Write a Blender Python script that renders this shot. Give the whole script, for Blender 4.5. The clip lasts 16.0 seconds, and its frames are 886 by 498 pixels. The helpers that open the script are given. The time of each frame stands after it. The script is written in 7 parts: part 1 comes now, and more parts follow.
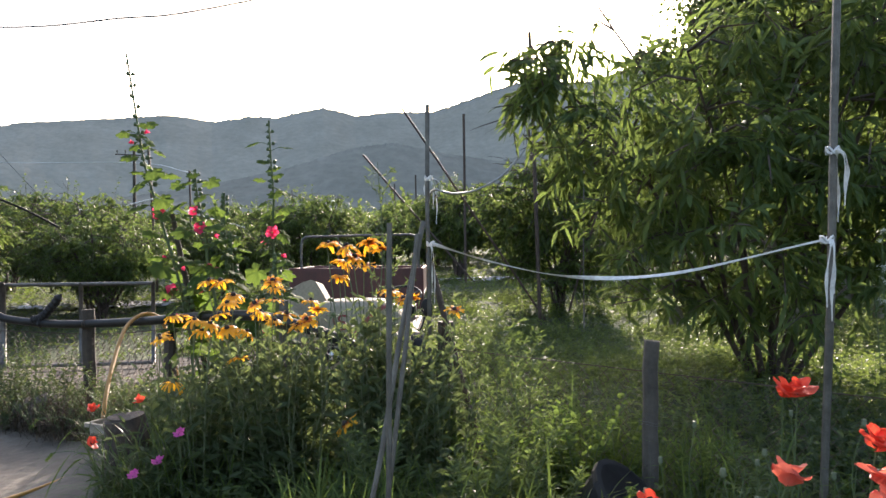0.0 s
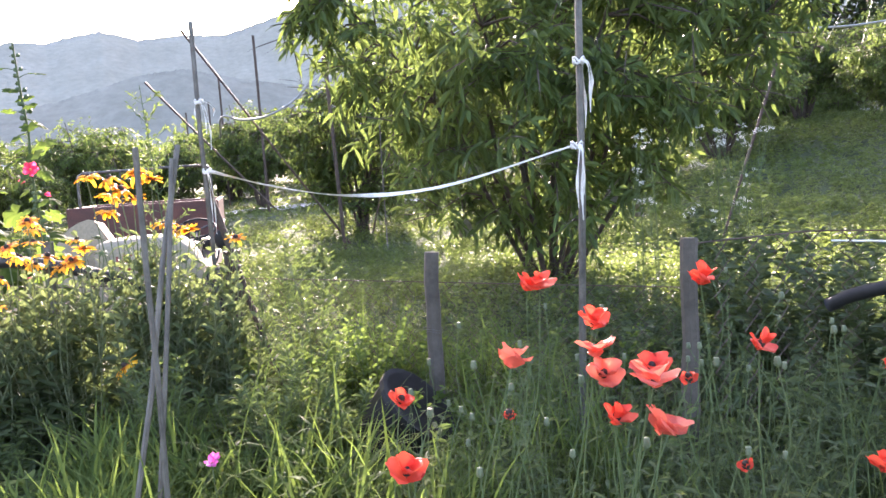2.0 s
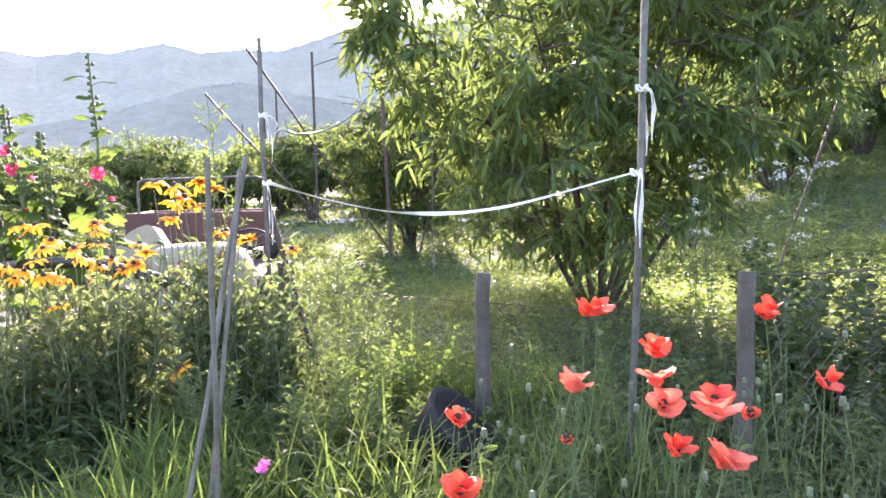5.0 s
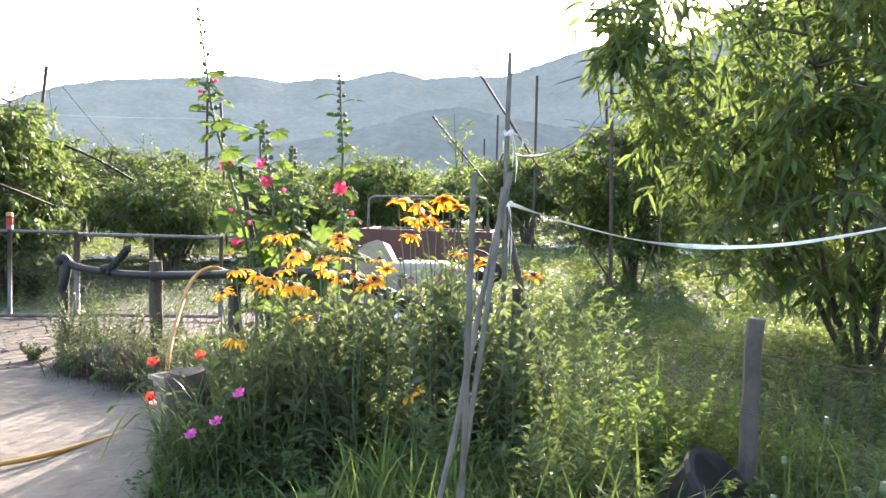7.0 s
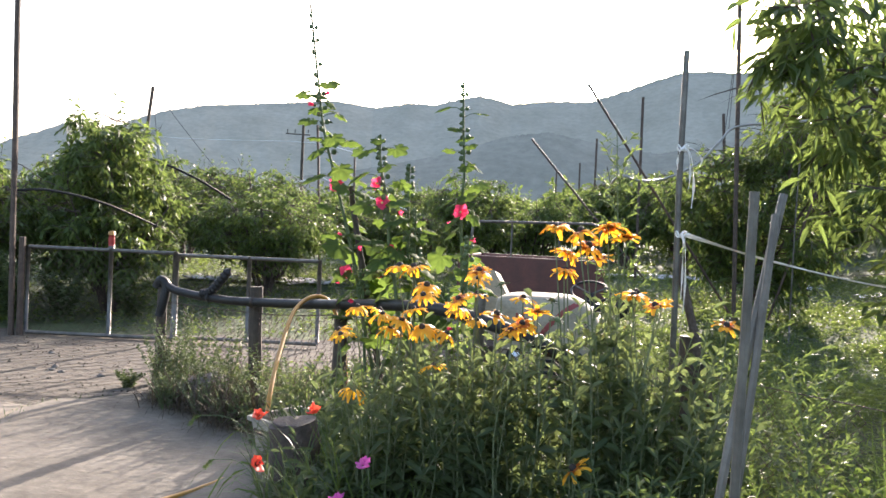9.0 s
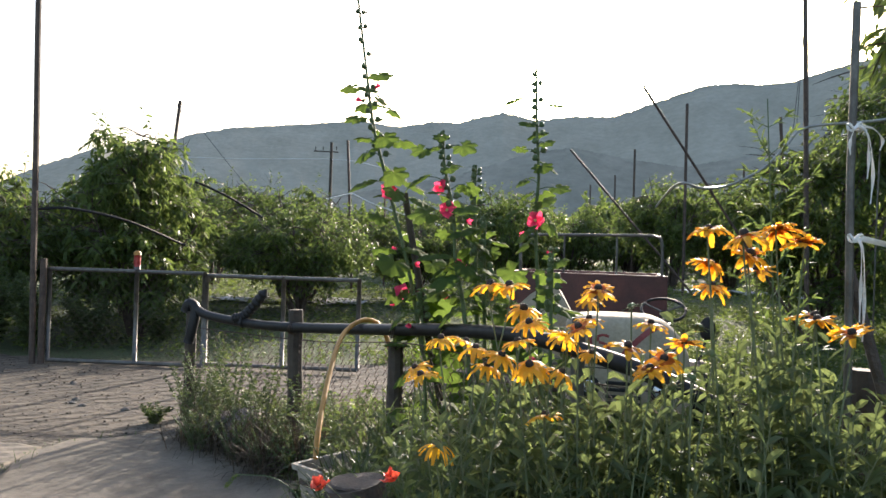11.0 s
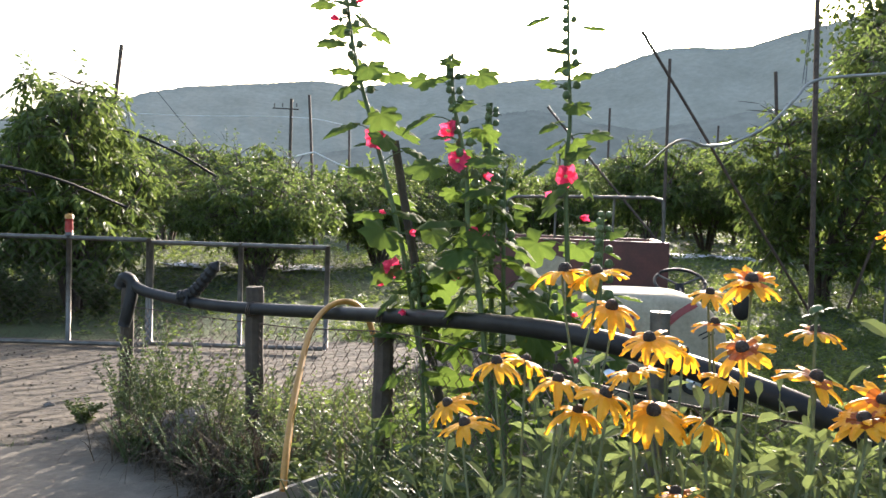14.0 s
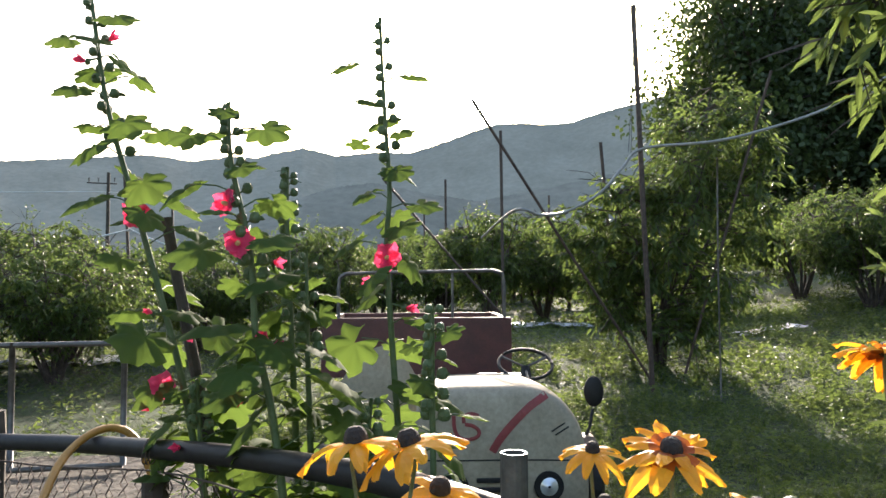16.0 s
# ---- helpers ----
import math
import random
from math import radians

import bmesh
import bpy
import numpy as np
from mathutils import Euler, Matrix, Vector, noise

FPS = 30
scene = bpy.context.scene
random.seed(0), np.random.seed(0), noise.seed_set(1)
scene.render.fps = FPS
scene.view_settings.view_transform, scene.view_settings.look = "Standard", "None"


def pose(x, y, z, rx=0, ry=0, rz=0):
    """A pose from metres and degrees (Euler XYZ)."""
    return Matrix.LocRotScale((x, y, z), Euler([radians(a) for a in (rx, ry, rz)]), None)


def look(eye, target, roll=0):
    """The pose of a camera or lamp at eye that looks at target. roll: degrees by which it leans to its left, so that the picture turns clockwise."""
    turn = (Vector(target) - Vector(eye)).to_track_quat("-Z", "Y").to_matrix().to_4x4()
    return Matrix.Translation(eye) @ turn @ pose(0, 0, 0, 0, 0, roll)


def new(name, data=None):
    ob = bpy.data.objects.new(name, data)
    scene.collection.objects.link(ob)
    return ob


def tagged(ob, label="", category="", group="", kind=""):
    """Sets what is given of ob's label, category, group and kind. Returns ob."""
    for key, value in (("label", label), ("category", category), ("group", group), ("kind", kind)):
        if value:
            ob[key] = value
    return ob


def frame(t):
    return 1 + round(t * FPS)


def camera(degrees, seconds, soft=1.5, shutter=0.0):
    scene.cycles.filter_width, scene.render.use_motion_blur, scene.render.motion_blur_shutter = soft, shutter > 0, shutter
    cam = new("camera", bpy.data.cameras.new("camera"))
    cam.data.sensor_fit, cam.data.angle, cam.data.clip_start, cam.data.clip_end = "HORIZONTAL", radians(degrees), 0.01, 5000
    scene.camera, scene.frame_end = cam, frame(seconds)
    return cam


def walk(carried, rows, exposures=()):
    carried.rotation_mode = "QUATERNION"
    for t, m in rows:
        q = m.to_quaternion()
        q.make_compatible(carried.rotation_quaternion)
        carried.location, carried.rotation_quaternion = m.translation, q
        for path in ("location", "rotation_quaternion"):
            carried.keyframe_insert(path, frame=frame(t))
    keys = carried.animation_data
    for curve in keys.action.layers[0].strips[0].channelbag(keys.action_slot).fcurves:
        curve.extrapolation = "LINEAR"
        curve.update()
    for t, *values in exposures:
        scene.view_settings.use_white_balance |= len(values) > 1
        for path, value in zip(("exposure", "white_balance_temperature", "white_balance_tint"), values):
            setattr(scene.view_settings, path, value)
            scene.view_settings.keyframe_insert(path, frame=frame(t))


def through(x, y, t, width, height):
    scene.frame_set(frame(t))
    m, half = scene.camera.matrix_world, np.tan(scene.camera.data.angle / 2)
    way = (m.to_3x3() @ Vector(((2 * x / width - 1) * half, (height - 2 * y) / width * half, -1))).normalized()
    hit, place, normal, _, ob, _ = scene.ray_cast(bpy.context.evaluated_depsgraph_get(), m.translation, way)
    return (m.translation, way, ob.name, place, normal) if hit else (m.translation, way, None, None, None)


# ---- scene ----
cam = camera(60.8, 16.0)
PATH = [
    (0, (0.007, -0.045, 1.508), (-0.001, 1.955, 1.504), -0.3),
    (0.5, (0.023, -0.057, 1.504), (0.126, 1.94, 1.438), -1.1),
    (1, (0.042, -0.068, 1.494), (0.252, 1.916, 1.365), -1.7),
    (1.5, (0.124, -0.058, 1.481), (0.499, 1.897, 1.293), -2.7),
    (2, (0.155, -0.058, 1.476), (0.63, 1.873, 1.259), -3.5),
    (2.5, (0.166, -0.07, 1.474), (0.701, 1.844, 1.242), -4.1),
    (3, (0.187, -0.075, 1.473), (0.756, 1.828, 1.238), -4.6),
    (3.2, (0.19, -0.072, 1.473), (0.755, 1.833, 1.241), -4.7),
    (5.3, (0.072, -0.064, 1.479), (0.363, 1.91, 1.346), -0.1),
    (5.5, (0.045, -0.053, 1.478), (0.273, 1.931, 1.366), 0.3),
    (6, (0.002, -0.007, 1.475), (0.109, 1.987, 1.381), 1.3),
    (6.5, (-0.01, 0.132, 1.47), (0.004, 2.129, 1.376), 1.1),
    (7, (-0.068, 0.251, 1.474), (-0.244, 2.241, 1.377), 1.6),
    (7.5, (-0.206, 0.383, 1.489), (-0.355, 2.375, 1.398), 2.8),
    (8, (-0.361, 0.49, 1.495), (-0.557, 2.479, 1.438), 3.1),
    (8.5, (-0.441, 0.636, 1.483), (-0.776, 2.607, 1.44), 3.4),
    (8.7, (-0.441, 0.737, 1.483), (-0.823, 2.7, 1.439), 2.9),
    (10.8, (-0.848, 1.458, 1.45), (-1.278, 3.412, 1.452), 2.3),
    (11, (-0.873, 1.541, 1.444), (-1.337, 3.486, 1.447), 1.8),
    (11.5, (-0.916, 1.694, 1.447), (-1.497, 3.607, 1.431), 0.7),
    (12, (-0.976, 1.797, 1.428), (-1.585, 3.699, 1.331), 0.3),
    (12.5, (-1.11, 1.93, 1.419), (-1.641, 3.855, 1.3), 1.2),
    (13, (-1.202, 2.048, 1.431), (-1.717, 3.976, 1.306), 1.5),
    (13.5, (-1.27, 2.294, 1.434), (-1.793, 4.221, 1.329), 1.6),
    (14, (-1.297, 2.479, 1.447), (-1.656, 4.444, 1.354), 1.9),
    (14.5, (-1.372, 2.678, 1.464), (-1.443, 4.677, 1.442), 1.6),
    (15, (-1.377, 2.831, 1.485), (-1.351, 4.831, 1.496), 1.0),
    (15.5, (-1.305, 3.063, 1.501), (-1.309, 5.062, 1.574), 0.3),
    (16, (-1.24, 3.219, 1.525), (-1.192, 5.216, 1.627), -0.3),
]
walk(cam, [(t, look(eye, target, roll)) for t, eye, target, roll in PATH],
     [(t, (0.32 if 5 < t < 9 else 0.22) + s * (1.06 if t < 9 else 1.0), 6300, 20 if t < 0.5 or t == 7.0 else 31 if t < 6 else 20 if t < 10 else 16) for t, s in ((0.0, 1.25), (1.0, 1.85), (1.5, 2.25), (2.5, 2.65), (3.2, 2.8), (5.3, 2.6), (7.0, 2.2), (8.7, 1.72), (10.8, 1.22), (13.5, 1.56), (14.5, 1.66), (16.0, 1.36))])


# ---- world and light ----
SUN_AZ, SUN_EL = 8.0, 18.0
world = bpy.data.worlds.new("sky_world")
scene.world = world
world.use_nodes = True
wn = world.node_tree
sky = wn.nodes.new("ShaderNodeTexSky")
sky.sky_type = "NISHITA"
sky.sun_disc = False
sky.sun_elevation = radians(SUN_EL)
sky.sun_rotation = radians(SUN_AZ)
sky.air_density, sky.dust_density, sky.ozone_density = 1.2, 4.0, 1.0
wn.nodes["Background"].inputs["Strength"].default_value = 0.17
wn.links.new(sky.outputs[0], wn.nodes["Background"].inputs["Color"])
sun = bpy.data.lights.new("sun", "SUN")
sun.energy, sun.angle, sun.color = 4.4, radians(0.6), (1.0, 0.9, 0.74)
sun_ob = new("sun", sun)
a, e = radians(SUN_AZ), radians(SUN_EL)
sun_ob.matrix_world = look((math.sin(a) * math.cos(e) * 50, math.cos(a) * math.cos(e) * 50, math.sin(e) * 50), (0, 0, 0))

RNG = np.random.default_rng(7)


# ---- materials ----
def mat(name):
    m = bpy.data.materials.new(name)
    m.use_nodes = True
    return m, m.node_tree, m.node_tree.nodes["Principled BSDF"]


def noise_col(nt, scale, stops, detail=6.0, coord="Object", rough=0.6, distort=0.0):
    tc = nt.nodes.new("ShaderNodeTexCoord")
    n = nt.nodes.new("ShaderNodeTexNoise")
    n.inputs["Scale"].default_value, n.inputs["Detail"].default_value = scale, detail
    n.inputs["Roughness"].default_value, n.inputs["Distortion"].default_value = rough, distort
    nt.links.new(tc.outputs[coord], n.inputs["Vector"])
    r = nt.nodes.new("ShaderNodeValToRGB")
    while len(r.color_ramp.elements) < len(stops):
        r.color_ramp.elements.new(0.5)
    for el, (p, c) in zip(r.color_ramp.elements, stops):
        el.position, el.color = p, (*c, 1)
    nt.links.new(n.outputs["Fac"], r.inputs["Fac"])
    return r.outputs["Color"], n


def mix_col(nt, a, b, fac, kind="MIX"):
    m = nt.nodes.new("ShaderNodeMix")
    m.data_type, m.blend_type = "RGBA", kind
    if isinstance(fac, float):
        m.inputs["Factor"].default_value = fac
    else:
        nt.links.new(fac, m.inputs["Factor"])
    nt.links.new(a, m.inputs[6])
    nt.links.new(b, m.inputs[7])
    return m.outputs[2]


def bump(nt, bs, scale, strength, dist=0.02, detail=8.0, coord="Object"):
    tc = nt.nodes.new("ShaderNodeTexCoord")
    n = nt.nodes.new("ShaderNodeTexNoise")
    n.inputs["Scale"].default_value, n.inputs["Detail"].default_value = scale, detail
    nt.links.new(tc.outputs[coord], n.inputs["Vector"])
    b = nt.nodes.new("ShaderNodeBump")
    b.inputs["Strength"].default_value, b.inputs["Distance"].default_value = strength, dist
    nt.links.new(n.outputs["Fac"], b.inputs["Height"])
    nt.links.new(b.outputs["Normal"], bs.inputs["Normal"])


def surface(name, lo, hi, scale=6.0, rough=0.7, metal=0.0, fine=60.0, bumps=0.3, dist=0.01, spec=0.5):
    m, nt, bs = mat(name)
    c1, _ = noise_col(nt, scale, [(0.3, lo), (0.7, hi)])
    c2, _ = noise_col(nt, fine, [(0.25, (0.55, 0.55, 0.55)), (0.75, (1.0, 1.0, 1.0))])
    nt.links.new(mix_col(nt, c1, c2, 0.6, "MULTIPLY"), bs.inputs["Base Color"])
    bs.inputs["Roughness"].default_value, bs.inputs["Metallic"].default_value = rough, metal
    bs.inputs["Specular IOR Level"].default_value = spec
    bump(nt, bs, fine, bumps, dist)
    return m


def foliage(name, dark, light, through, rough=0.45, share=0.45, spread=0.35, spec=0.3):
    """Leaf: reflects its own green, lets yellow-green light through, and differs leaf by leaf."""
    m, nt, bs = mat(name)
    g = nt.nodes.new("ShaderNodeNewGeometry")
    r = nt.nodes.new("ShaderNodeValToRGB")
    r.color_ramp.elements[0].color, r.color_ramp.elements[1].color = (*dark, 1), (*light, 1)
    nt.links.new(g.outputs["Random Per Island"], r.inputs["Fac"])
    oi = nt.nodes.new("ShaderNodeObjectInfo")
    hs = nt.nodes.new("ShaderNodeHueSaturation")
    mr = nt.nodes.new("ShaderNodeMapRange")
    mr.inputs[3].default_value, mr.inputs[4].default_value = 1 - spread / 2, 1 + spread / 2
    nt.links.new(oi.outputs["Random"], mr.inputs[0])
    nt.links.new(mr.outputs[0], hs.inputs["Value"])
    nt.links.new(r.outputs["Color"], hs.inputs["Color"])
    nt.links.new(hs.outputs["Color"], bs.inputs["Base Color"])
    bs.inputs["Roughness"].default_value = rough
    bs.inputs["Specular IOR Level"].default_value = spec
    t = nt.nodes.new("ShaderNodeBsdfTranslucent")
    r2 = nt.nodes.new("ShaderNodeValToRGB")
    r2.color_ramp.elements[0].color = (*[c * 0.6 for c in through], 1)
    r2.color_ramp.elements[1].color = (*through, 1)
    nt.links.new(g.outputs["Random Per Island"], r2.inputs["Fac"])
    nt.links.new(r2.outputs["Color"], t.inputs["Color"])
    mx = nt.nodes.new("ShaderNodeMixShader")
    mx.inputs[0].default_value = share
    nt.links.new(bs.outputs[0], mx.inputs[1])
    nt.links.new(t.outputs[0], mx.inputs[2])
    nt.links.new(mx.outputs[0], nt.nodes["Material Output"].inputs["Surface"])
    return m


M_PEACH = foliage("peach_leaf", (0.026, 0.048, 0.014), (0.066, 0.100, 0.028), (0.235, 0.325, 0.075), 0.50, 0.34, 0.35, 0.22)
M_TURF = foliage("turf_leaf", (0.027, 0.048, 0.017), (0.062, 0.090, 0.032), (0.26, 0.345, 0.075), 0.48, 0.42, 0.35, 0.3)
M_WEED = foliage("weed_leaf", (0.031, 0.054, 0.021), (0.076, 0.104, 0.042), (0.20, 0.275, 0.065), 0.55, 0.42)
M_GRASS = foliage("grass_blade", (0.036, 0.064, 0.020), (0.088, 0.124, 0.042), (0.23, 0.33, 0.065), 0.7, 0.40, 0.35, 0.03)
M_HOLLY = foliage("hollyhock_leaf", (0.030, 0.056, 0.017), (0.060, 0.094, 0.028), (0.15, 0.23, 0.04), 0.75, 0.42, 0.35, 0.08)
# darker copy of weed_leaf: shade of bed and fence put into its colour
M_BEDWEED = foliage("shade_toned_weed_leaf", (0.026, 0.046, 0.017), (0.058, 0.082, 0.038), (0.16, 0.21, 0.06), 0.5, 0.38)
M_DRY = foliage("dry_weed", (0.036, 0.028, 0.019), (0.092, 0.072, 0.047), (0.10, 0.075, 0.042), 0.8, 0.2)
# lighter than green_stem: pale hairs plus their backlit rims put into the colour
M_HAIRY = surface("rim_lit_hairy_stem", (0.10, 0.13, 0.06), (0.19, 0.21, 0.12), 30, 0.95, 0, 300, 0.6, 0.002, 0.2)
M_RUDLEAF = foliage("coneflower_leaf", (0.038, 0.064, 0.026), (0.080, 0.106, 0.054), (0.20, 0.255, 0.085), 0.65, 0.42)
M_STEM = surface("green_stem", (0.05, 0.09, 0.025), (0.10, 0.14, 0.05), 20, 0.6, 0, 120, 0.2, 0.002)
M_BARK = surface("peach_bark", (0.035, 0.026, 0.020), (0.10, 0.075, 0.058), 14, 0.85, 0, 70, 0.8, 0.01)
M_STEEL = surface("galvanised_steel", (0.075, 0.072, 0.066), (0.165, 0.16, 0.148), 12, 0.5, 0.6, 90, 0.15, 0.002)
M_RUST = surface("rusty_steel", (0.05, 0.035, 0.028), (0.12, 0.085, 0.065), 15, 0.7, 0.3, 80, 0.4, 0.003)
M_WOOD = surface("weathered_wood", (0.030, 0.023, 0.016), (0.080, 0.063, 0.047), 9, 0.85, 0, 60, 0.6, 0.006)
M_GREYWOOD = surface("grey_weathered_wood", (0.050, 0.042, 0.033), (0.112, 0.098, 0.079), 9, 0.85, 0, 60, 0.6, 0.006)
M_BLACK = surface("black_pipe_plastic", (0.010, 0.010, 0.0105), (0.026, 0.026, 0.026), 6, 0.5, 0, 40, 0.15, 0.004, 0.22)
M_RIBBON = surface("white_plastic_tape", (0.55, 0.55, 0.52), (0.8, 0.8, 0.77), 20, 0.5, 0, 80, 0.2, 0.003)
M_HOSE = surface("yellow_hose", (0.30, 0.145, 0.022), (0.44, 0.225, 0.035), 10, 0.45, 0, 60, 0.1, 0.002)
M_WHITE = surface("cream_white_paint", (0.30, 0.258, 0.185), (0.43, 0.38, 0.285), 5, 0.8, 0, 40, 0.08, 0.003, 0.2)
M_RED = surface("dark_red_paint", (0.055, 0.016, 0.014), (0.10, 0.026, 0.022), 5, 0.5, 0, 40, 0.15, 0.003)
M_CONCRETE, nt, bs = mat("worn_dappled_concrete")
# blotches mix wear with sun dapple put into the colour
c1, _ = noise_col(nt, 1.3, [(0.3, (0.088, 0.074, 0.054)), (0.7, (0.205, 0.176, 0.135))])
c2, _ = noise_col(nt, 7.0, [(0.3, (0.62, 0.60, 0.57)), (0.62, (1.0, 1.0, 1.0))], 8.0, "Object", 0.7, 1.2)
c3, _ = noise_col(nt, 60, [(0.3, (0.72, 0.72, 0.72)), (0.7, (1.0, 1.0, 1.0))])
nt.links.new(mix_col(nt, mix_col(nt, c1, c2, 0.75, "MULTIPLY"), c3, 0.6, "MULTIPLY"), bs.inputs["Base Color"])
bs.inputs["Roughness"].default_value = 0.92
bump(nt, bs, 9, 0.55, 0.03, 10.0)
M_GRAVEL, nt, bs = mat("gravel_track")
c1, _ = noise_col(nt, 0.9, [(0.32, (0.042, 0.034, 0.024)), (0.68, (0.125, 0.103, 0.073))], 9.0, "Object", 0.65, 0.8)
c2, _ = noise_col(nt, 30, [(0.25, (0.5, 0.5, 0.5)), (0.75, (1, 1, 1))])
nt.links.new(mix_col(nt, c1, c2, 0.7, "MULTIPLY"), bs.inputs["Base Color"])
bs.inputs["Roughness"].default_value = 0.95
tc = nt.nodes.new("ShaderNodeTexCoord")
mp = nt.nodes.new("ShaderNodeMapping")
mp.inputs["Rotation"].default_value = (0, 0, 0.5)
nt.links.new(tc.outputs["Object"], mp.inputs["Vector"])
wv = nt.nodes.new("ShaderNodeTexWave")
wv.inputs["Scale"].default_value, wv.inputs["Distortion"].default_value, wv.inputs["Detail"].default_value, wv.inputs["Detail Scale"].default_value = 1.6, 7.0, 4.0, 1.2
nt.links.new(mp.outputs[0], wv.inputs["Vector"])
nz = nt.nodes.new("ShaderNodeTexNoise")
nz.inputs["Scale"].default_value, nz.inputs["Detail"].default_value = 13, 10
nt.links.new(tc.outputs["Object"], nz.inputs["Vector"])
ad = nt.nodes.new("ShaderNodeMath")
ad.operation = "MULTIPLY_ADD"
ad.inputs[1].default_value = 0.45
nt.links.new(wv.outputs["Fac"], ad.inputs[0])
nt.links.new(nz.outputs["Fac"], ad.inputs[2])
bp = nt.nodes.new("ShaderNodeBump")
bp.inputs["Strength"].default_value, bp.inputs["Distance"].default_value = 0.8, 0.05
nt.links.new(ad.outputs[0], bp.inputs["Height"])
nt.links.new(bp.outputs[0], bs.inputs["Normal"])
M_STONE = surface("fieldstone", (0.06, 0.055, 0.048), (0.15, 0.138, 0.12), 7, 0.9, 0, 50, 0.8, 0.02)


# ---- mesh helpers ----
class Bag:
    """Collects vertices and faces in bulk and links them as one mesh."""

    def __init__(self):
        self.v, self.f, self.m, self.n = [], [], [], 0

    def add(self, verts, faces, slot=0):
        self.v.append(np.asarray(verts, float).reshape(-1, 3))
        base = self.n
        self.n += len(self.v[-1])
        for f in faces:
            self.f.append([base + i for i in f])
            self.m.append(slot)

    def leaves(self, base, way, length, width, droop=0.25, slot=0, flat=None, fold=0.0):
        """Many lance-shaped leaves at once: base points, directions, lengths, widths."""
        base, way = np.asarray(base, float), np.asarray(way, float)
        k = len(base)
        if not k:
            return
        way = way / (np.linalg.norm(way, axis=1, keepdims=True) + 1e-9)
        length = np.broadcast_to(np.asarray(length, float), (k,))[:, None]
        width = np.broadcast_to(np.asarray(width, float), (k,))[:, None] / 2
        ref = RNG.normal(size=(k, 3)) if flat is None else RNG.normal(size=(k, 3)) * (1 - flat) + np.array([0, 0, 1.0]) * flat
        side = np.cross(way, ref)
        side /= np.linalg.norm(side, axis=1, keepdims=True) + 1e-9
        down = np.array([0, 0, -1.0]) * droop
        p1 = base + way * length * 0.35 + down * length * 0.10
        p2 = base + way * length * 0.70 + down * length * 0.40
        tip = base + way * length * 0.97 + down * length * 0.85
        o = self.n
        if fold:
            rib = np.cross(side, way)
            rib *= np.where(rib[:, 2:] > 0, -1, 1) * fold * width
            V = np.stack([base, p1 - side * width, p1 + rib, p1 + side * width, p2 - side * width * 0.8, p2 + rib * 0.8, p2 + side * width * 0.8, tip], 1).reshape(-1, 3)
            self.v.append(V)
            self.n += len(V)
            idx = o + 8 * np.arange(k)[:, None]
            for f in ([0, 2, 1], [0, 3, 2], [1, 2, 5, 4], [2, 3, 6, 5], [4, 5, 7], [5, 6, 7]):
                self.f.extend((idx + np.array(f)).tolist())
            self.m.extend([slot] * (6 * k))
            return
        V = np.stack([base, p1 - side * width, p1 + side * width, p2 - side * width * 0.75, p2 + side * width * 0.75, tip], 1).reshape(-1, 3)
        self.v.append(V)
        self.n += len(V)
        idx = o + 6 * np.arange(k)[:, None]
        tri1 = idx + np.array([0, 2, 1])
        quad = idx + np.array([1, 2, 4, 3])
        tri2 = idx + np.array([3, 4, 5])
        self.f.extend(tri1.tolist())
        self.f.extend(quad.tolist())
        self.f.extend(tri2.tolist())
        self.m.extend([slot] * (3 * k))

    def blades(self, base, az, length, width, rise, bend, slot=0):
        """Long grass blades that climb and arch over: rise in radians at the foot, bend over the whole length."""
        k, seg = len(base), 6
        out = np.stack([np.cos(az), np.sin(az), np.zeros(k)], 1)
        side = np.stack([-np.sin(az), np.cos(az), np.zeros(k)], 1)
        p, rows = np.array(base, float), []
        for s in range(seg + 1):
            u = s / seg
            w = (width * (0.75 + 0.9 * u - 1.6 * u * u if u < 0.99 else 0.04))[:, None] / 2
            rows += [p - side * w, p + side * w]
            a = rise - bend * u ** 1.4
            p = p + (out * np.cos(a)[:, None] + np.array([0, 0, 1.0]) * np.sin(a)[:, None]) * (length / seg)[:, None]
        V = np.stack(rows, 1).reshape(-1, 3)
        idx = self.n + 2 * (seg + 1) * np.arange(k)[:, None]
        self.v.append(V)
        self.n += len(V)
        for s in range(seg):
            self.f.extend((idx + np.array([2 * s, 2 * s + 1, 2 * s + 3, 2 * s + 2])).tolist())
        self.m.extend([slot] * (seg * k))

    def tube(self, pts, radii, sides=6, slot=0, cap=True):
        pts = [Vector(p) for p in pts]
        if isinstance(radii, (int, float)):
            radii = [radii] * len(pts)
        verts, faces = [], []
        ref = Vector((0.31, 0.83, 0.46))
        for i, p in enumerate(pts):
            d = (pts[min(i + 1, len(pts) - 1)] - pts[max(i - 1, 0)]).normalized()
            if abs(d.dot(ref)) > 0.95:
                ref = Vector((0.9, -0.2, 0.3))
            u = d.cross(ref).normalized()
            w = d.cross(u)
            for s in range(sides):
                t = 2 * math.pi * s / sides
                verts.append(p + (u * math.cos(t) + w * math.sin(t)) * radii[i])
        for i in range(len(pts) - 1):
            for s in range(sides):
                a0, b0 = i * sides + s, i * sides + (s + 1) % sides
                faces.append((a0, b0, b0 + sides, a0 + sides))
        if cap:
            faces.append(tuple(range(sides)))
            faces.append(tuple(reversed(range((len(pts) - 1) * sides, len(pts) * sides))))
        self.add(verts, faces, slot)

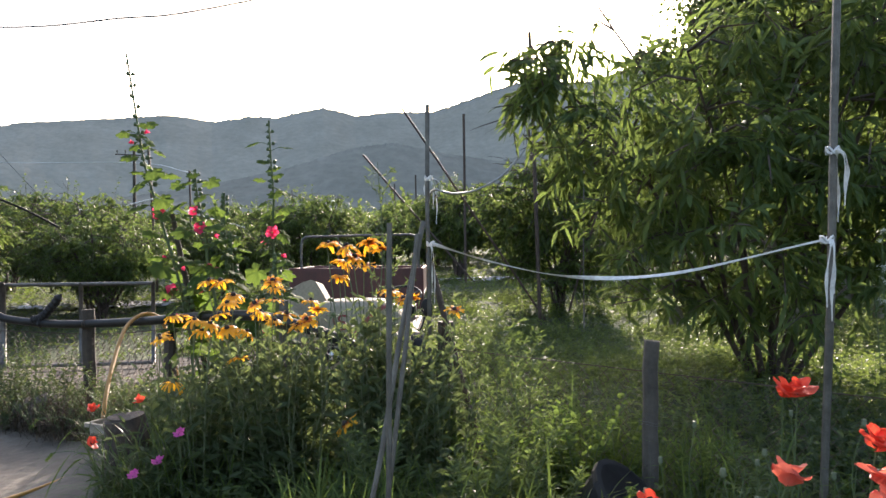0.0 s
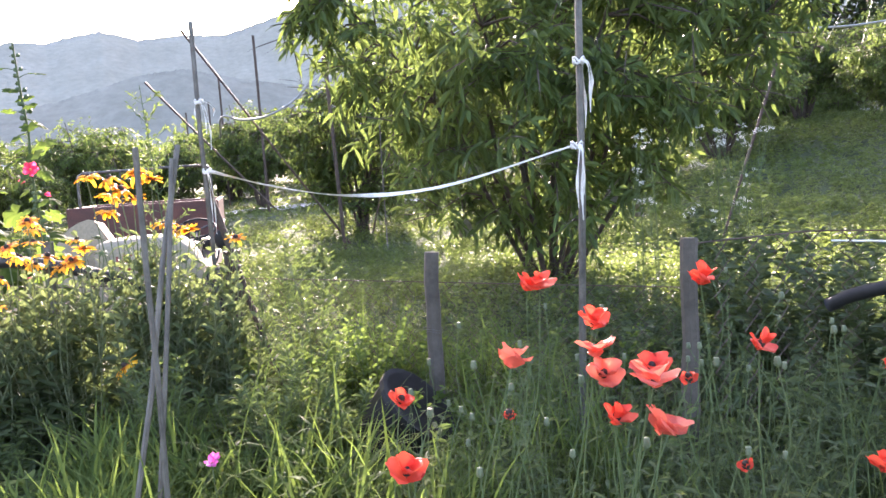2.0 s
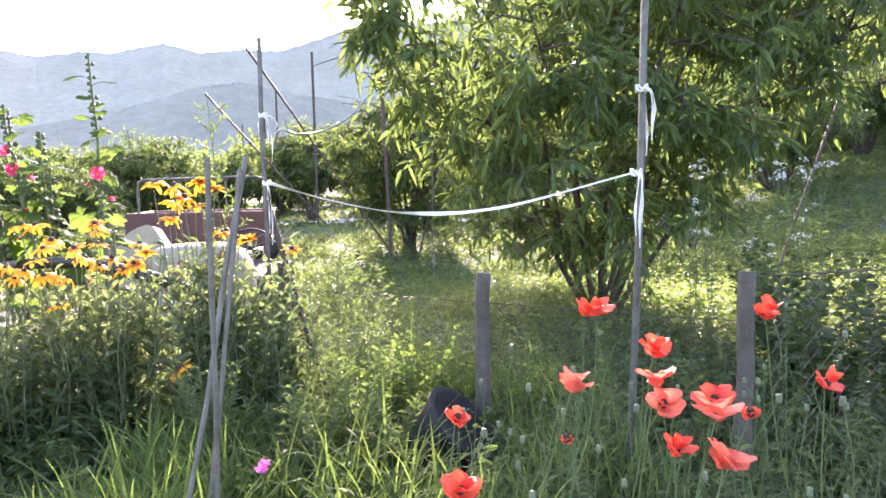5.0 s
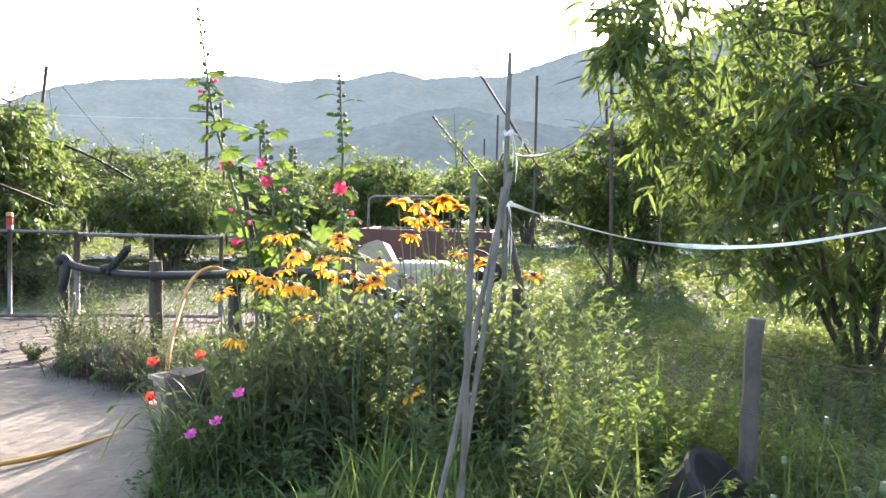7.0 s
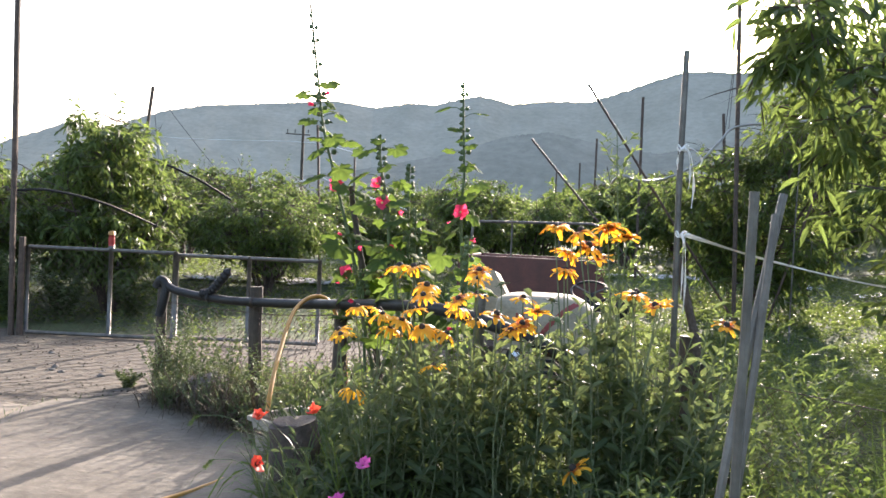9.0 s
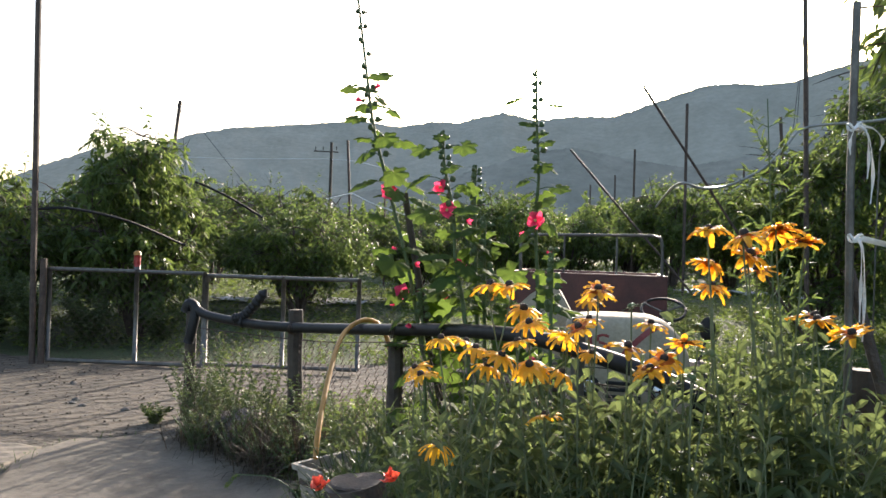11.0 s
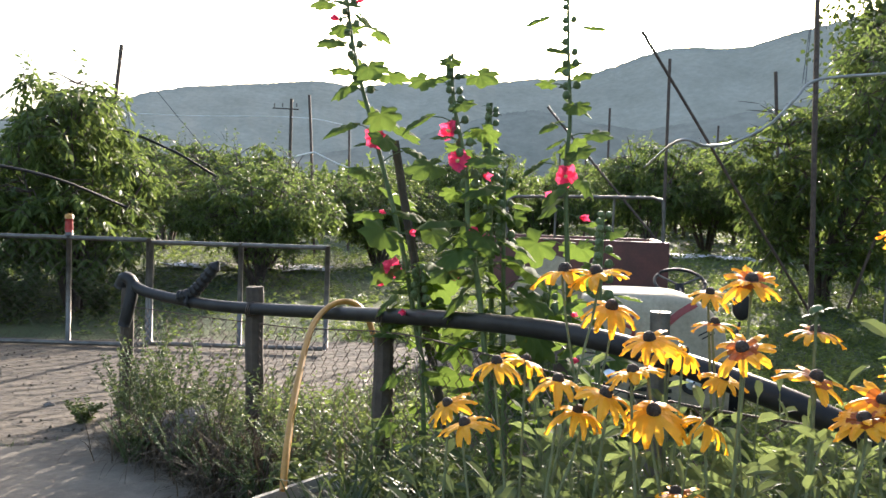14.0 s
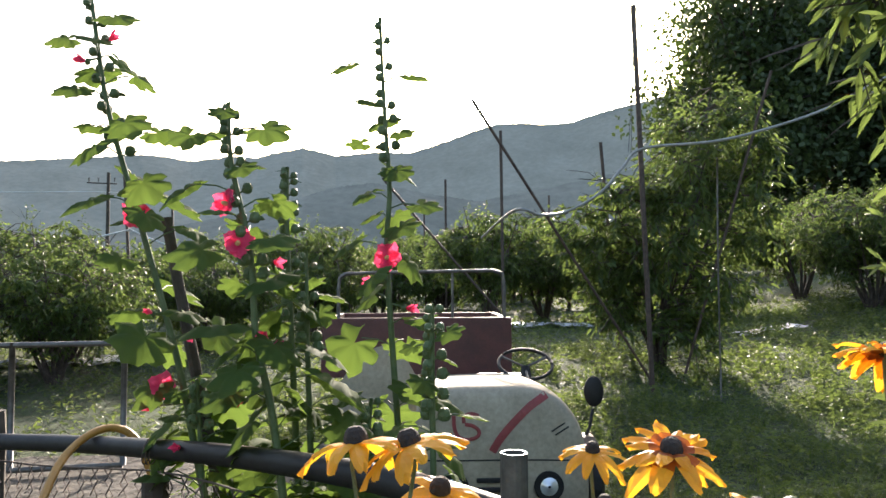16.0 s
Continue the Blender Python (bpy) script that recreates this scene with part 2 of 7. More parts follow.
    def mesh(self, name, mats, smooth=False):
        me = bpy.data.meshes.new(name)
        V = np.concatenate(self.v) if self.v else np.zeros((0, 3))
        me.from_pydata(V.tolist(), [], self.f)
        for m in mats:
            me.materials.append(m)
        if len(mats) > 1:
            me.polygons.foreach_set("material_index", self.m)
        if smooth:
            me.polygons.foreach_set("use_smooth", [True] * len(self.f))
        me.update()
        return me

    def ob(self, name, mats, parent=None, label="", smooth=False):
        o = new(name, self.mesh(name, mats if isinstance(mats, (list, tuple)) else [mats], smooth))
        if parent is not None:
            o.parent = parent
        if label:
            tagged(o, label)
        return o


def part(name, bm, material, parent, label="", smooth=False):
    me = bpy.data.meshes.new(name)
    bm.to_mesh(me)
    bm.free()
    me.materials.append(material)
    if smooth:
        me.polygons.foreach_set("use_smooth", [True] * len(me.polygons))
    o = new(name, me)
    if parent is not None:
        o.parent = parent
    if label:
        tagged(o, label)
    return o


def thing(name, at, label, category, group="", kind=""):
    o = new(name)
    o.location = at
    return tagged(o, label, category, group, kind)


def box_bm(sx, sy, sz, at=(0, 0, 0), bev=0.01, turn=(0, 0, 0)):
    bm = bmesh.new()
    bmesh.ops.create_cube(bm, size=1.0)
    bmesh.ops.scale(bm, vec=(sx, sy, sz), verts=bm.verts)
    if bev:
        bmesh.ops.bevel(bm, geom=bm.edges[:], offset=bev, segments=2, affect="EDGES", profile=0.6)
    bmesh.ops.transform(bm, matrix=pose(*at, *turn), verts=bm.verts)
    return bm


def smooth_path(ctrl, n):
    """Catmull-Rom through control points."""
    c = np.asarray(ctrl, float)
    c = np.vstack([2 * c[0] - c[1], c, 2 * c[-1] - c[-2]])
    out = []
    segs = len(c) - 3
    for q in np.linspace(0, segs - 1e-6, n):
        i, u = int(q), q - int(q)
        p0, p1, p2, p3 = c[i:i + 4]
        out.append(0.5 * (2 * p1 + (p2 - p0) * u + (2 * p0 - 5 * p1 + 4 * p2 - p3) * u * u + (3 * p1 - p0 - 3 * p2 + p3) * u ** 3))
    return out


def smoothstep(a, b, x):
    t = np.clip((np.asarray(x, float) - a) / (b - a), 0, 1)
    return t * t * (3 - 2 * t)


def ground_z(x, y):
    """The lie of the land: level by the yard, a low bank under the flower bed, rising gently into the orchard."""
    x, y = np.asarray(x, float), np.asarray(y, float)
    bed = smoothstep(-3.6, -1.8, x) * (1 - smoothstep(7.5, 9.0, y)) * smoothstep(0.5, 2.0, y) * smoothstep(-1.6, 0.2, x + y * 0.42 - 0.3)
    rise = 0.30 * smoothstep(8.5, 14.0, y) * smoothstep(-3.5, 0.0, x) + 0.25 * smoothstep(11, 18, y)
    far = 0.012 * np.clip(y - 18, 0, 100) + 1.65 * smoothstep(4.5, 16, x) * smoothstep(3, 10, y)
    mound = 0.28 * np.exp(-((x - 2.6) ** 2 + (y - 6.5) ** 2) / 3.0)
    lumps = 0.03 * np.sin(x * 1.7 + 0.4 * y) * np.cos(y * 1.3 - 0.3 * x)
    return -0.05 + 0.16 * bed + rise + far + mound + lumps * smoothstep(7, 10, np.hypot(x + 3, y - 4))


def gz(x, y):
    return float(ground_z(x, y))


# ---- ground, road, pad, hills ----
def build_ground():
    xs = np.unique(np.concatenate([np.linspace(-14, 16, 121), np.linspace(-60, 60, 41), np.array([-2000, -900, -400, -180, -100, 100, 180, 400, 900, 2000.0])]))
    ys = np.unique(np.concatenate([np.linspace(-3, 24, 109), np.linspace(-30, 90, 41), np.array([-400, -120, -60, 120, 180, 300, 600, 1200, 2400.0])]))
    X, Y = np.meshgrid(xs, ys)
    Z = ground_z(X, Y) - 0.002 * np.clip(np.hypot(X, Y) - 100, 0, 200)
    b = Bag()
    nx = len(xs)
    F = [(j * nx + i, j * nx + i + 1, (j + 1) * nx + i + 1, (j + 1) * nx + i) for j in range(len(ys) - 1) for i in range(nx - 1)]
    b.add(np.stack([X, Y, Z], -1).reshape(-1, 3), F)
    m, nt, bs = mat("orchard_soil_and_turf")
    c1, _ = noise_col(nt, 0.8, [(0.35, (0.035, 0.058, 0.016)), (0.58, (0.065, 0.09, 0.026)), (0.8, (0.095, 0.085, 0.045))])
    c2, _ = noise_col(nt, 22, [(0.3, (0.45, 0.45, 0.4)), (0.7, (1, 1, 1))])
    nt.links.new(mix_col(nt, c1, c2, 0.8, "MULTIPLY"), bs.inputs["Base Color"])
    bs.inputs["Roughness"].default_value = 0.95
    bump(nt, bs, 30, 0.9, 0.05)
    tagged(b.ob("ground", m, smooth=True), "uneven green turf and bare soil of an orchard", "ground", kind="structure")


build_ground()


def outline_sheet(name, pts, material, height, drop, label, cat, wob=0.06, n=160, zf=None):
    """A flat irregular sheet with a rim that goes down into the ground."""
    ring = smooth_path(list(pts) + [pts[0]], n)[:-1]
    ring = [np.array([p[0] + noise.noise((p[0] * 3, p[1] * 3, 1)) * wob, p[1] + noise.noise((p[0] * 3, p[1] * 3, 7)) * wob]) for p in ring]
    c = np.mean(ring, 0)
    b = Bag()
    levels = [1.0, 0.93, 0.8, 0.6, 0.4, 0.2, 0.05]
    V = []
    for lv in levels:
        for p in ring:
            q = c + (p - c) * lv
            V.append((q[0], q[1], gz(q[0], q[1]) + height))
    k = len(ring)
    for p in ring:
        V.append((p[0], p[1], gz(p[0], p[1]) + height - drop))
    F = []
    for L in range(len(levels) - 1):
        for i in range(k):
            j = (i + 1) % k
            F.append((L * k + i, L * k + j, (L + 1) * k + j, (L + 1) * k + i))
    F.append(tuple((len(levels) - 1) * k + i for i in range(k)))
    o = len(levels) * k
    for i in range(k):
        j = (i + 1) % k
        F.append((o + i, o + j, j, i))
    b.add(V, F)
    return tagged(b.ob(name, material), label, cat, kind="structure")


outline_sheet("road", [(-9.5, 4.5), (-9.5, 9.0), (-7.2, 9.6), (-5.0, 10.4), (-3.0, 10.8), (-1.6, 10.6), (-1.9, 9.4), (-3.2, 8.2), (-4.0, 7.3), (-3.6, 6.0), (-4.2, 3.0), (-9.0, 2.0)],
              M_GRAVEL, 0.012, 0.12, "rough gravel farm track with worn tyre marks by the gate", "road", 0.25)
outline_sheet("pavement", [(-0.9, -2.5), (-1.2, 1.0), (-1.55, 3.0), (-1.85, 4.0), (-2.2, 4.9), (-2.75, 5.7), (-3.4, 6.25), (-4.2, 6.6), (-4.75, 6.2), (-4.6, 5.5), (-4.2, 4.8), (-4.3, 3.5), (-4.6, 1.0), (-4.6, -2.0), (-2.6, -3.0)],
              M_CONCRETE, 0.035, 0.15, "pale worn concrete pad with sunlit streaks", "pavement", 0.10)


def build_ramp():
    """Rough concrete beside the pad, raked into shallow ridges."""
    b = Bag()
    ys = np.linspace(4.4, 6.08, 130)
    n = 70
    V = []
    for j, y in enumerate(ys):
        x1 = float(np.interp(y, [4.4, 4.8, 5.5, 6.08], [-4.22, -4.28, -4.66, -4.80])) + 0.04 * noise.noise((0, y * 4, 0))
        x0 = -6.6 + 0.1 * noise.noise((3, y * 3, 0))
        for i in range(n):
            x = x0 + (x1 - x0) * i / (n - 1)
            s = (-0.45 * x + 0.89 * y + 0.03 * noise.noise((x * 2, y * 2, 5))) / 0.125
            rim = 1.0 if 0 < i < n - 1 and 0 < j < len(ys) - 1 else 0.0
            wear = 0.35 + 0.65 * smoothstep(-0.25, 0.3, noise.noise((x * 1.1, y * 1.1, 9)))
            V.append((x, y, gz(x, y) + 0.026 + rim * (0.010 * wear * math.sin(2 * math.pi * s) + 0.004 * noise.noise((x * 14, y * 14, 2))) - (1 - rim) * 0.06))
    b.add(V, [(j * n + i, j * n + i + 1, (j + 1) * n + i + 1, (j + 1) * n + i) for j in range(len(ys) - 1) for i in range(n - 1)])
    tagged(b.ob("pavement", M_CONCRETE, smooth=True), "raked ridged concrete ramp beside the smooth pad", "pavement", kind="structure")


build_ramp()


def build_hills():
    """Two wooded ridges, built as relief with depth, far behind the orchard."""
    m, nt, bs = mat("haze_paled_hill_woods")
    # far paler than leaf green: distance haze put into the base colour
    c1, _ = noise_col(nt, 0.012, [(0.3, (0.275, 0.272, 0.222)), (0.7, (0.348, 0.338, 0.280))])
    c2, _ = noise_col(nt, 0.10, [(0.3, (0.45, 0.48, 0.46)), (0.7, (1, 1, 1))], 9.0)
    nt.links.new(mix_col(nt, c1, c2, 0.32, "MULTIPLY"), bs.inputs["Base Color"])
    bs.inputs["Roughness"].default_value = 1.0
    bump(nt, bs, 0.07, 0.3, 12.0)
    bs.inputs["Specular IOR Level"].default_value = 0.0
    crest = [(-75, 3.0), (-52, 2.5), (-45, 3.0), (-41.5, 4.9), (-40, 5.5), (-38.2, 6.35), (-36.5, 6.1), (-35.2, 6.3), (-34, 7.0), (-32, 7.75), (-29.3, 8.4), (-26, 8.8), (-23, 9.15), (-20.5, 9.45), (-19, 9.4),
             (-17.2, 9.15), (-14.4, 9.65), (-12.5, 9.6), (-11.5, 9.95), (-9.2, 10.42), (-8, 10.2), (-6.8, 9.9), (-4, 10.2), (-1, 10.2), (1.8, 11.1), (3.5, 11.7), (5.5, 12.25), (7.5, 12.3), (9, 12.15), (11, 12.2), (13.3, 12.85), (16.6, 13.5), (22, 14.5), (32, 15), (50, 13), (80, 9)]
    low = [(-75, 1.0), (-40, 1.5), (-30, 2.6), (-24, 3.6), (-18, 4.6), (-12, 6.0), (-7, 7.6), (-4, 8.0), (0, 7.2), (4, 6.6), (9, 7.5), (15, 8.6), (24, 9.5), (40, 9), (80, 5)]
    # nearer woods, less paled: haze in the base colour again
    near_m = surface("haze_paled_near_woods", (0.215, 0.215, 0.178), (0.300, 0.294, 0.245), 0.012, 1.0, 0, 0.1, 0.25, 12.0, 0.0)
    for name, prof, near, far, amp, label in (("hill", low, 570, 700, 1.0, "nearer wooded hillside paled as if by haze"), ("mountain", crest, 1080, 1500, 1.0, "long wooded mountain ridge paled as if by haze")):
        az = np.linspace(-75, 80, 1500)
        el = np.interp(az, [p[0] for p in prof], [p[1] for p in prof])
        b = Bag()
        rows = 26
        V = []
        for r in range(rows):
            u = r / (rows - 1)
            for i, (A, E) in enumerate(zip(az, el)):
                d = near + (far - near) * u
                spur = 1 + 0.085 * (1 - u) * noise.fractal((A * 0.30, u * 1.6, near * 0.01), 1.0, 2.0, 4)
                h = math.tan(radians(E)) * far * (u ** 0.85) * (spur if r < rows - 1 else 1) * amp
                if r == rows - 1:
                    h += far * 0.0014 * (0.9 * noise.fractal((A * 2.0, near, 3), 0.8, 2.1, 4) + 1.3 * abs(noise.noise((A * 7, near, 3))) + 0.5 * abs(noise.noise((A * 17, near, 9))))
                V.append((math.sin(radians(A)) * d, math.cos(radians(A)) * d, h - (12 if r == 0 else 0)))
        k = len(az)
        for i, (A, E) in enumerate(zip(az, el)):
            V.append((math.sin(radians(A)) * far * 1.25, math.cos(radians(A)) * far * 1.25, -12))
        F = [(r * k + i, r * k + i + 1, (r + 1) * k + i + 1, (r + 1) * k + i) for r in range(rows) for i in range(k - 1)]
        b.add(V, F)
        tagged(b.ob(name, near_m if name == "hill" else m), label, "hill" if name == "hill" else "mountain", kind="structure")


build_hills()


# ---- trees ----
def grow_tree(seed, height, spread, leaf_n, leaf_len, leaf_wid, trunk=0.07, fork=0.45, limbs=5, droop=0.75, twig=0.55, low=0.8):
    """Meshes of an open vase-shaped fruit tree: trunk with limbs, and a crown of single leaves on twigs."""
    global RNG
    RNG = np.random.default_rng(seed)
    w, c = Bag(), Bag()
    w.tube([(0, 0, -0.1), (0.02, 0.01, fork * 0.5), (0.0, 0.03, fork)], [trunk * 1.25, trunk, trunk * 0.95], 8)
    nodes = []
    for L in range(limbs):
        th = 2 * math.pi * (L + RNG.uniform(-0.3, 0.3)) / limbs
        out = spread * RNG.uniform(0.55, 1.0)
        top = height * RNG.uniform(0.72, 1.0)
        p = smooth_path([(0, 0, fork - 0.05), (math.cos(th) * out * 0.35, math.sin(th) * out * 0.35, fork + (top - fork) * 0.33),
                         (math.cos(th + 0.2) * out * 0.75, math.sin(th + 0.2) * out * 0.75, fork + (top - fork) * 0.68),
                         (math.cos(th + 0.1) * out, math.sin(th + 0.1) * out, top)], 12)
        w.tube(p, list(np.linspace(trunk * 0.62, 0.008, 12)), 6)
        for q in range(3, 12):
            nodes.append((p[q], q / 11))
            for s in range(2):
                az = RNG.uniform(0, 2 * math.pi)
                ln = spread * RNG.uniform(0.25, 0.6) * (1.15 - 0.6 * q / 11)
                mid = p[q] + np.array([math.cos(az) * ln * 0.55, math.sin(az) * ln * 0.55, ln * RNG.uniform(-0.1, 0.4)])
                end = p[q] + np.array([math.cos(az) * ln, math.sin(az) * ln, ln * RNG.uniform(-0.55, 0.45)])
                if end[2] < low:
                    end[2] = low + RNG.uniform(0, 0.2)
                    mid[2] = max(mid[2], end[2])
                w.tube([p[q], mid, end], [0.012, 0.008, 0.004], 4, cap=False)
                for u in (0.25, 0.5, 0.75, 1.0):
                    nodes.append((np.asarray(p[q]) * (1 - u) ** 2 + 2 * mid * u * (1 - u) + end * u * u, u))
    N = np.array([n[0] for n in nodes])
    per = 12
    tw = leaf_n // per
    pick = RNG.integers(0, len(N), tw)
    start = N[pick] + RNG.normal(size=(tw, 3)) * 0.10
    d = RNG.normal(size=(tw, 3))
    d[:, 2] = d[:, 2] * 0.5 - 0.15
    d /= np.linalg.norm(d, axis=1, keepdims=True)
    up = RNG.random(tw) < 0.18
    d[up] = np.array([0, 0, 1.0]) + RNG.normal(size=(up.sum(), 3)) * 0.3
    ln = twig * RNG.uniform(0.5, 1.25, tw)
    w.leaves(start[up] - d[up] * 0.12, d[up], ln[up] + 0.12, 0.009, 0.0)
    u = np.tile(np.linspace(0.1, 1, per), tw)
    B = np.repeat(start, per, 0) + np.repeat(d * ln[:, None], per, 0) * u[:, None]
    B[:, 2] -= 0.25 * np.repeat(ln, per) * u * u * np.repeat(np.where(up, 0, 1), per)
    B[:, 2] = np.maximum(B[:, 2], low * 0.8 + RNG.uniform(0, 0.1, len(B)))
    d = np.repeat(d, per, 0)
    way = d * 0.5 + RNG.normal(size=(len(B), 3)) * 0.55
    way[:, 2] -= droop * 0.7
    c.leaves(B, way, leaf_len * RNG.uniform(0.65, 1.15, len(B)), leaf_wid * RNG.uniform(0.8, 1.2, len(B)), droop * 0.5)
    return w.mesh("trunk", [M_BARK], True), c.mesh("crown", [M_PEACH])


def tree(meshes, x, y, turn, size, label, group="orchard peach trees", cat="tree", name="peach_tree"):
    t = thing(name, (x, y, gz(x, y)), label, cat, group)
    t.rotation_euler = (0, 0, radians(turn))
    t.scale = (size, size, size)
    for n, me in zip(("trunk", "crown"), meshes):
        o = new(n, me)
        o.parent = t
    return t


def clump_tree(seed, inside, box, stems, clumps, twigs, per, leaf_len, leaf_wid, twig=0.4, trunk=0.05, whips=0, fold=0.35, droop=0.75, fan=0.24):
    """Fruit tree whose crown is made of leaf clumps on branches inside a given outline, with gaps between them."""
    global RNG
    RNG = np.random.default_rng(seed)
    w, c = Bag(), Bag()
    wood = []
    for e in stems:
        e = np.array(e, float)
        p = smooth_path([(e[0] * 0.05, e[1] * 0.05, -0.1), (e[0] * fan, e[1] * fan, e[2] * 0.22), (e[0] * 0.5 + RNG.normal() * 0.06, e[1] * 0.5 + RNG.normal() * 0.06, e[2] * 0.60), e], 16)
        w.tube(p, list(np.linspace(trunk, 0.008, 16)), 6)
        wood += p[5:]
    wood = np.array(wood)
    lo, hi = np.array(box, float)
    C = RNG.uniform(lo, hi, (clumps * 14, 3))
    C = C[inside(C)][:clumps]
    for q in C:
        a0 = wood[int(np.argmin(np.linalg.norm((wood - q) * np.array([1, 1, 1.3]), axis=1)))]
        w.tube([a0, (a0 + q) / 2 + np.array([0, 0, 0.08]), q], [0.014, 0.009, 0.005], 4, cap=False)
    n = len(C) * twigs
    d = RNG.normal(size=(n, 3))
    d[:, 2] = d[:, 2] * 0.6 + 0.05
    d /= np.linalg.norm(d, axis=1, keepdims=True)
    start = np.repeat(C, twigs, 0) + RNG.normal(size=(n, 3)) * 0.05
    ln = twig * RNG.uniform(0.5, 1.2, n)
    sag = np.full(n, 0.35)
    if whips:
        top = C[np.argsort(-(C[:, 2] + RNG.normal(size=len(C)) * 0.25))[:whips]]
        start = np.vstack([start, top])
        d = np.vstack([d, np.array([0, 0, 1.0]) + RNG.normal(size=(len(top), 3)) * 0.22])
        ln = np.concatenate([ln, RNG.uniform(0.25, 0.5, len(top))])
        sag = np.concatenate([sag, np.full(len(top), -0.02)])
    n = len(start)
    w.leaves(start, d + np.array([0, 0, -0.1]), ln, 0.013, 0.1)
    u = np.tile(np.linspace(0.12, 1, per), n)
    B = np.repeat(start, per, 0) + np.repeat(d * ln[:, None], per, 0) * u[:, None]
    B[:, 2] -= np.repeat(ln * sag, per) * u * u
    az = np.tile(np.arange(per) * 2.4, n) + np.repeat(RNG.uniform(0, 6.3, n), per)
    way = np.stack([np.cos(az), np.sin(az), np.full(len(az), 0.25)], 1) * 0.8 + np.repeat(d, per, 0) * 0.7 + RNG.normal(size=(len(az), 3)) * 0.2
    way[:, 2] -= droop * RNG.uniform(0.3, 1.2, len(az))
    soft = inside(B + RNG.normal(size=B.shape) * 0.10)
    soft[-whips * per:] |= whips > 0
    B, way = B[soft], way[soft]
    c.leaves(B, way, leaf_len * RNG.uniform(0.6, 1.15, len(B)), leaf_wid * RNG.uniform(0.8, 1.2, len(B)), droop * 0.6, 0, 0.4, fold)
    return w.mesh("trunk", [M_BARK], True), c.mesh("crown", [M_PEACH])


def outline(left, right, top, base, depth, skew=0.0):
    """Test for points inside a crown with the given side and top outlines and depth."""
    lz, lx = zip(*left)
    rz, rx = zip(*right)
    tx, tz = zip(*top)

    def inside(P):
        x, y, z = P[:, 0], P[:, 1], P[:, 2] + base
        a0, b0 = np.interp(z, lz, lx) + skew * np.maximum(y, 0), np.interp(z, rz, rx)
        m = (x - (a0 + b0) / 2) / np.maximum((b0 - a0) / 2, 0.05)
        return (np.abs(m) < 1) & (np.abs(y) < depth * np.sqrt(np.clip(1.02 - m * m, 0, 1))) & (z < np.interp(x, tx, tz) - 0.16 * y * y) & (z > lz[0] + 0.05 * np.sin(5 * x + 3 * y))
    return inside


def vase(height, radius, low, seed):
    """Test for points inside an uneven bowl-shaped crown."""
    def inside(P):
        x, y, z = P[:, 0], P[:, 1], P[:, 2]
        th = np.arctan2(y, x)
        r = np.hypot(x, y) / (radius * (1 + 0.16 * np.sin(3 * th + seed) + 0.10 * np.sin(5 * th + 2 * seed)))
        t = height * (0.90 - 0.22 * r * r + 0.10 * np.sin(2.6 * x + seed) * np.cos(2.3 * y + seed))
        return (r < 0.45 + 0.55 * smoothstep(low, low + 0.9, z)) & (z < t) & (z > low - 0.1 + 0.12 * np.sin(4 * th))
    return inside


def ring_stems(n, out, top, seed):
    q = np.random.default_rng(seed)
    return [(math.cos(6.283 * i / n + q.uniform(-0.3, 0.3)) * out * q.uniform(0.4, 1), math.sin(6.283 * i / n) * out * q.uniform(0.4, 1), top * q.uniform(0.75, 0.95)) for i in range(n)]


NEAR_IN = outline([(0.68, -0.6), (1.2, -1.35), (1.5, -1.6), (1.9, -1.75), (2.3, -2.0), (2.7, -2.25), (3.0, -2.4), (3.3, -2.0), (3.6, -1.5), (4.5, -0.8)],
                  [(0.68, 0.6), (1.2, 0.9), (1.65, 1.3), (2.15, 2.1), (2.8, 2.75), (4.5, 2.4)],
                  [(-2.5, 3.0), (-2.2, 3.25), (-1.6, 3.6), (-1.25, 3.0), (-0.9, 3.3), (-0.4, 3.6), (0.2, 4.2), (2.8, 4.2)], gz(2.75, 6.4), 1.7, 0.6)
T_NEAR = clump_tree(11, NEAR_IN, ((-2.6, -1.7, 0.6), (2.9, 1.7, 4.2)),
                    [(-2.0, -0.1, 2.75), (-1.45, 0.1, 3.25), (-0.9, -0.7, 2.6), (-0.5, 0.5, 3.3), (0.1, -0.3, 3.8), (0.6, 0.7, 3.7), (1.3, -0.4, 3.5), (2.0, 0.2, 3.2), (2.3, -0.6, 2.6), (-1.1, 0.8, 2.4), (0.4, -1.1, 2.9), (0.9, 1.2, 3.2)],
                    285, 7, 12, 0.155, 0.037, 0.42, 0.030, 8)
D_IN = outline([(0.62, -0.6), (1.3, -1.1), (2.2, -1.75), (2.56, -1.3), (2.9, -0.9), (4.3, 0.3)], [(0.62, 0.6), (1.0, 1.0), (1.74, 1.55), (2.87, 1.7), (3.54, 1.35), (4.3, 1.0)],
               [(-1.75, 2.2), (-1.2, 2.6), (-0.2, 2.95), (0.2, 3.7), (0.9, 4.2), (1.3, 3.6), (1.7, 3.0)], gz(1.85, 13.2), 1.35)
T_D = clump_tree(29, D_IN, ((-1.8, -1.4, 0.3), (1.75, 1.4, 4.1)), [(-1.3, 0.1, 2.0), (-0.7, -0.6, 2.2), (-0.2, 0.5, 2.4), (0.3, -0.3, 3.1), (0.85, 0.1, 3.8), (1.2, -0.4, 2.7), (0.9, 0.7, 2.4), (0.2, -0.9, 2.0)],
                 235, 8, 11, 0.125, 0.038, 0.36, 0.034, 8, 0.0, 0.75, 0.13)
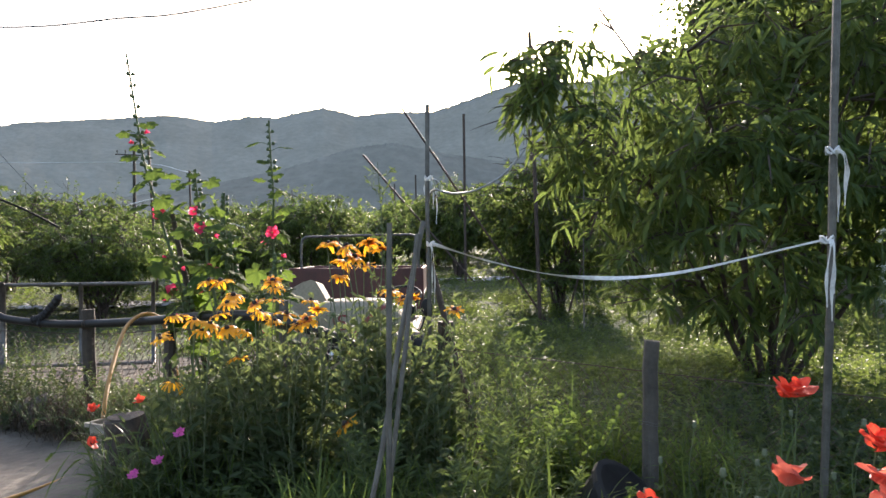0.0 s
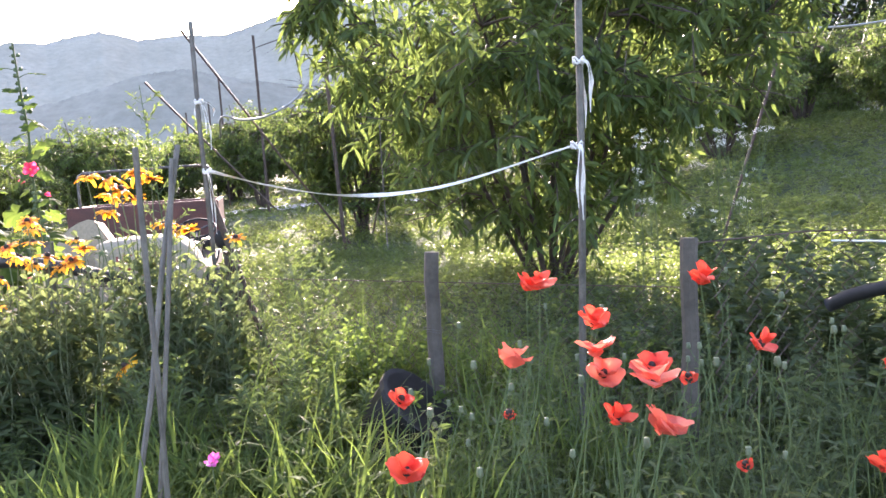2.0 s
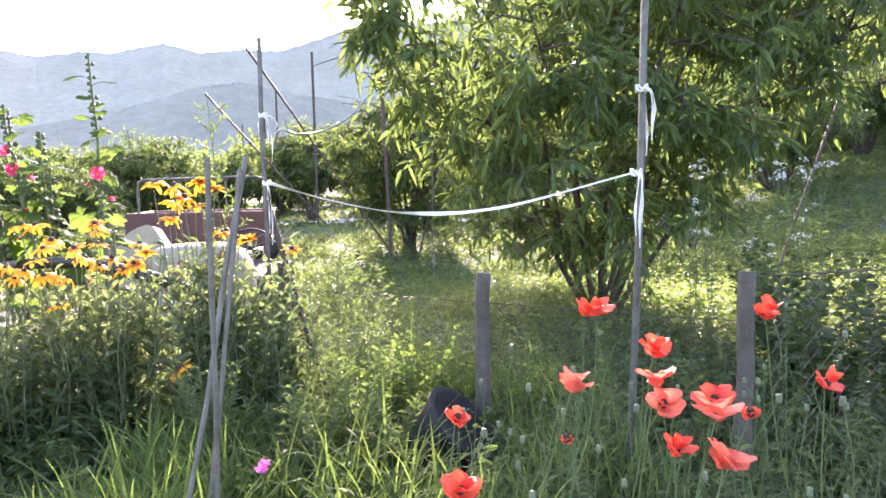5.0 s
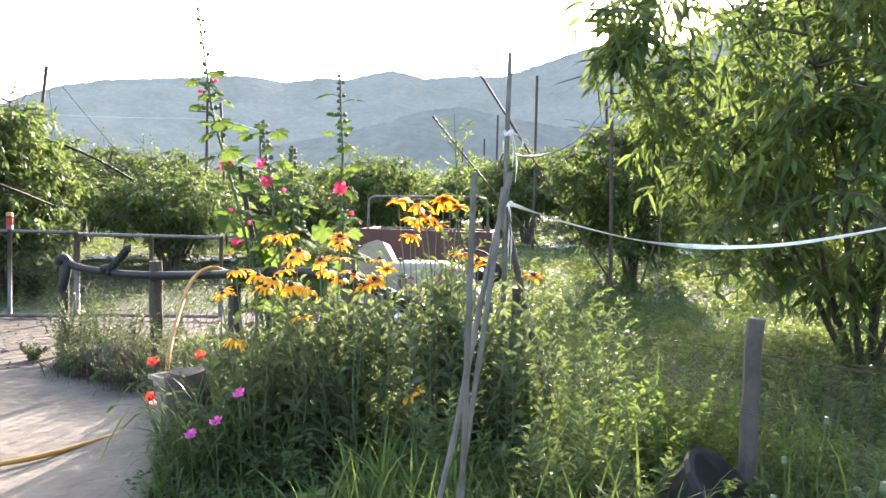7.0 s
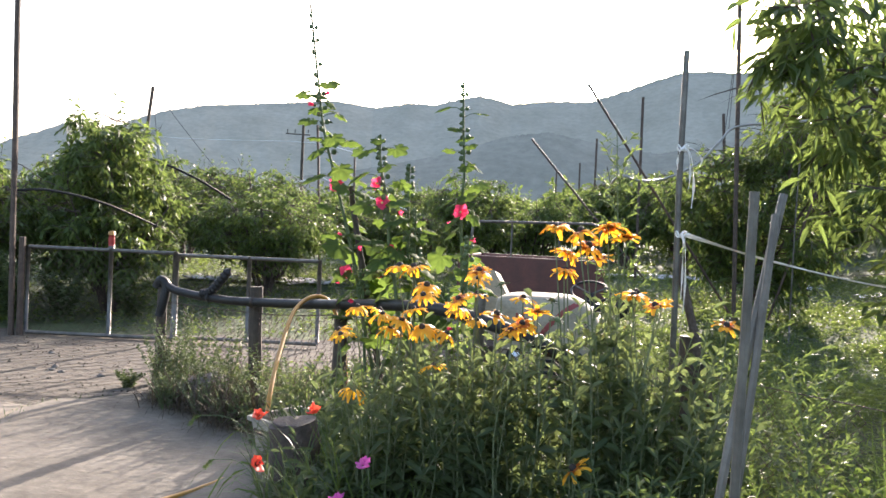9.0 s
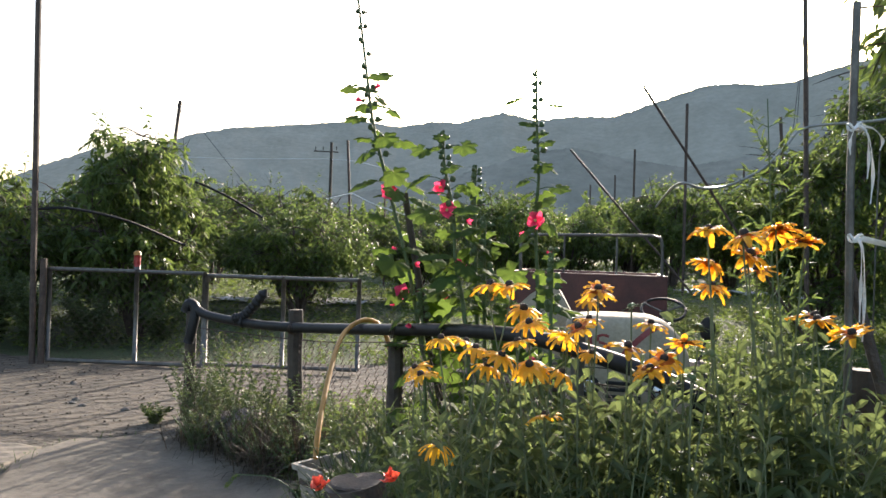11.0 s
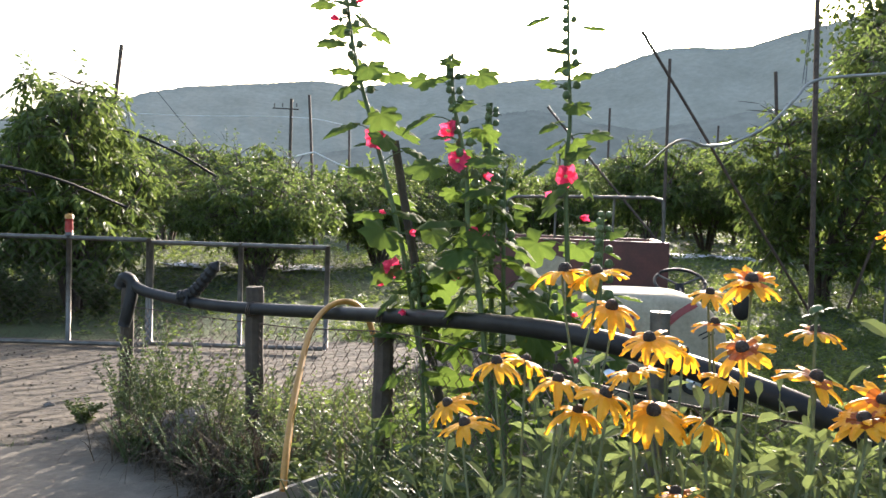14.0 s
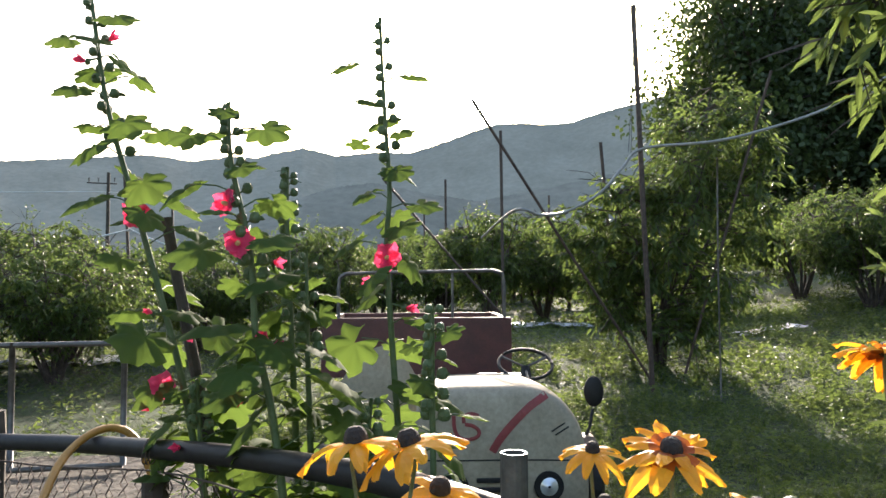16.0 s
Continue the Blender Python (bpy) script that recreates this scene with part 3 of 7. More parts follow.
T_A = clump_tree(21, vase(3.0, 2.0, 0.75, 1.0), ((-2.2, -2.2, 0.4), (2.2, 2.2, 3.2)), ring_stems(9, 1.7, 2.9, 1), 190, 8, 11, 0.135, 0.043, 0.40, 0.055, 9, 0.0)
T_B = clump_tree(22, vase(2.7, 2.1, 0.7, 3.1), ((-2.3, -2.3, 0.4), (2.3, 2.3, 3.0)), ring_stems(9, 1.8, 2.6, 2), 190, 8, 11, 0.135, 0.043, 0.40, 0.055, 8, 0.0)
T_C = clump_tree(23, vase(3.3, 1.75, 0.8, 5.3), ((-1.9, -1.9, 0.4), (1.9, 1.9, 3.7)), ring_stems(8, 1.3, 3.3, 3), 185, 8, 11, 0.135, 0.043, 0.42, 0.055, 10, 0.0)
TALL_IN = outline([(0.6, -0.7), (1.1, -1.3), (2.0, -1.35), (2.5, -0.8), (3.5, -0.45)], [(0.55, 0.7), (1.2, 1.2), (2.0, 1.05), (2.5, 0.75), (3.5, 0.45)], [(-2, 2.1), (-0.9, 2.5), (-0.4, 3.3), (0.3, 3.4), (0.8, 2.7), (2, 2.1)], 0.0, 1.3)
T_E = clump_tree(33, TALL_IN, ((-1.9, -1.6, 0.4), (1.7, 1.6, 3.4)), ring_stems(8, 1.2, 2.6, 5) + [(0.0, 0.0, 3.2)], 190, 8, 11, 0.135, 0.043, 0.36, 0.05, 5, 0.0)
T_FAR = grow_tree(24, 2.9, 2.1, 3600, 0.26, 0.11, 0.08, 0.4, 7, 0.5, 0.55, 0.6)
tree(T_NEAR, 2.75, 6.4, 0, 1.0, "large peach tree with drooping lance-shaped leaves and white paper fruit bags")
tree(T_D, 2.1, 14.05, 0, 1.08, "dense peach tree standing on the grass beyond the tractor")
tree(T_E, -8.0, 11.6, 20, 0.96, "tall leafy peach tree with upright shoots behind the gate")
for i, (x, y, tn, sc) in enumerate([(-10.2, 10.9, 80, 0.85), (-12.3, 12.6, 15, 0.9), (-9.8, 13.8, 130, 0.88), (-6.9, 15.0, 200, 0.74), (-7.6, 16.8, 45, 0.82), (-11.8, 16.5, 20, 0.95), (-8.6, 18.0, 77, 0.92), (-5.8, 19.0, 300, 0.80),
                                    (-4.2, 23.0, 120, 0.95), (-12.5, 21.5, 240, 1.1), (-2.6, 27.0, 10, 1.0), (0.4, 22.5, 95, 0.95), (2.2, 25.0, 150, 1.0), (3.8, 23.0, 260, 1.0), (6.2, 25.0, 30, 1.0),
                                    (8.6, 19.6, 60, 0.95), (10.3, 14.9, 180, 0.95), (13.2, 12.9, 33, 0.72), (17.0, 16.5, 70, 1.0), (18.5, 12.5, 111, 1.0), (21.0, 20.0, 250, 1.0), (16.0, 22.0, 10, 1.0), (14.6, 17.5, 220, 1.0), (12.5, 21.0, 310, 1.05), (9.2, 24.0, 45, 1.0), (-0.6, 32.0, 15, 1.05), (6.0, 32.0, 105, 1.0), (-7.5, 28.0, 205, 1.0)]):
    tree((T_A, T_B, T_C)[i % 3], x, y, tn, sc, "leafy peach tree in the orchard row")
FAR = np.random.default_rng(8)
for row in range(6):
    for x in np.arange(-34, 40, 4.2):
        y = 31 + row * 5.5 + FAR.uniform(-0.8, 0.8) + 0.15 * abs(x)
        tree(T_FAR, x + FAR.uniform(-0.8, 0.8), y, FAR.uniform(0, 360), FAR.uniform(0.9, 1.15), "distant peach tree in a long orchard row", "distant orchard rows")


# ---- gate, poles, fence ----
def post(name, a0, b0, r, material, label, cat, group="", sides=8, kind=""):
    b = Bag()
    a0, b0 = np.array(a0, float), np.array(b0, float)
    n = 5
    b.tube([(b0 - a0) * i / (n - 1) + RNG.normal(size=3) * 0.003 * (0 < i < n - 1) for i in range(n)], r, sides)
    o = b.ob(name, material, smooth=False)
    o.location = a0
    return tagged(o, label, cat, group, kind)


GATE_A, GATE_B = np.array([-7.47, 9.17]), np.array([-3.84, 9.85])


def on_gate(u, z):
    p = GATE_A + (GATE_B - GATE_A) * u
    return (p[0], p[1], z)


def build_gate():
    """Two welded pipe leaves with wire netting."""
    for u0, u1, ups, bars in ((0.0, 0.505, (0.0, 0.285, 0.505), (1.08, 0.0)), (0.512, 1.0, (0.512, 0.76, 1.0), (1.06, 0.02))):
        g = thing("farm_gate", on_gate(u0, 0), "grey galvanised pipe farm gate leaf with wire netting", "gate", "gate leaves")
        o = np.array(on_gate(u0, 0))
        for z in bars:
            b = Bag()
            b.tube([np.array(on_gate(u, z)) - o for u in np.linspace(u0, u1, 5)], 0.024, 8)
            b.ob("rail", M_STEEL, g, smooth=True)
        for u in ups:
            b = Bag()
            b.tube([np.array(on_gate(u, bars[1])) - o, np.array(on_gate(u, bars[0] + 0.02)) - o], 0.026, 8)
            b.ob("upright", M_STEEL, g, smooth=True)
        b = Bag()
        L = (u1 - u0) * np.linalg.norm(GATE_B - GATE_A)
        H = bars[0] - bars[1]
        step = 0.11
        k = int((L + H) / step)
        for i in range(k):
            for s in (1, -1):
                x0 = i * step - H if s > 0 else i * step
                a0, b0 = (x0, 0.0), (x0 + s * H, H)
                lo = max(0.0, (0 - a0[0]) / (s * H) if s > 0 else (L - a0[0]) / (s * H))
                hi = min(1.0, (L - a0[0]) / (s * H) if s > 0 else (0 - a0[0]) / (s * H))
                if hi - lo < 0.03:
                    continue
                P = []
                for t in (lo, hi):
                    d = a0[0] + s * H * t
                    p = np.array(on_gate(u0 + (u1 - u0) * d / L, bars[1] + H * t)) - o
                    P.append(p)
                b.tube(P, 0.0016, 3, cap=False)
        b.ob("wire_netting", M_RUST, g)


build_gate()
post("gate_pole", (-7.58, 9.05, -0.1), (-7.70, 9.1, 5.1), 0.036, M_RUST, "tall dark steel pole beside the farm gate", "pole")
post("gate_post", (-7.50, 9.1, -0.1), (-7.50, 9.1, 1.2), 0.04, M_RUST, "dark steel hinge post of the farm gate", "post")


def build_cup():
    t = thing("warning_lamp", on_gate(0.285, 1.105), "small red lamp with pale cap on the gate post", "lamp")
    for nm, prof, m in (("base", [(0.05, 0), (0.05, 0.02), (0.04, 0.03)], M_STEEL), ("lens", [(0.045, 0.03), (0.05, 0.06), (0.048, 0.13), (0.042, 0.17)], M_REDLAMP), ("cap", [(0.052, 0.168), (0.055, 0.19), (0.04, 0.215), (0.01, 0.22)], M_HOSE)):
        b = Bag()
        b.tube([(0, 0, z) for r, z in prof], [r * 0.8 for r, z in prof], 12)
        b.ob(nm, m, t, smooth=True)


M_REDLAMP = surface("red_plastic", (0.26, 0.018, 0.014), (0.40, 0.03, 0.022), 10, 0.5, 0, 50, 0.05, 0.002)
build_cup()

# poles of the orchard's trellis and anti-bird net, far and near
for x0, y0, x1, z1, r, lab in ((-8.75, 13.0, -8.29, 3.85, 0.04, "leaning dark steel net pole"), (-8.0, 20.9, -8.25, 4.35, 0.05, "upright steel net pole"), (-8.1, 24.0, -8.16, 4.0, 0.045, "thin upright net pole"),
                               (-0.6, 26.0, -0.61, 4.8, 0.05, "upright steel net pole"), (0.53, 20.3, 0.5, 5.1, 0.05, "upright steel net pole"), (-1.2, 32.0, -1.27, 4.6, 0.05, "upright steel net pole"),
                               (2.05, 16.0, 1.78, 4.0, 0.04, "slightly leaning net pole"), (1.58, 12.6, 1.42, 5.10, 0.045, "tall steel net pole with taut wires"), (-2.3, 34.0, -2.3, 4.4, 0.05, "upright steel net pole"),
                               (14.1, 14.0, 14.05, 6.4, 0.05, "tall steel net pole with guy wires"), (3.2, 30.0, 3.2, 4.8, 0.05, "upright steel net pole"), (11.0, 21.0, 11.0, 5.0, 0.05, "upright steel net pole")):
    post("net_pole", (x0, y0, gz(x0, y0) - 0.1), (x1, y0, z1), r * 0.72, M_RUST, lab, "pole", "net poles")
for a0, b0, r in (((1.75, 13.0, 0.2), (-0.68, 11.95, 3.72), 0.019), ((0.9, 20.0, 0.4), (-2.18, 20.0, 3.97), 0.028), ((2.1, 13.0, 0.3), (3.13, 12.5, 4.23), 0.018), ((6.35, 9.0, 0.3), (7.75, 9.0, 4.0), 0.02)):
    post("prop_pole", a0, b0, r, M_RUST, "dark slanting prop pole among the trees", "pole", "slanting prop poles")
tele = thing("utility_pole", (-12.4, 30.0, gz(-12.4, 30)), "distant utility pole with a crossarm", "utility pole")
b = Bag()
b.tube([(0, 0, -0.2), (0, 0, 5.3)], [0.08, 0.055], 8)
b.ob("mast", M_WOOD, tele)
b = Bag()
b.tube([(-0.75, 0, 4.95), (0.30, 0, 4.9)], 0.025, 6)
b.ob("crossarm", M_WOOD, tele)
for dx in (-0.68, -0.35, 0.22):
    b = Bag()
    b.tube([(dx, 0, 4.98), (dx, 0, 5.12)], [0.018, 0.03], 6)
    b.ob("insulator", M_STONE, tele)


M_GREYPIPE = surface("grey_plastic_pipe", (0.20, 0.20, 0.19), (0.36, 0.36, 0.34), 8, 0.45, 0, 50, 0.1, 0.002)


def cable(name, ctrl, r, material, label, cat, n=40, sides=5, group=""):
    o = np.array(ctrl[0], float)
    b = Bag()
    b.tube([p - o for p in smooth_path(ctrl, n)], r, sides)
    ob = b.ob(name, material, smooth=True)
    ob.location = o
    return tagged(ob, label, cat, group)


cable("irrigation_pipe", [(-0.35, 15.0, 2.3), (-0.2, 12.0, 2.42), (0.1, 11.9, 2.36), (0.50, 12.4, 2.45), (0.94, 12.5, 2.69), (1.23, 12.5, 3.01), (1.49, 12.55, 3.25), (2.31, 12.4, 3.31), (2.90, 12.4, 3.44), (3.77, 12.5, 3.73), (4.64, 12.6, 4.17), (6.6, 13, 5.1)],
      0.019, M_GREYPIPE, "pale sagging irrigation pipe strung between net poles", "pipe", 90)
cable("irrigation_pipe", [(-8.42, 12.95, 2.58), (-8.0, 12.9, 2.5), (-7.28, 12.9, 2.22), (-6.8, 13.2, 1.9)], 0.022, M_BLACK, "black irrigation hose sagging from a leaning pole", "pipe")
cable("irrigation_pipe", [(-7.62, 9.1, 1.78), (-7.3, 9.3, 1.80), (-6.9, 9.8, 1.68), (-6.6, 10.6, 1.4)], 0.018, M_BLACK, "black hose looping from the gate pole into a tree", "pipe")
cable("irrigation_pipe", [(-8.05, 20.8, 2.9), (-7.2, 20.8, 2.55), (-5.6, 21.0, 2.1)], 0.022, M_RIBBON, "pale irrigation pipe sagging between net poles", "pipe")
cable("irrigation_pipe", [(-8.05, 20.8, 2.9), (-9.2, 20.8, 2.65), (-10.4, 21.0, 2.6)], 0.022, M_RIBBON, "pale irrigation pipe sagging between net poles", "pipe")
cable("irrigation_pipe", [(7.4, 9.1, 3.05), (8.0, 10.0, 3.22), (9.5, 10.0, 3.27), (11.0, 10.0, 3.5), (13.0, 10.0, 3.95)], 0.018, M_GREYPIPE, "pale irrigation pipe strung over the orchard", "pipe")
cable("overhead_wire", [(-9.5, 9.2, 4.66), (-7.69, 9.1, 4.36), (-5.33, 9.0, 4.18), (-3.97, 9.0, 4.27), (-2.27, 9.0, 4.49), (4.0, 8.6, 5.7), (16.0, 8.0, 8.0)], 0.010, M_BLACK, "thin dark overhead wire across the sky", "wire", 60, 4)
cable("overhead_wire", [(-30, 33, 6.5), (-20, 31, 5.2), (-12.4, 30, 4.95), (-8.16, 24, 3.95)], 0.015, M_RIBBON, "thin pale overhead wire before the hills", "wire", 40, 4)
for x0, z0, x1, z1, y in ((-8.29, 3.83, -9.6, 2.2, 13.0), (-8.29, 3.83, -8.05, 2.0, 13.0), (-8.29, 3.83, -6.6, 2.0, 13.0), (14.06, 6.3, 12.2, 3.4, 14.0), (14.06, 6.3, 15.4, 3.2, 14.0), (14.06, 6.3, 13.2, 3.3, 14.0), (1.43, 5.05, 1.36, 3.2, 12.6), (1.43, 5.05, 1.30, 3.2, 12.5)):
    cable("guy_wire", [(x0, y, z0), ((x0 + x1) / 2, y, (z0 + z1) / 2 - 0.03), (x1, y, z1)], 0.006, M_STEEL, "thin steel guy wire of a net pole", "wire", 8, 3, "guy wires")
cable("tree_string", [(2.22, 12.0, 3.05), (2.2, 12.0, 1.8), (2.2, 12.0, gz(2.2, 12))], 0.010, M_STEEL, "thin pale upright support rod beside a peach tree", "rod", 8, 4)


# ---- low fence round the flower bed ----
def netting(name, run, z0f, z1f, cell, r, material, label, offset=0.0):
    """Diamond wire netting along a ground line."""
    run = [np.array(p, float) for p in run]
    seg = np.cumsum([0] + [np.linalg.norm(q - p) for p, q in zip(run, run[1:])])
    L = seg[-1]

    def at(d):
        d = min(max(d, 0), L - 1e-6)
        i = int(np.searchsorted(seg, d, "right")) - 1
        u = (d - seg[i]) / (seg[i + 1] - seg[i])
        return run[i] * (1 - u) + run[i + 1] * u
    b = Bag()
    rows = int(round((z1f - z0f) / (cell / 2)))
    cols = int(L / cell) + 1
    for c in range(cols):
        for s in (0, 1):
            P = []
            for k in range(rows + 1):
                d = (c + 0.5 * ((k + s) % 2)) * cell + 0.006 * math.sin(9.1 * c + 4.3 * k)
                q = at(d)
                P.append((q[0], q[1], gz(q[0], q[1]) + z0f + (z1f - z0f) * k / rows + 0.004 * math.sin(7.7 * c + 2.1 * k)))
            b.tube(P, r, 3, cap=False)
    net = tagged(b.ob(name, material), label, "netting")
    for z in (z0f + 0.02, z1f):
        b = Bag()
        b.tube([(*at(d), gz(*at(d)) + z) for d in np.linspace(0, L, 24)], r * 1.3, 5)
        b.ob("selvedge_wire", material, net)
    return net


def rough_post(name, x, y, top, r, material, label, lean=(0, 0), group="fence posts", sides=9, knots=0.006):
    b = Bag()
    z = gz(x, y)
    n = 9
    b.tube([(lean[0] * i / (n - 1) + RNG.normal() * knots * 0.6, lean[1] * i / (n - 1) + RNG.normal() * knots * 0.6, -0.15 + (top - z + 0.15) * i / (n - 1)) for i in range(n)],
           [r * (1.08 - 0.1 * i / (n - 1) + RNG.normal() * knots * 4) for i in range(n)], sides)
    o = b.ob(name, material)
    o.location = (x, y, z)
    return tagged(o, label, "post", group)


rough_post("fence_post", -4.42, 7.26, 0.86, 0.045, M_WOOD, "weathered wooden fence post with wrapped black cloth", (0.02, 0))
rough_post("fence_post", -3.25, 6.83, 0.96, 0.055, M_WOOD, "weathered split wooden fence post", (-0.01, 0))
rough_post("fence_post", -2.22, 6.03, 0.84, 0.05, M_WOOD, "weathered wooden fence post under the black pipe", (0, 0))
stake = rough_post("fence_post", 0.945, 3.50, 1.065, 0.037, M_GREYWOOD, "grey weathered wooden fence stake tied with wire", (0.025, 0.0))
for z in (0.56, 0.572):
    b = Bag()
    b.tube([(0.016 + 0.042 * math.cos(q), 0.042 * math.sin(q), z + 0.006 * math.sin(2 * q)) for q in np.linspace(0, 6.283, 17)] + [(-0.05, -0.03, z + 0.02)], 0.0014, 5)
    b.ob("wire_tie", M_STEEL, stake, "pale binding wire")
rough_post("fence_post", 0.0, 4.63, 1.05, 0.05, M_WOOD, "dark wooden fence stake behind the tape pole", (0.0, 0.0))
rough_post("fence_post", 1.87, 2.72, 1.12, 0.036, M_GREYWOOD, "grey weathered wooden fence stake among weeds", (0.02, 0.0))
rough_post("fence_post", -1.82, 6.05, 1.79, 0.021, M_WOOD, "slanting grey wooden prop behind the hollyhocks", (-0.39, 0.0))

RAIL = [(-4.40, 7.27, 0.90), (-4.18, 7.18, 0.84), (-3.55, 6.9, 0.82), (-2.67, 6.42, 0.885), (-1.9, 5.7, 0.99), (-1.35, 5.12, 1.05), (-1.0, 4.78, 1.03), (-0.65, 4.55, 0.95), (-0.2, 4.42, 0.74)]
rail = cable("fence_rail", RAIL, 0.037, M_BLACK, "bent black plastic water pipe used as fence rail", "fence rail", 70, 12)
for x, y, z in ((-3.25, 6.75, 0.832), (-2.24, 6.02, 0.936), (-1.06, 4.84, 1.035)):
    b = Bag()
    o = np.array(RAIL[0])
    for dx in (-0.012, 0.0, 0.013):
        b.tube([np.array([x + dx + 0.044 * 0.7 * math.sin(q) * 0.2, y + 0.045 * math.cos(q), z + 0.045 * math.sin(q)]) - o for q in np.linspace(0, 6.283, 17)], 0.0025, 5, cap=False)
    b.ob("wire_tie", M_RUST, rail, "rusty binding wire")
cable("cloth_wrap", [(-4.46, 7.26, 0.86), (-4.42, 7.25, 0.93), (-4.36, 7.25, 0.88), (-4.37, 7.22, 0.72), (-4.40, 7.22, 0.60)], 0.045, M_BLACK, "crumpled black cloth tied round the rail end", "cloth", 16, 7)
stub = thing("foam_tube", (-3.74, 7.0, 0.845), "short black ribbed foam tube tied on the rail", "tube")
b = Bag()
P = smooth_path([(-0.14, 0.03, 0.0), (-0.04, 0.01, 0.03), (0.05, 0.0, 0.12), (0.15, 0.0, 0.25)], 22)
b.tube(P, [0.035 + 0.008 * (i % 2) for i in range(20)] + [0.022, 0.004], 10)
b.ob("sleeve", M_BLACK, stub)
b = Bag()
b.tube([(-0.05, -0.05, -0.03), (-0.05, 0.0, 0.06), (-0.05, 0.05, 0.0), (-0.05, 0.0, -0.06), (-0.05, -0.05, -0.03)], 0.012, 5)
b.ob("tie", M_BLACK, stub)
pp = thing("steel_pipe_post", (-1.05, 4.86, gz(-1.05, 4.86)), "short grey open-topped steel pipe post", "post")
b = Bag()
h = 1.17 - gz(-1.05, 4.86)
ring = [(math.cos(2 * math.pi * i / 16), math.sin(2 * math.pi * i / 16)) for i in range(16)]
V = [(c * r, s * r, z) for r, z in ((0.03, -0.15), (0.03, h), (0.025, h), (0.025, h - 0.25)) for c, s in ring]
F = [(L * 16 + i, L * 16 + (i + 1) % 16, (L + 1) * 16 + (i + 1) % 16, (L + 1) * 16 + i) for L in range(3) for i in range(16)] + [tuple(48 + i for i in range(16))]
b.add(V, F)
b.ob("pipe", M_STEEL, pp)
NET_LINE = [(-4.42, 7.26), (-3.25, 6.83), (-2.22, 6.03), (-1.05, 4.88), (-0.1, 4.47)]
netting("wire_netting", NET_LINE, 0.0, 0.78, 0.105, 0.0030, M_RUST, "rusty diamond wire netting under the black rail")
netting("wire_netting", [(-0.1, 4.47), (0.967, 3.52), (1.87, 2.74)], 0.0, 0.8, 0.115, 0.002, M_RUST, "rusty diamond wire netting between wooden stakes")
netting("wire_netting", [(1.87, 2.74), (2.55, 2.80), (2.95, 2.4), (3.0, 1.2)], 0.0, 0.98, 0.16, 0.003, M_RUST, "rusty diamond wire netting along the bed's side")
cable("fence_rail", [(2.57, 2.72, 0.765), (2.64, 2.58, 0.84), (2.85, 2.1, 1.0), (3.1, 1.4, 1.16)], 0.031, M_BLACK, "thick black plastic pipe sloping along the netting", "fence rail", 24, 12)
cable("white_hose", [(2.88, 3.05, 1.0), (2.92, 2.7, 1.02), (2.95, 2.4, 1.02), (3.0, 1.4, 1.0)], 0.005, M_RIBBON, "thin white hose along the netting top", "hose", 24, 6)
rough_post("fence_post", 3.02, 2.6, 0.82, 0.022, M_STEEL, "thin grey steel stake behind the netting", (0.0, 0.0))

# yellow hose: over the rail, and along the concrete
cable("garden_hose", [(-2.44, 5.32, 0.31), (-2.47, 5.42, 0.42), (-2.56, 5.75, 0.62), (-2.63, 6.15, 0.86), (-2.56, 6.36, 0.955), (-2.44, 6.42, 0.90), (-2.34, 6.4, 0.65), (-2.28, 6.35, 0.4), (-2.25, 6.3, 0.1)], 0.016, M_HOSE, "yellow-orange garden hose hung over the black rail", "hose", 50, 8)
cable("garden_hose", [(-4.9, 3.2, 0.02), (-4.0, 3.6, 0.02), (-3.3, 3.85, 0.02), (-2.8, 4.15, 0.02), (-2.55, 4.6, 0.02), (-2.4, 5.1, 0.03), (-2.3, 5.4, 0.08)], 0.016, M_HOSE, "yellow-orange hose lying across the concrete", "hose", 50, 8)

# bits by the pad: jug, log, stones
M_DIRTY = surface("dirty_white_plastic", (0.20, 0.18, 0.15), (0.36, 0.34, 0.29), 9, 0.6, 0, 50, 0.2, 0.003)
jug = thing("plastic_planter", (-2.33, 5.40, gz(-2.33, 5.40)), "dirty white rectangular plastic planter box with soil", "planter")
b = Bag()
ring4 = [(-1, -1), (1, -1), (1, 1), (-1, 1)]
prof = [(0.10, 0.16, 0.0), (0.125, 0.19, 0.20), (0.145, 0.21, 0.205), (0.147, 0.212, 0.235), (0.125, 0.19, 0.235), (0.118, 0.183, 0.16)]
V = [(cx * px, cy * py, z) for px, py, z in prof for cx, cy in ring4]
F = [(L * 4 + i, L * 4 + (i + 1) % 4, L * 4 + 4 + (i + 1) % 4, L * 4 + 4 + i) for L in range(5) for i in range(4)] + [(3, 2, 1, 0)]
b.add(V, F)
b.ob("box", M_DIRTY, jug)
part("potting_soil", box_bm(0.238, 0.368, 0.06, (0, 0, 0.15), 0.01), M_BARK, jug)
jug.rotation_euler = (0, 0, radians(-28))
logt = thing("log_stump", (-1.84, 4.30, 0.10), "upright grey weathered log stump", "log")
b = Bag()
b.tube([(RNG.normal() * 0.008, RNG.normal() * 0.008, z) for z in (-0.12, 0.08, 0.2, 0.33, 0.44)], [0.135, 0.128, 0.120, 0.122, 0.116], 14)
b.ob("bark_sides", M_BARK, logt)
b = Bag()
b.tube([(0, 0, 0.439), (0, 0, 0.446)], [0.110, 0.105], 14)
b.ob("cut_face", M_BARK, logt)


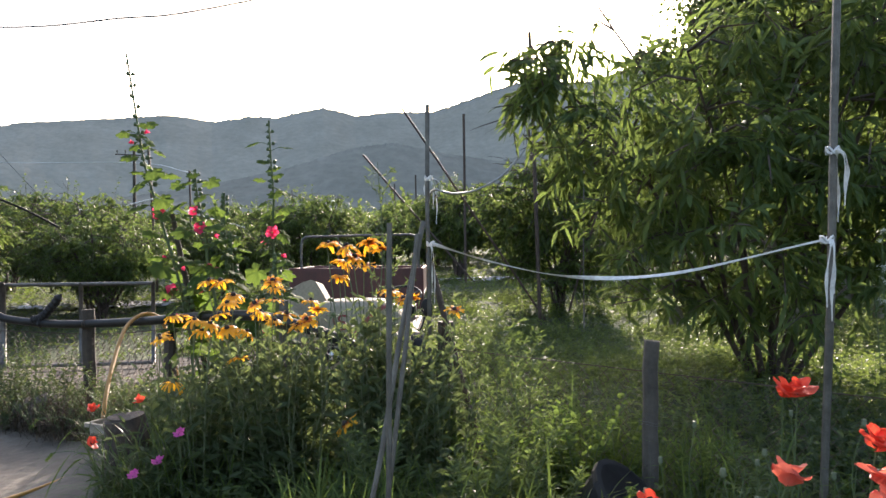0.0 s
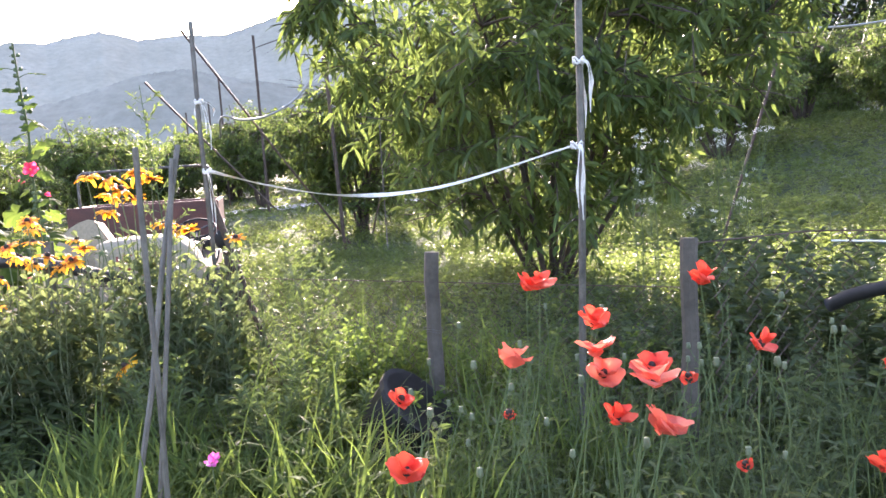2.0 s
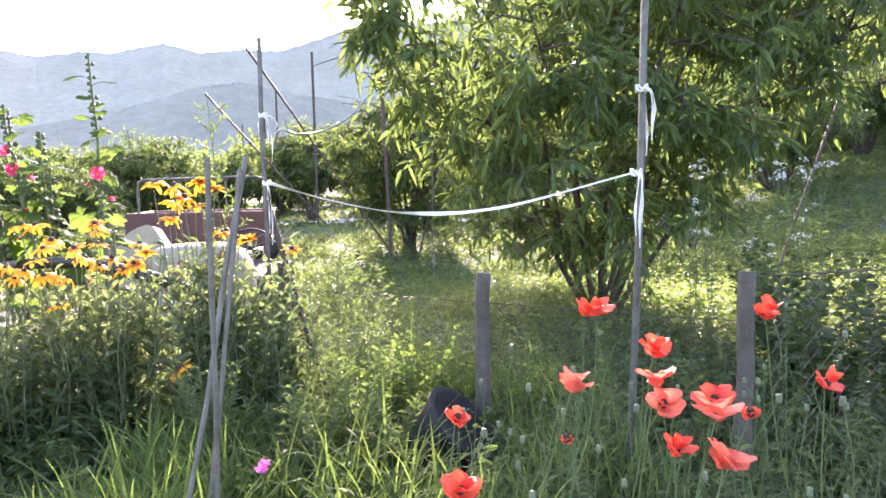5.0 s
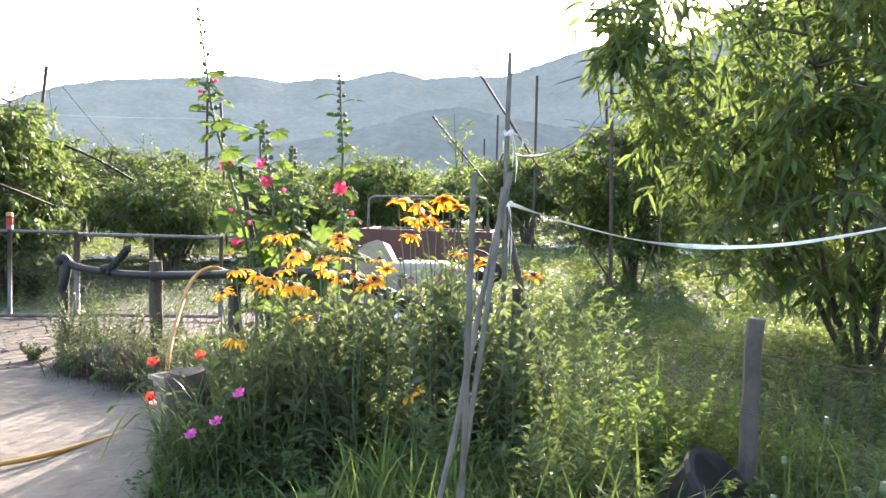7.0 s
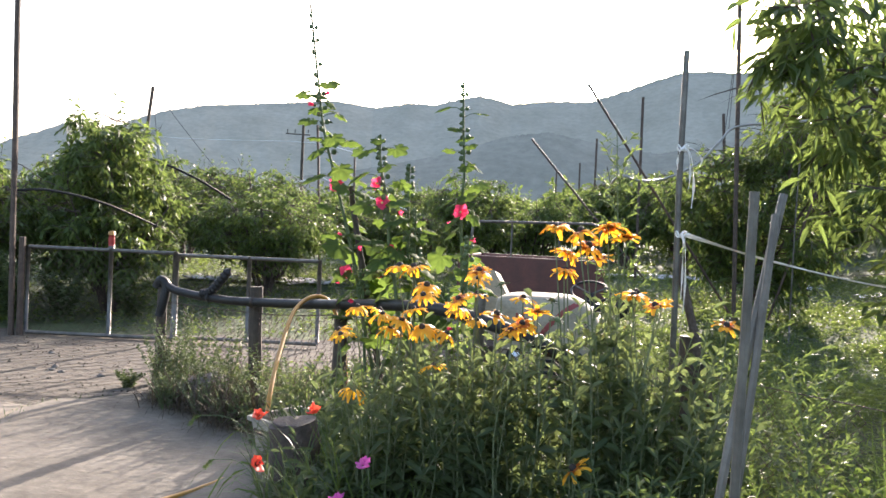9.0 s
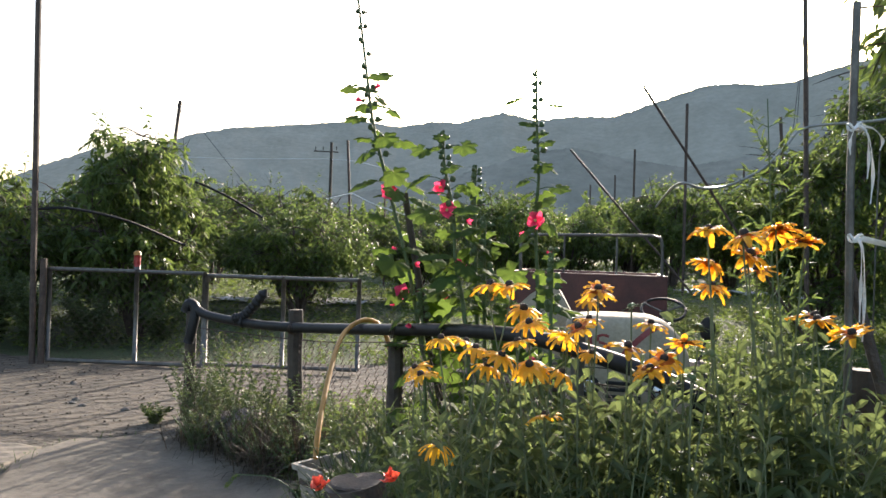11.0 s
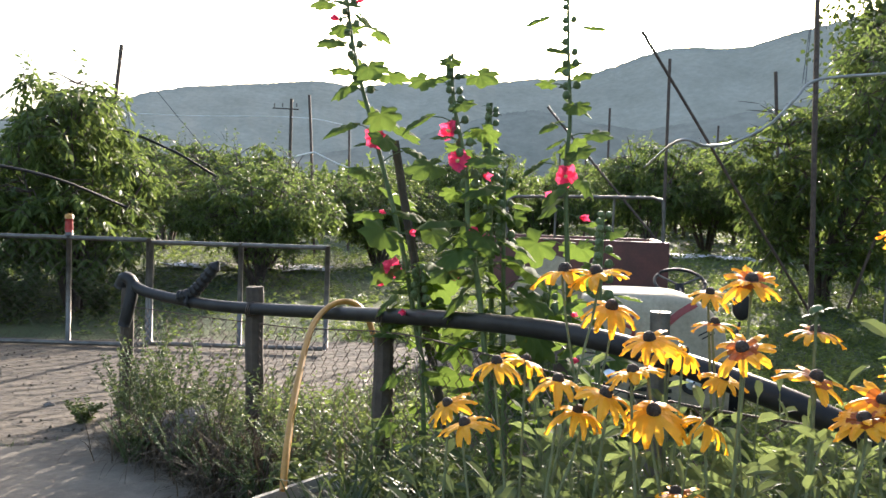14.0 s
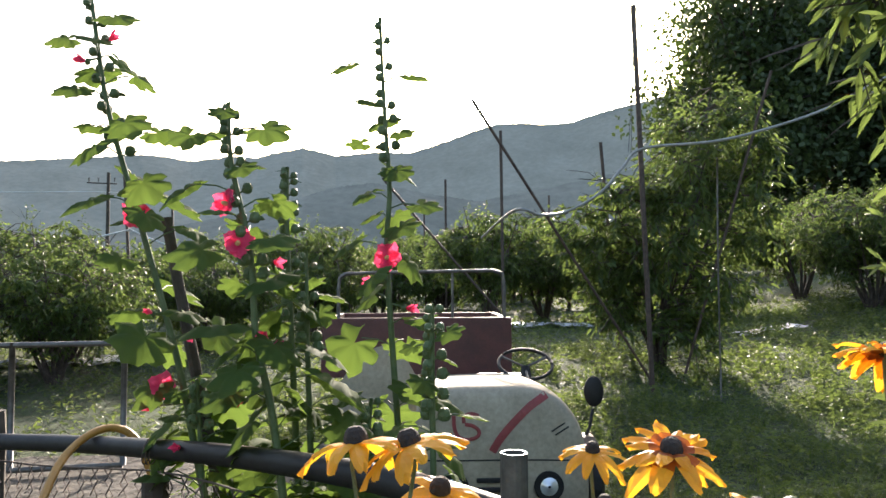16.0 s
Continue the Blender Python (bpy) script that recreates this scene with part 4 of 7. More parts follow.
def stone(x, y, r, label, flat=0.6):
    bm = bmesh.new()
    bmesh.ops.create_icosphere(bm, subdivisions=3, radius=r)
    s = RNG.uniform(0, 50)
    for v in bm.verts:
        v.co *= 1 + 0.35 * noise.noise(v.co * (2.2 / r) * 0.5 + Vector((s, s, 0))) + 0.06 * noise.noise(v.co * (9 / r) * 0.5 + Vector((s, 0, 0)))
        v.co.z *= flat
    o = part("stone", bm, M_STONE, None, smooth=False)
    o.location = (x, y, gz(x, y) + r * flat * 0.45)
    return tagged(o, label, "stone", "stones by the pad")


stone(-3.58, 6.62, 0.24, "large grey fieldstone on a heap of weeds", 0.85)
stone(-3.05, 6.25, 0.12, "grey fieldstone half hidden in weeds")
stone(-3.72, 6.3, 0.055, "small pale pebble on the concrete edge")
stone(-2.85, 6.0, 0.08, "grey fieldstone beside the concrete")
for _ in range(16):
    stone(RNG.uniform(-7.5, -4.6), RNG.uniform(6.6, 8.8), RNG.uniform(0.015, 0.04), "loose pebble on the gravel track", 0.7)


# ---- poles with tape in the flower bed ----
M_CANE = surface("weathered_cane", (0.068, 0.062, 0.052), (0.165, 0.153, 0.130), 10, 0.55, 0.0, 60, 0.5, 0.003)
post("garden_pole", (-0.09, 4.46, gz(-0.09, 4.46) - 0.2), (-0.10, 4.45, 2.36), 0.014, M_STEEL, "upright grey steel garden pole tied with white tape", "pole", "garden poles")
post("garden_pole", (1.43, 2.85, gz(1.43, 2.85) - 0.2), (1.515, 2.85, 2.75), 0.0155, M_STEEL, "upright grey steel garden pole tied with white tape", "pole", "garden poles")
post("garden_stick", (0.276, 4.40, 0.05), (-0.09, 4.49, 1.42), 0.02, M_BARK, "dark leaning stick against the garden pole", "stick")
for a0, b0, r in (((-0.195, 2.40, 0.05), (-0.174, 2.37, 1.588), 0.0105), ((-0.36, 2.33, 0.05), (-0.072, 2.60, 1.60), 0.0105), ((-0.27, 2.36, 0.05), (-0.092, 2.57, 1.555), 0.0095)):
    post("garden_cane", a0, b0, r * 0.9, M_CANE, "thin grey weathered garden cane leaning in a bundle", "cane", "bundle of canes", 7)


def ribbon(name, ctrl, width, label, n=40, twist=6.0, parent=None, cat="tape"):
    P = smooth_path(ctrl, n)
    V, F = [], []
    for i, p in enumerate(P):
        d = P[min(i + 1, n - 1)] - P[max(i - 1, 0)]
        d = d / (np.linalg.norm(d) + 1e-9)
        ang = 0.9 * math.sin(twist * i / n) + 0.4 * math.sin(17.0 * i / n)
        u = np.cross(d, (0.2, 0.9, 0.1))
        u /= np.linalg.norm(u) + 1e-9
        w = np.cross(d, u)
        s = u * math.cos(ang) + w * math.sin(ang)
        k = width * (0.75 + 0.35 * math.sin(11.0 * i / n + 1))
        mid = p + w * 0.003
        V += [p - s * k / 2, mid, p + s * k / 2]
    for i in range(n - 1):
        a0 = i * 3
        F += [(a0, a0 + 1, a0 + 4, a0 + 3), (a0 + 1, a0 + 2, a0 + 5, a0 + 4)]
    b = Bag()
    o = np.array(ctrl[0], float)
    b.add(np.array(V) - (0 if parent is not None else o), F)
    ob = b.ob(name, M_RIBBON, parent, smooth=True)
    if parent is None:
        ob.location = o
        tagged(ob, label, cat)
    return ob


ribbon("barrier_tape", [(-0.07, 4.43, 1.53), (0.25, 4.10, 1.43), (0.62, 3.72, 1.36), (1.0, 3.32, 1.385), (1.45, 2.84, 1.53)], 0.020, "sagging white plastic tape tied between two garden poles", 60)
for nm, x, y, z, ends in (("tape_knot", -0.095, 4.44, 1.92, [(0.10, -0.03, -0.32), (0.06, -0.05, -0.22), (-0.05, -0.03, -0.12), (0.16, -0.02, -0.10)]), ("tape_knot", -0.085, 4.43, 1.53, [(0.05, -0.02, -0.42), (0.02, -0.03, -0.34)]),
                          ("tape_knot", 1.485, 2.83, 1.87, [(0.05, -0.03, -0.25), (0.08, -0.02, -0.16), (0.06, 0.03, -0.32)]), ("tape_knot", 1.462, 2.83, 1.53, [(-0.05, -0.03, -0.30), (-0.02, -0.04, -0.36), (0.02, -0.02, -0.24)])):
    t = thing(nm, (x, y, z), "knot of white plastic tape with fluttering ends on a pole", "tape", "tape knots")
    b = Bag()
    b.tube([(0.022 * math.cos(q), 0.022 * math.sin(q) + 0.015, 0.014 * math.sin(2.3 * q)) for q in np.linspace(0, 13, 30)], 0.005, 5)
    b.ob("knot", M_RIBBON, t)
    for ex, ey, ez in ends:
        ribbon("tape_end", [(0, -0.02, 0), (ex * 0.30, ey - 0.01, ez * 0.12), (ex * 0.5, ey, ez * 0.5), (ex * 0.45, ey, ez * 0.85)], 0.012, "", 14, 3.0, t)

# black tub
tub = thing("plastic_tub", (0.58, 3.32, gz(0.58, 3.32) + 0.05), "black plastic tub lying tilted in the weeds", "tub")
b = Bag()
prof = [(0.11, 0.0), (0.125, 0.1), (0.15, 0.26), (0.162, 0.265), (0.162, 0.285), (0.142, 0.285), (0.12, 0.08), (0.01, 0.04)]
b.tube([(0, 0, z) for r, z in prof], [r for r, z in prof], 18)
o = b.ob("shell", M_BLACK, tub, smooth=False)
tub.rotation_euler = (radians(35), radians(30), 0.4)
tub.scale = (1.3, 1.3, 1.3)


# ---- farm sprayer vehicle ----
def build_vehicle():
    v = thing("farm_vehicle", (-0.85, 8.6, gz(-0.85, 8.6)), "cream-white farm vehicle with dark red cargo bed on grass", "vehicle")
    z0 = v.location.z
    v.rotation_euler = (0, 0, 0)

    def loc(x, y, z):
        return (x + 0.85, y - 8.6, z - z0)
    # bonnet: domed front panel with a rounded shoulder, carried back over the engine
    half = smooth_path([(-1.29, 0.28), (-1.295, 0.60), (-1.285, 0.90), (-1.24, 0.965), (-1.10, 0.985), (-0.90, 0.99), (-0.69, 0.987), (-0.585, 0.962), (-0.495, 0.91), (-0.41, 0.80), (-0.365, 0.66), (-0.348, 0.47), (-0.35, 0.28)], 56)
    edge = np.array(half)
    cen = np.array([-0.84, 0.62])
    shell = [(0.0, 7.285), (0.35, 7.288), (0.65, 7.296), (0.85, 7.312), (0.95, 7.335), (0.985, 7.365), (1.0, 7.41), (1.0, 7.62), (0.985, 7.85), (0.96, 8.05)]
    cb = Bag()
    V = [loc(*(cen[0], 7.285, cen[1]))]
    for sc, yy in shell[1:]:
        for p in edge:
            q = cen + (p - cen) * sc
            V.append(loc(q[0], yy, q[1]))
    n = len(edge)
    F = [(0, 1 + i, 2 + i) for i in range(n - 1)] + [(0, n, 1)]
    for L in range(len(shell) - 2):
        for i in range(n):
            k = (i + 1) % n
            F.append((1 + L * n + i, 1 + (L + 1) * n + i, 1 + (L + 1) * n + k, 1 + L * n + k))
    F.append(tuple(1 + (len(shell) - 2) * n + i for i in range(n)))
    cb.add(V, [tuple(reversed(f)) for f in F])
    cowl = cb.ob("bonnet", M_WHITE, v, "cream-white rounded bonnet with a red stripe", True)

    def on_cowl(x, z, off=0.004):
        d = np.array([x, z]) - cen
        ang = np.arctan2(edge[:, 1] - cen[1], edge[:, 0] - cen[0])
        rim = np.linalg.norm(edge[int(np.argmin(np.abs(np.angle(np.exp(1j * (ang - math.atan2(d[1], d[0]))))))) ] - cen)
        sc = min(1.0, float(np.linalg.norm(d) / rim))
        return Vector(loc(x, float(np.interp(sc, [q[0] for q in shell[:7]], [q[1] for q in shell[:7]])) - off, z))

    def stroke(name, pts, w, material, label=""):
        """A painted band laid just proud of the bonnet."""
        P = smooth_path(pts, 24)
        bb = Bag()
        V = []
        for i, p in enumerate(P):
            t = P[min(i + 1, 23)] - P[max(i - 1, 0)]
            nrm = np.array([-t[1], t[0]]) / (np.linalg.norm(t) + 1e-9)
            V += [tuple(on_cowl(*(p - nrm * w / 2))), tuple(on_cowl(*p, 0.005)), tuple(on_cowl(*(p + nrm * w / 2)))]
        bb.add(V, [(3 * i + q, 3 * i + q + 1, 3 * i + q + 4, 3 * i + q + 3) for i in range(23) for q in (0, 1)])
        return bb.ob(name, material, cowl, label)
    stroke("stripe", [(-0.585, 0.945), (-0.68, 0.885), (-0.77, 0.80), (-0.84, 0.72), (-0.885, 0.65)], 0.042, M_REDTRIM, "dark red painted stripe")
    stroke("emblem", [(-1.09, 0.84), (-1.085, 0.77), (-1.06, 0.725), (-1.01, 0.715), (-0.965, 0.73), (-0.955, 0.76), (-0.985, 0.785), (-1.03, 0.795)], 0.020, M_REDTRIM, "plain dark red curved emblem")
    stroke("emblem", [(-1.035, 0.80), (-1.035, 0.835), (-1.0, 0.85), (-0.955, 0.84)], 0.020, M_REDTRIM, "plain dark red curved emblem")
    for z in (0.772, 0.752):
        stroke("lettering_bar", [(-0.565 + (0.772 - z), z - 0.02), (-0.53 + (0.772 - z), z), (-0.49 + (0.772 - z), z + 0.022)], 0.008, M_BLACK)
    stroke("panel_seam", [(-1.27, 0.60), (-1.0, 0.605), (-0.7, 0.605), (-0.41, 0.595)], 0.008, M_BLACK)
    # headlights
    for x in (-1.09, -0.584):
        c = on_cowl(x, 0.465, 0.0)
        hb = Bag()
        hb.tube([c + Vector((0, 0.06, 0)), c + Vector((0, -0.014, 0)), c + Vector((0, -0.02, 0)), c + Vector((0, 0.0, 0))], [0.080, 0.080, 0.072, 0.060], 22)
        hl = hb.ob("headlight", M_BLACK, cowl, "round headlight in a black ring")
        hb = Bag()
        hb.tube([c + Vector((0, -0.006, 0)), c + Vector((0, -0.024, 0)), c + Vector((0, -0.030, 0))], [0.062, 0.042, 0.008], 22)
        hb.ob("lens", M_LENS, hl, smooth=True)
    for z in (0.50, 0.45, 0.40, 0.35):
        part("grille_slot", box_bm(0.26, 0.02, 0.026, tuple(on_cowl(-0.84, z, 0.004)), 0.006), M_BLACK, v)
    # mudguard cover
    bm = bmesh.new()
    sec = [(-1.88, 0.42), (-1.87, 0.69), (-1.84, 0.80), (-1.798, 0.906), (-1.73, 1.01), (-1.652, 1.086), (-1.56, 1.14), (-1.469, 1.165), (-1.414, 1.15), (-1.33, 1.01), (-1.251, 0.865), (-1.233, 0.684), (-1.22, 0.42)]
    f0 = [bm.verts.new(loc(x, 8.15, z)) for x, z in sec]
    f1 = [bm.verts.new(loc(-1.53 + (x + 1.53) * 0.92, 8.72, z - 0.06)) for x, z in sec]
    bm.faces.new(f0)
    bm.faces.new(list(reversed(f1)))
    for i in range(len(sec)):
        j = (i + 1) % len(sec)
        bm.faces.new((f0[j], f0[i], f1[i], f1[j]))
    bmesh.ops.recalc_face_normals(bm, faces=bm.faces)
    bmesh.ops.bevel(bm, geom=[e for e in bm.edges if len(e.link_faces) == 2 and e.calc_face_angle() > 1.0], offset=0.018, segments=2, affect="EDGES")
    part("mudguard", bm, M_WHITE, v, "cream-white raised mudguard cover")
    # steering wheel, column and dash
    sw = Bag()
    c = Vector(loc(-0.49, 8.9, 0.95))
    q = Matrix.Rotation(radians(28), 3, "X")
    sw.tube([c + q @ Vector((0.2 * math.cos(t), 0.2 * math.sin(t), 0)) for t in np.linspace(0, 2 * math.pi, 33)], 0.014, 7)
    st = sw.ob("steering_wheel", M_BLACK, v, smooth=True)
    for t in (0.5, 2.6, 4.7):
        sp = Bag()
        sp.tube([c + q @ Vector((0, 0, -0.03)), c + q @ Vector((0.2 * math.cos(t), 0.2 * math.sin(t), 0))], 0.010, 5)
        sp.ob("spoke", M_STEEL, st)
    cb = Bag()
    cb.tube([c + Vector((0, 0, -0.02)), c + Vector((0.0, -0.08, -0.2)), c + Vector((0.0, -0.15, -0.45))], [0.035, 0.05, 0.07], 10)
    cb.ob("steering_column", M_BLACK, v)
    part("dashboard", box_bm(0.55, 0.35, 0.26, loc(-0.72, 8.55, 0.70), 0.05), M_BLACK, v)
    part("seat", box_bm(0.45, 0.4, 0.14, loc(-0.6, 9.6, 0.72), 0.05), M_BLACK, v)
    part("chassis", box_bm(1.1, 3.6, 0.16, loc(-0.9, 9.4, 0.42), 0.02), M_RUST, v)
    # mirror on its stalk
    mb = Bag()
    mb.tube([loc(-0.33, 7.75, 0.55), loc(-0.25, 7.8, 0.68), loc(-0.22, 7.85, 0.78)], 0.010, 6)
    arm = mb.ob("mirror_stalk", M_BLACK, v)
    bm = bmesh.new()
    bmesh.ops.create_icosphere(bm, subdivisions=3, radius=1.0)
    bmesh.ops.scale(bm, vec=(0.062, 0.022, 0.095), verts=bm.verts)
    bmesh.ops.transform(bm, matrix=pose(*loc(-0.20, 7.9, 0.88)), verts=bm.verts)
    part("mirror", bm, M_BLACK, arm, "black oval rear-view mirror", True)
    # cargo bed
    for nm, s, at in (("front_board", (2.0, 0.05, 0.62), (-1.33, 11.2, 0.90)), ("side_board", (0.05, 1.9, 0.40), (-2.31, 12.15, 1.0)), ("side_board", (0.05, 1.9, 0.40), (-0.36, 12.15, 1.0)), ("tailboard", (2.0, 0.05, 0.40), (-1.33, 13.1, 1.0)), ("bed_floor", (2.0, 1.9, 0.06), (-1.33, 12.15, 0.80))):
        part(nm, box_bm(*s, loc(*at), 0.012), M_RED, v, "dark red painted steel board")
    rb = Bag()
    rb.tube([loc(*p) for p in smooth_path([(-2.15, 11.22, 1.15), (-2.15, 11.22, 1.55), (-2.10, 11.22, 1.66), (-1.9, 11.22, 1.68), (-0.75, 11.22, 1.70), (-0.48, 11.22, 1.69), (-0.41, 11.22, 1.6), (-0.40, 11.22, 1.15)], 40)], 0.020, 8)
    rb.ob("guard_rail", M_STEEL, v, "bent steel tube guard over the cargo bed", True)
    for x in (-1.6, -0.95):
        rb = Bag()
        rb.tube([loc(x, 11.22, 1.2), loc(x, 11.22, 1.69)], 0.014, 6)
        rb.ob("guard_upright", M_STEEL, v)
    # wheels
    for x, y, r, w in ((-1.22, 7.8, 0.27, 0.16), (-0.30, 7.8, 0.27, 0.16), (-1.75, 11.9, 0.36, 0.22), (-0.85, 11.9, 0.36, 0.22)):
        tb = Bag()
        pr = [(-w / 2, r * 0.55), (-w / 2, r * 0.9), (-w * 0.35, r), (w * 0.35, r), (w / 2, r * 0.9), (w / 2, r * 0.55)]
        cz = gz(x, y) + r
        tb.tube([loc(x + dx, y, cz) for dx, rr in pr], [rr for dx, rr in pr], 24)
        ty = tb.ob("wheel", M_BLACK, v)
        hb = Bag()
        hb.tube([loc(x - w / 2 - 0.005, y, cz), loc(x + w / 2 + 0.005, y, cz)], r * 0.5, 16)
        hb.ob("rim", M_STEEL, ty)


M_REDTRIM = surface("faded_red_trim", (0.20, 0.03, 0.03), (0.30, 0.05, 0.05), 8, 0.5, 0, 50, 0.05, 0.002)
m, nt, bs = mat("headlight_glass")
bs.inputs["Base Color"].default_value = (0.75, 0.78, 0.8, 1)
bs.inputs["Roughness"].default_value = 0.08
bs.inputs["Metallic"].default_value = 0.5
M_LENS = m
build_vehicle()


def sheet(x, y, sx, sy, turn):
    b = Bag()
    n = 14
    V = []
    for j in range(n):
        for i in range(n):
            u, w = (i / (n - 1) - 0.5) * sx, (j / (n - 1) - 0.5) * sy
            u *= 1 + 0.25 * noise.noise((x, j * 0.4, 1))
            px, py = x + u * math.cos(turn) - w * math.sin(turn), y + u * math.sin(turn) + w * math.cos(turn)
            V.append((px - x, py - y, gz(px, py) - gz(x, y) + 0.07 + 0.12 * noise.noise((px * 2.6, py * 2.6, 0)) + 0.03 * noise.noise((px * 9, py * 9, 3))))
    b.add(V, [(j * n + i, j * n + i + 1, (j + 1) * n + i + 1, (j + 1) * n + i) for j in range(n - 1) for i in range(n - 1)])
    o = b.ob("plastic_sheet", M_SHEET, smooth=False)
    o.location = (x, y, gz(x, y))
    sm = o.modifiers.new("thick", "SOLIDIFY")
    sm.thickness = 0.01
    return tagged(o, "crumpled silvery reflective plastic sheet on the grass", "plastic sheet", "reflective sheets")


M_SHEET = surface("silver_mulch_sheet", (0.6, 0.6, 0.6), (0.85, 0.85, 0.83), 3, 0.25, 0.4, 30, 0.4, 0.02)
for s in ((-8.0, 17.0, 3.2, 0.9, 0.1), (1.6, 21.5, 4.5, 0.6, -0.08), (5.7, 18.4, 1.4, 0.6, 0.1), (3.9, 20.5, 2.0, 0.7, 0.0)):
    sheet(*s)


# ---- flowers ----
def petal_mat(name, base, tip, through, scale=9.0, rough=0.5, share=0.5):
    m, nt, bs = mat(name)
    c, _ = noise_col(nt, scale, [(0.35, base), (0.65, tip)])
    nt.links.new(c, bs.inputs["Base Color"])
    bs.inputs["Roughness"].default_value = rough
    t = nt.nodes.new("ShaderNodeBsdfTranslucent")
    t.inputs["Color"].default_value = (*through, 1)
    mx = nt.nodes.new("ShaderNodeMixShader")
    mx.inputs[0].default_value = share
    nt.links.new(bs.outputs[0], mx.inputs[1])
    nt.links.new(t.outputs[0], mx.inputs[2])
    nt.links.new(mx.outputs[0], nt.nodes["Material Output"].inputs["Surface"])
    return m


M_PINK = petal_mat("crimson_pink_petal", (0.55, 0.02, 0.10), (0.75, 0.06, 0.18), (0.9, 0.10, 0.22), 30)
M_YELLOW = petal_mat("golden_petal", (0.70, 0.33, 0.012), (0.80, 0.43, 0.02), (0.86, 0.47, 0.02), 25)
M_ORANGE = petal_mat("orange_bronze_petal", (0.69, 0.29, 0.012), (0.84, 0.46, 0.02), (0.92, 0.50, 0.025), 35)
M_RUSTPETAL = petal_mat("russet_petal_base", (0.22, 0.045, 0.008), (0.48, 0.14, 0.012), (0.5, 0.14, 0.015), 40)
M_POPPY = petal_mat("scarlet_poppy_petal", (0.68, 0.050, 0.030), (0.78, 0.090, 0.052), (0.88, 0.12, 0.06), 18)
M_POPPY2 = petal_mat("salmon_poppy_petal", (0.62, 0.11, 0.08), (0.78, 0.20, 0.15), (0.85, 0.22, 0.14), 18)
M_MAGENTA = petal_mat("magenta_petal", (0.45, 0.05, 0.30), (0.6, 0.12, 0.42), (0.7, 0.15, 0.45), 40)
M_WHITEPETAL = petal_mat("white_petal", (0.70, 0.70, 0.66), (0.82, 0.82, 0.80), (0.75, 0.75, 0.68), 30)
M_CONE = surface("dark_brown_cone", (0.012, 0.008, 0.006), (0.045, 0.028, 0.018), 60, 0.8, 0, 200, 0.8, 0.004)
M_POLLEN = surface("pale_yellow_pollen", (0.55, 0.5, 0.2), (0.7, 0.62, 0.3), 60, 0.8, 0, 200, 0.5, 0.002)
M_POD = surface("grey_green_pod", (0.07, 0.10, 0.05), (0.12, 0.15, 0.08), 30, 0.6, 0, 90, 0.2, 0.002)


def frame_from(way):
    z = Vector(way).normalized()
    x = z.cross(Vector((0.13, 0.7, 0.31))).normalized()
    return Matrix((x, z.cross(x), z)).transposed()


def petals(b, at, way, n, r0, length, width, cup, droop, rng, slot=0, frill=0.0, seg=4, across=4, broad=False, base_slot=None, base_rows=2, ragged=9):
    """A ring of n petals round an axis; cup: degrees above the disc, droop: how far tips fall back."""
    q = frame_from(way)
    at = Vector(at)
    for i in range(n):
        th = 2 * math.pi * (i + rng.uniform(-0.18, 0.18)) / n
        L = length * rng.uniform(0.85, 1.1)
        W = width * rng.uniform(0.85, 1.15)
        cu = radians(cup + rng.uniform(-1, 1) * ragged)
        dr = droop * rng.uniform(0.7, 1.3)
        V = []
        for s in range(seg + 1):
            u = s / seg
            rad = r0 + L * (math.cos(cu) * u)
            h = L * (math.sin(cu) * u - dr * u * u)
            w = W * 0.5 * (math.sin(math.pi * min(0.95, 0.10 + 0.80 * u ** 0.8)) ** 0.7)
            if broad:
                w = W * 0.5 * (0.30 + 0.70 * math.sin(math.pi / 2 * min(1.0, 1.3 * u))) * (1 - 0.30 * max(0.0, (u - 0.6) / 0.4) ** 2)
            for a in range(across):
                e = 2 * a / (across - 1) - 1
                t = th + e * w / max(rad, 0.012)
                rr = rad
                if s == seg:
                    rr = rad - L * (0.30 if broad else 0.12) * abs(e) ** 2.5 + (0.05 * L * math.sin(9 * e + 3 * i) if broad else 0)
                hh = h - 0.10 * W * e * e + frill * math.sin(5.3 * e + i * 2 + u * 6) * u
                V.append(at + q @ Vector((math.cos(t) * rr, math.sin(t) * rr, hh)))
        F = [(s * across + a, s * across + a + 1, (s + 1) * across + a + 1, (s + 1) * across + a) for s in range(seg) for a in range(across - 1)]
        if base_slot is None:
            b.add([tuple(v) for v in V], F, slot)
        else:
            cut = base_rows * (across - 1)
            k0 = b.n
            b.add([tuple(v) for v in V], F[:cut], base_slot)
            for f in F[cut:]:
                b.f.append([k0 + i for i in f])
                b.m.append(slot)


def dome(b, at, way, r, h, slot=0, rows=4, sides=10):
    q = frame_from(way)
    at = Vector(at)
    V, F = [], []
    for j in range(rows):
        f = j / rows
        rr, zz = r * math.cos(f * math.pi / 2) ** 0.7, h * math.sin(f * math.pi / 2)
        for s in range(sides):
            t = 2 * math.pi * s / sides
            V.append(at + q @ Vector((rr * math.cos(t), rr * math.sin(t), zz)))
    V.append(at + q @ Vector((0, 0, h)))
    for j in range(rows - 1):
        for s in range(sides):
            n = (s + 1) % sides
            F.append((j * sides + s, j * sides + n, (j + 1) * sides + n, (j + 1) * sides + s))
    for s in range(sides):
        F.append(((rows - 1) * sides + s, (rows - 1) * sides + (s + 1) % sides, len(V) - 1))
    F.append(tuple(reversed(range(sides))))
    b.add([tuple(v) for v in V], F, slot)


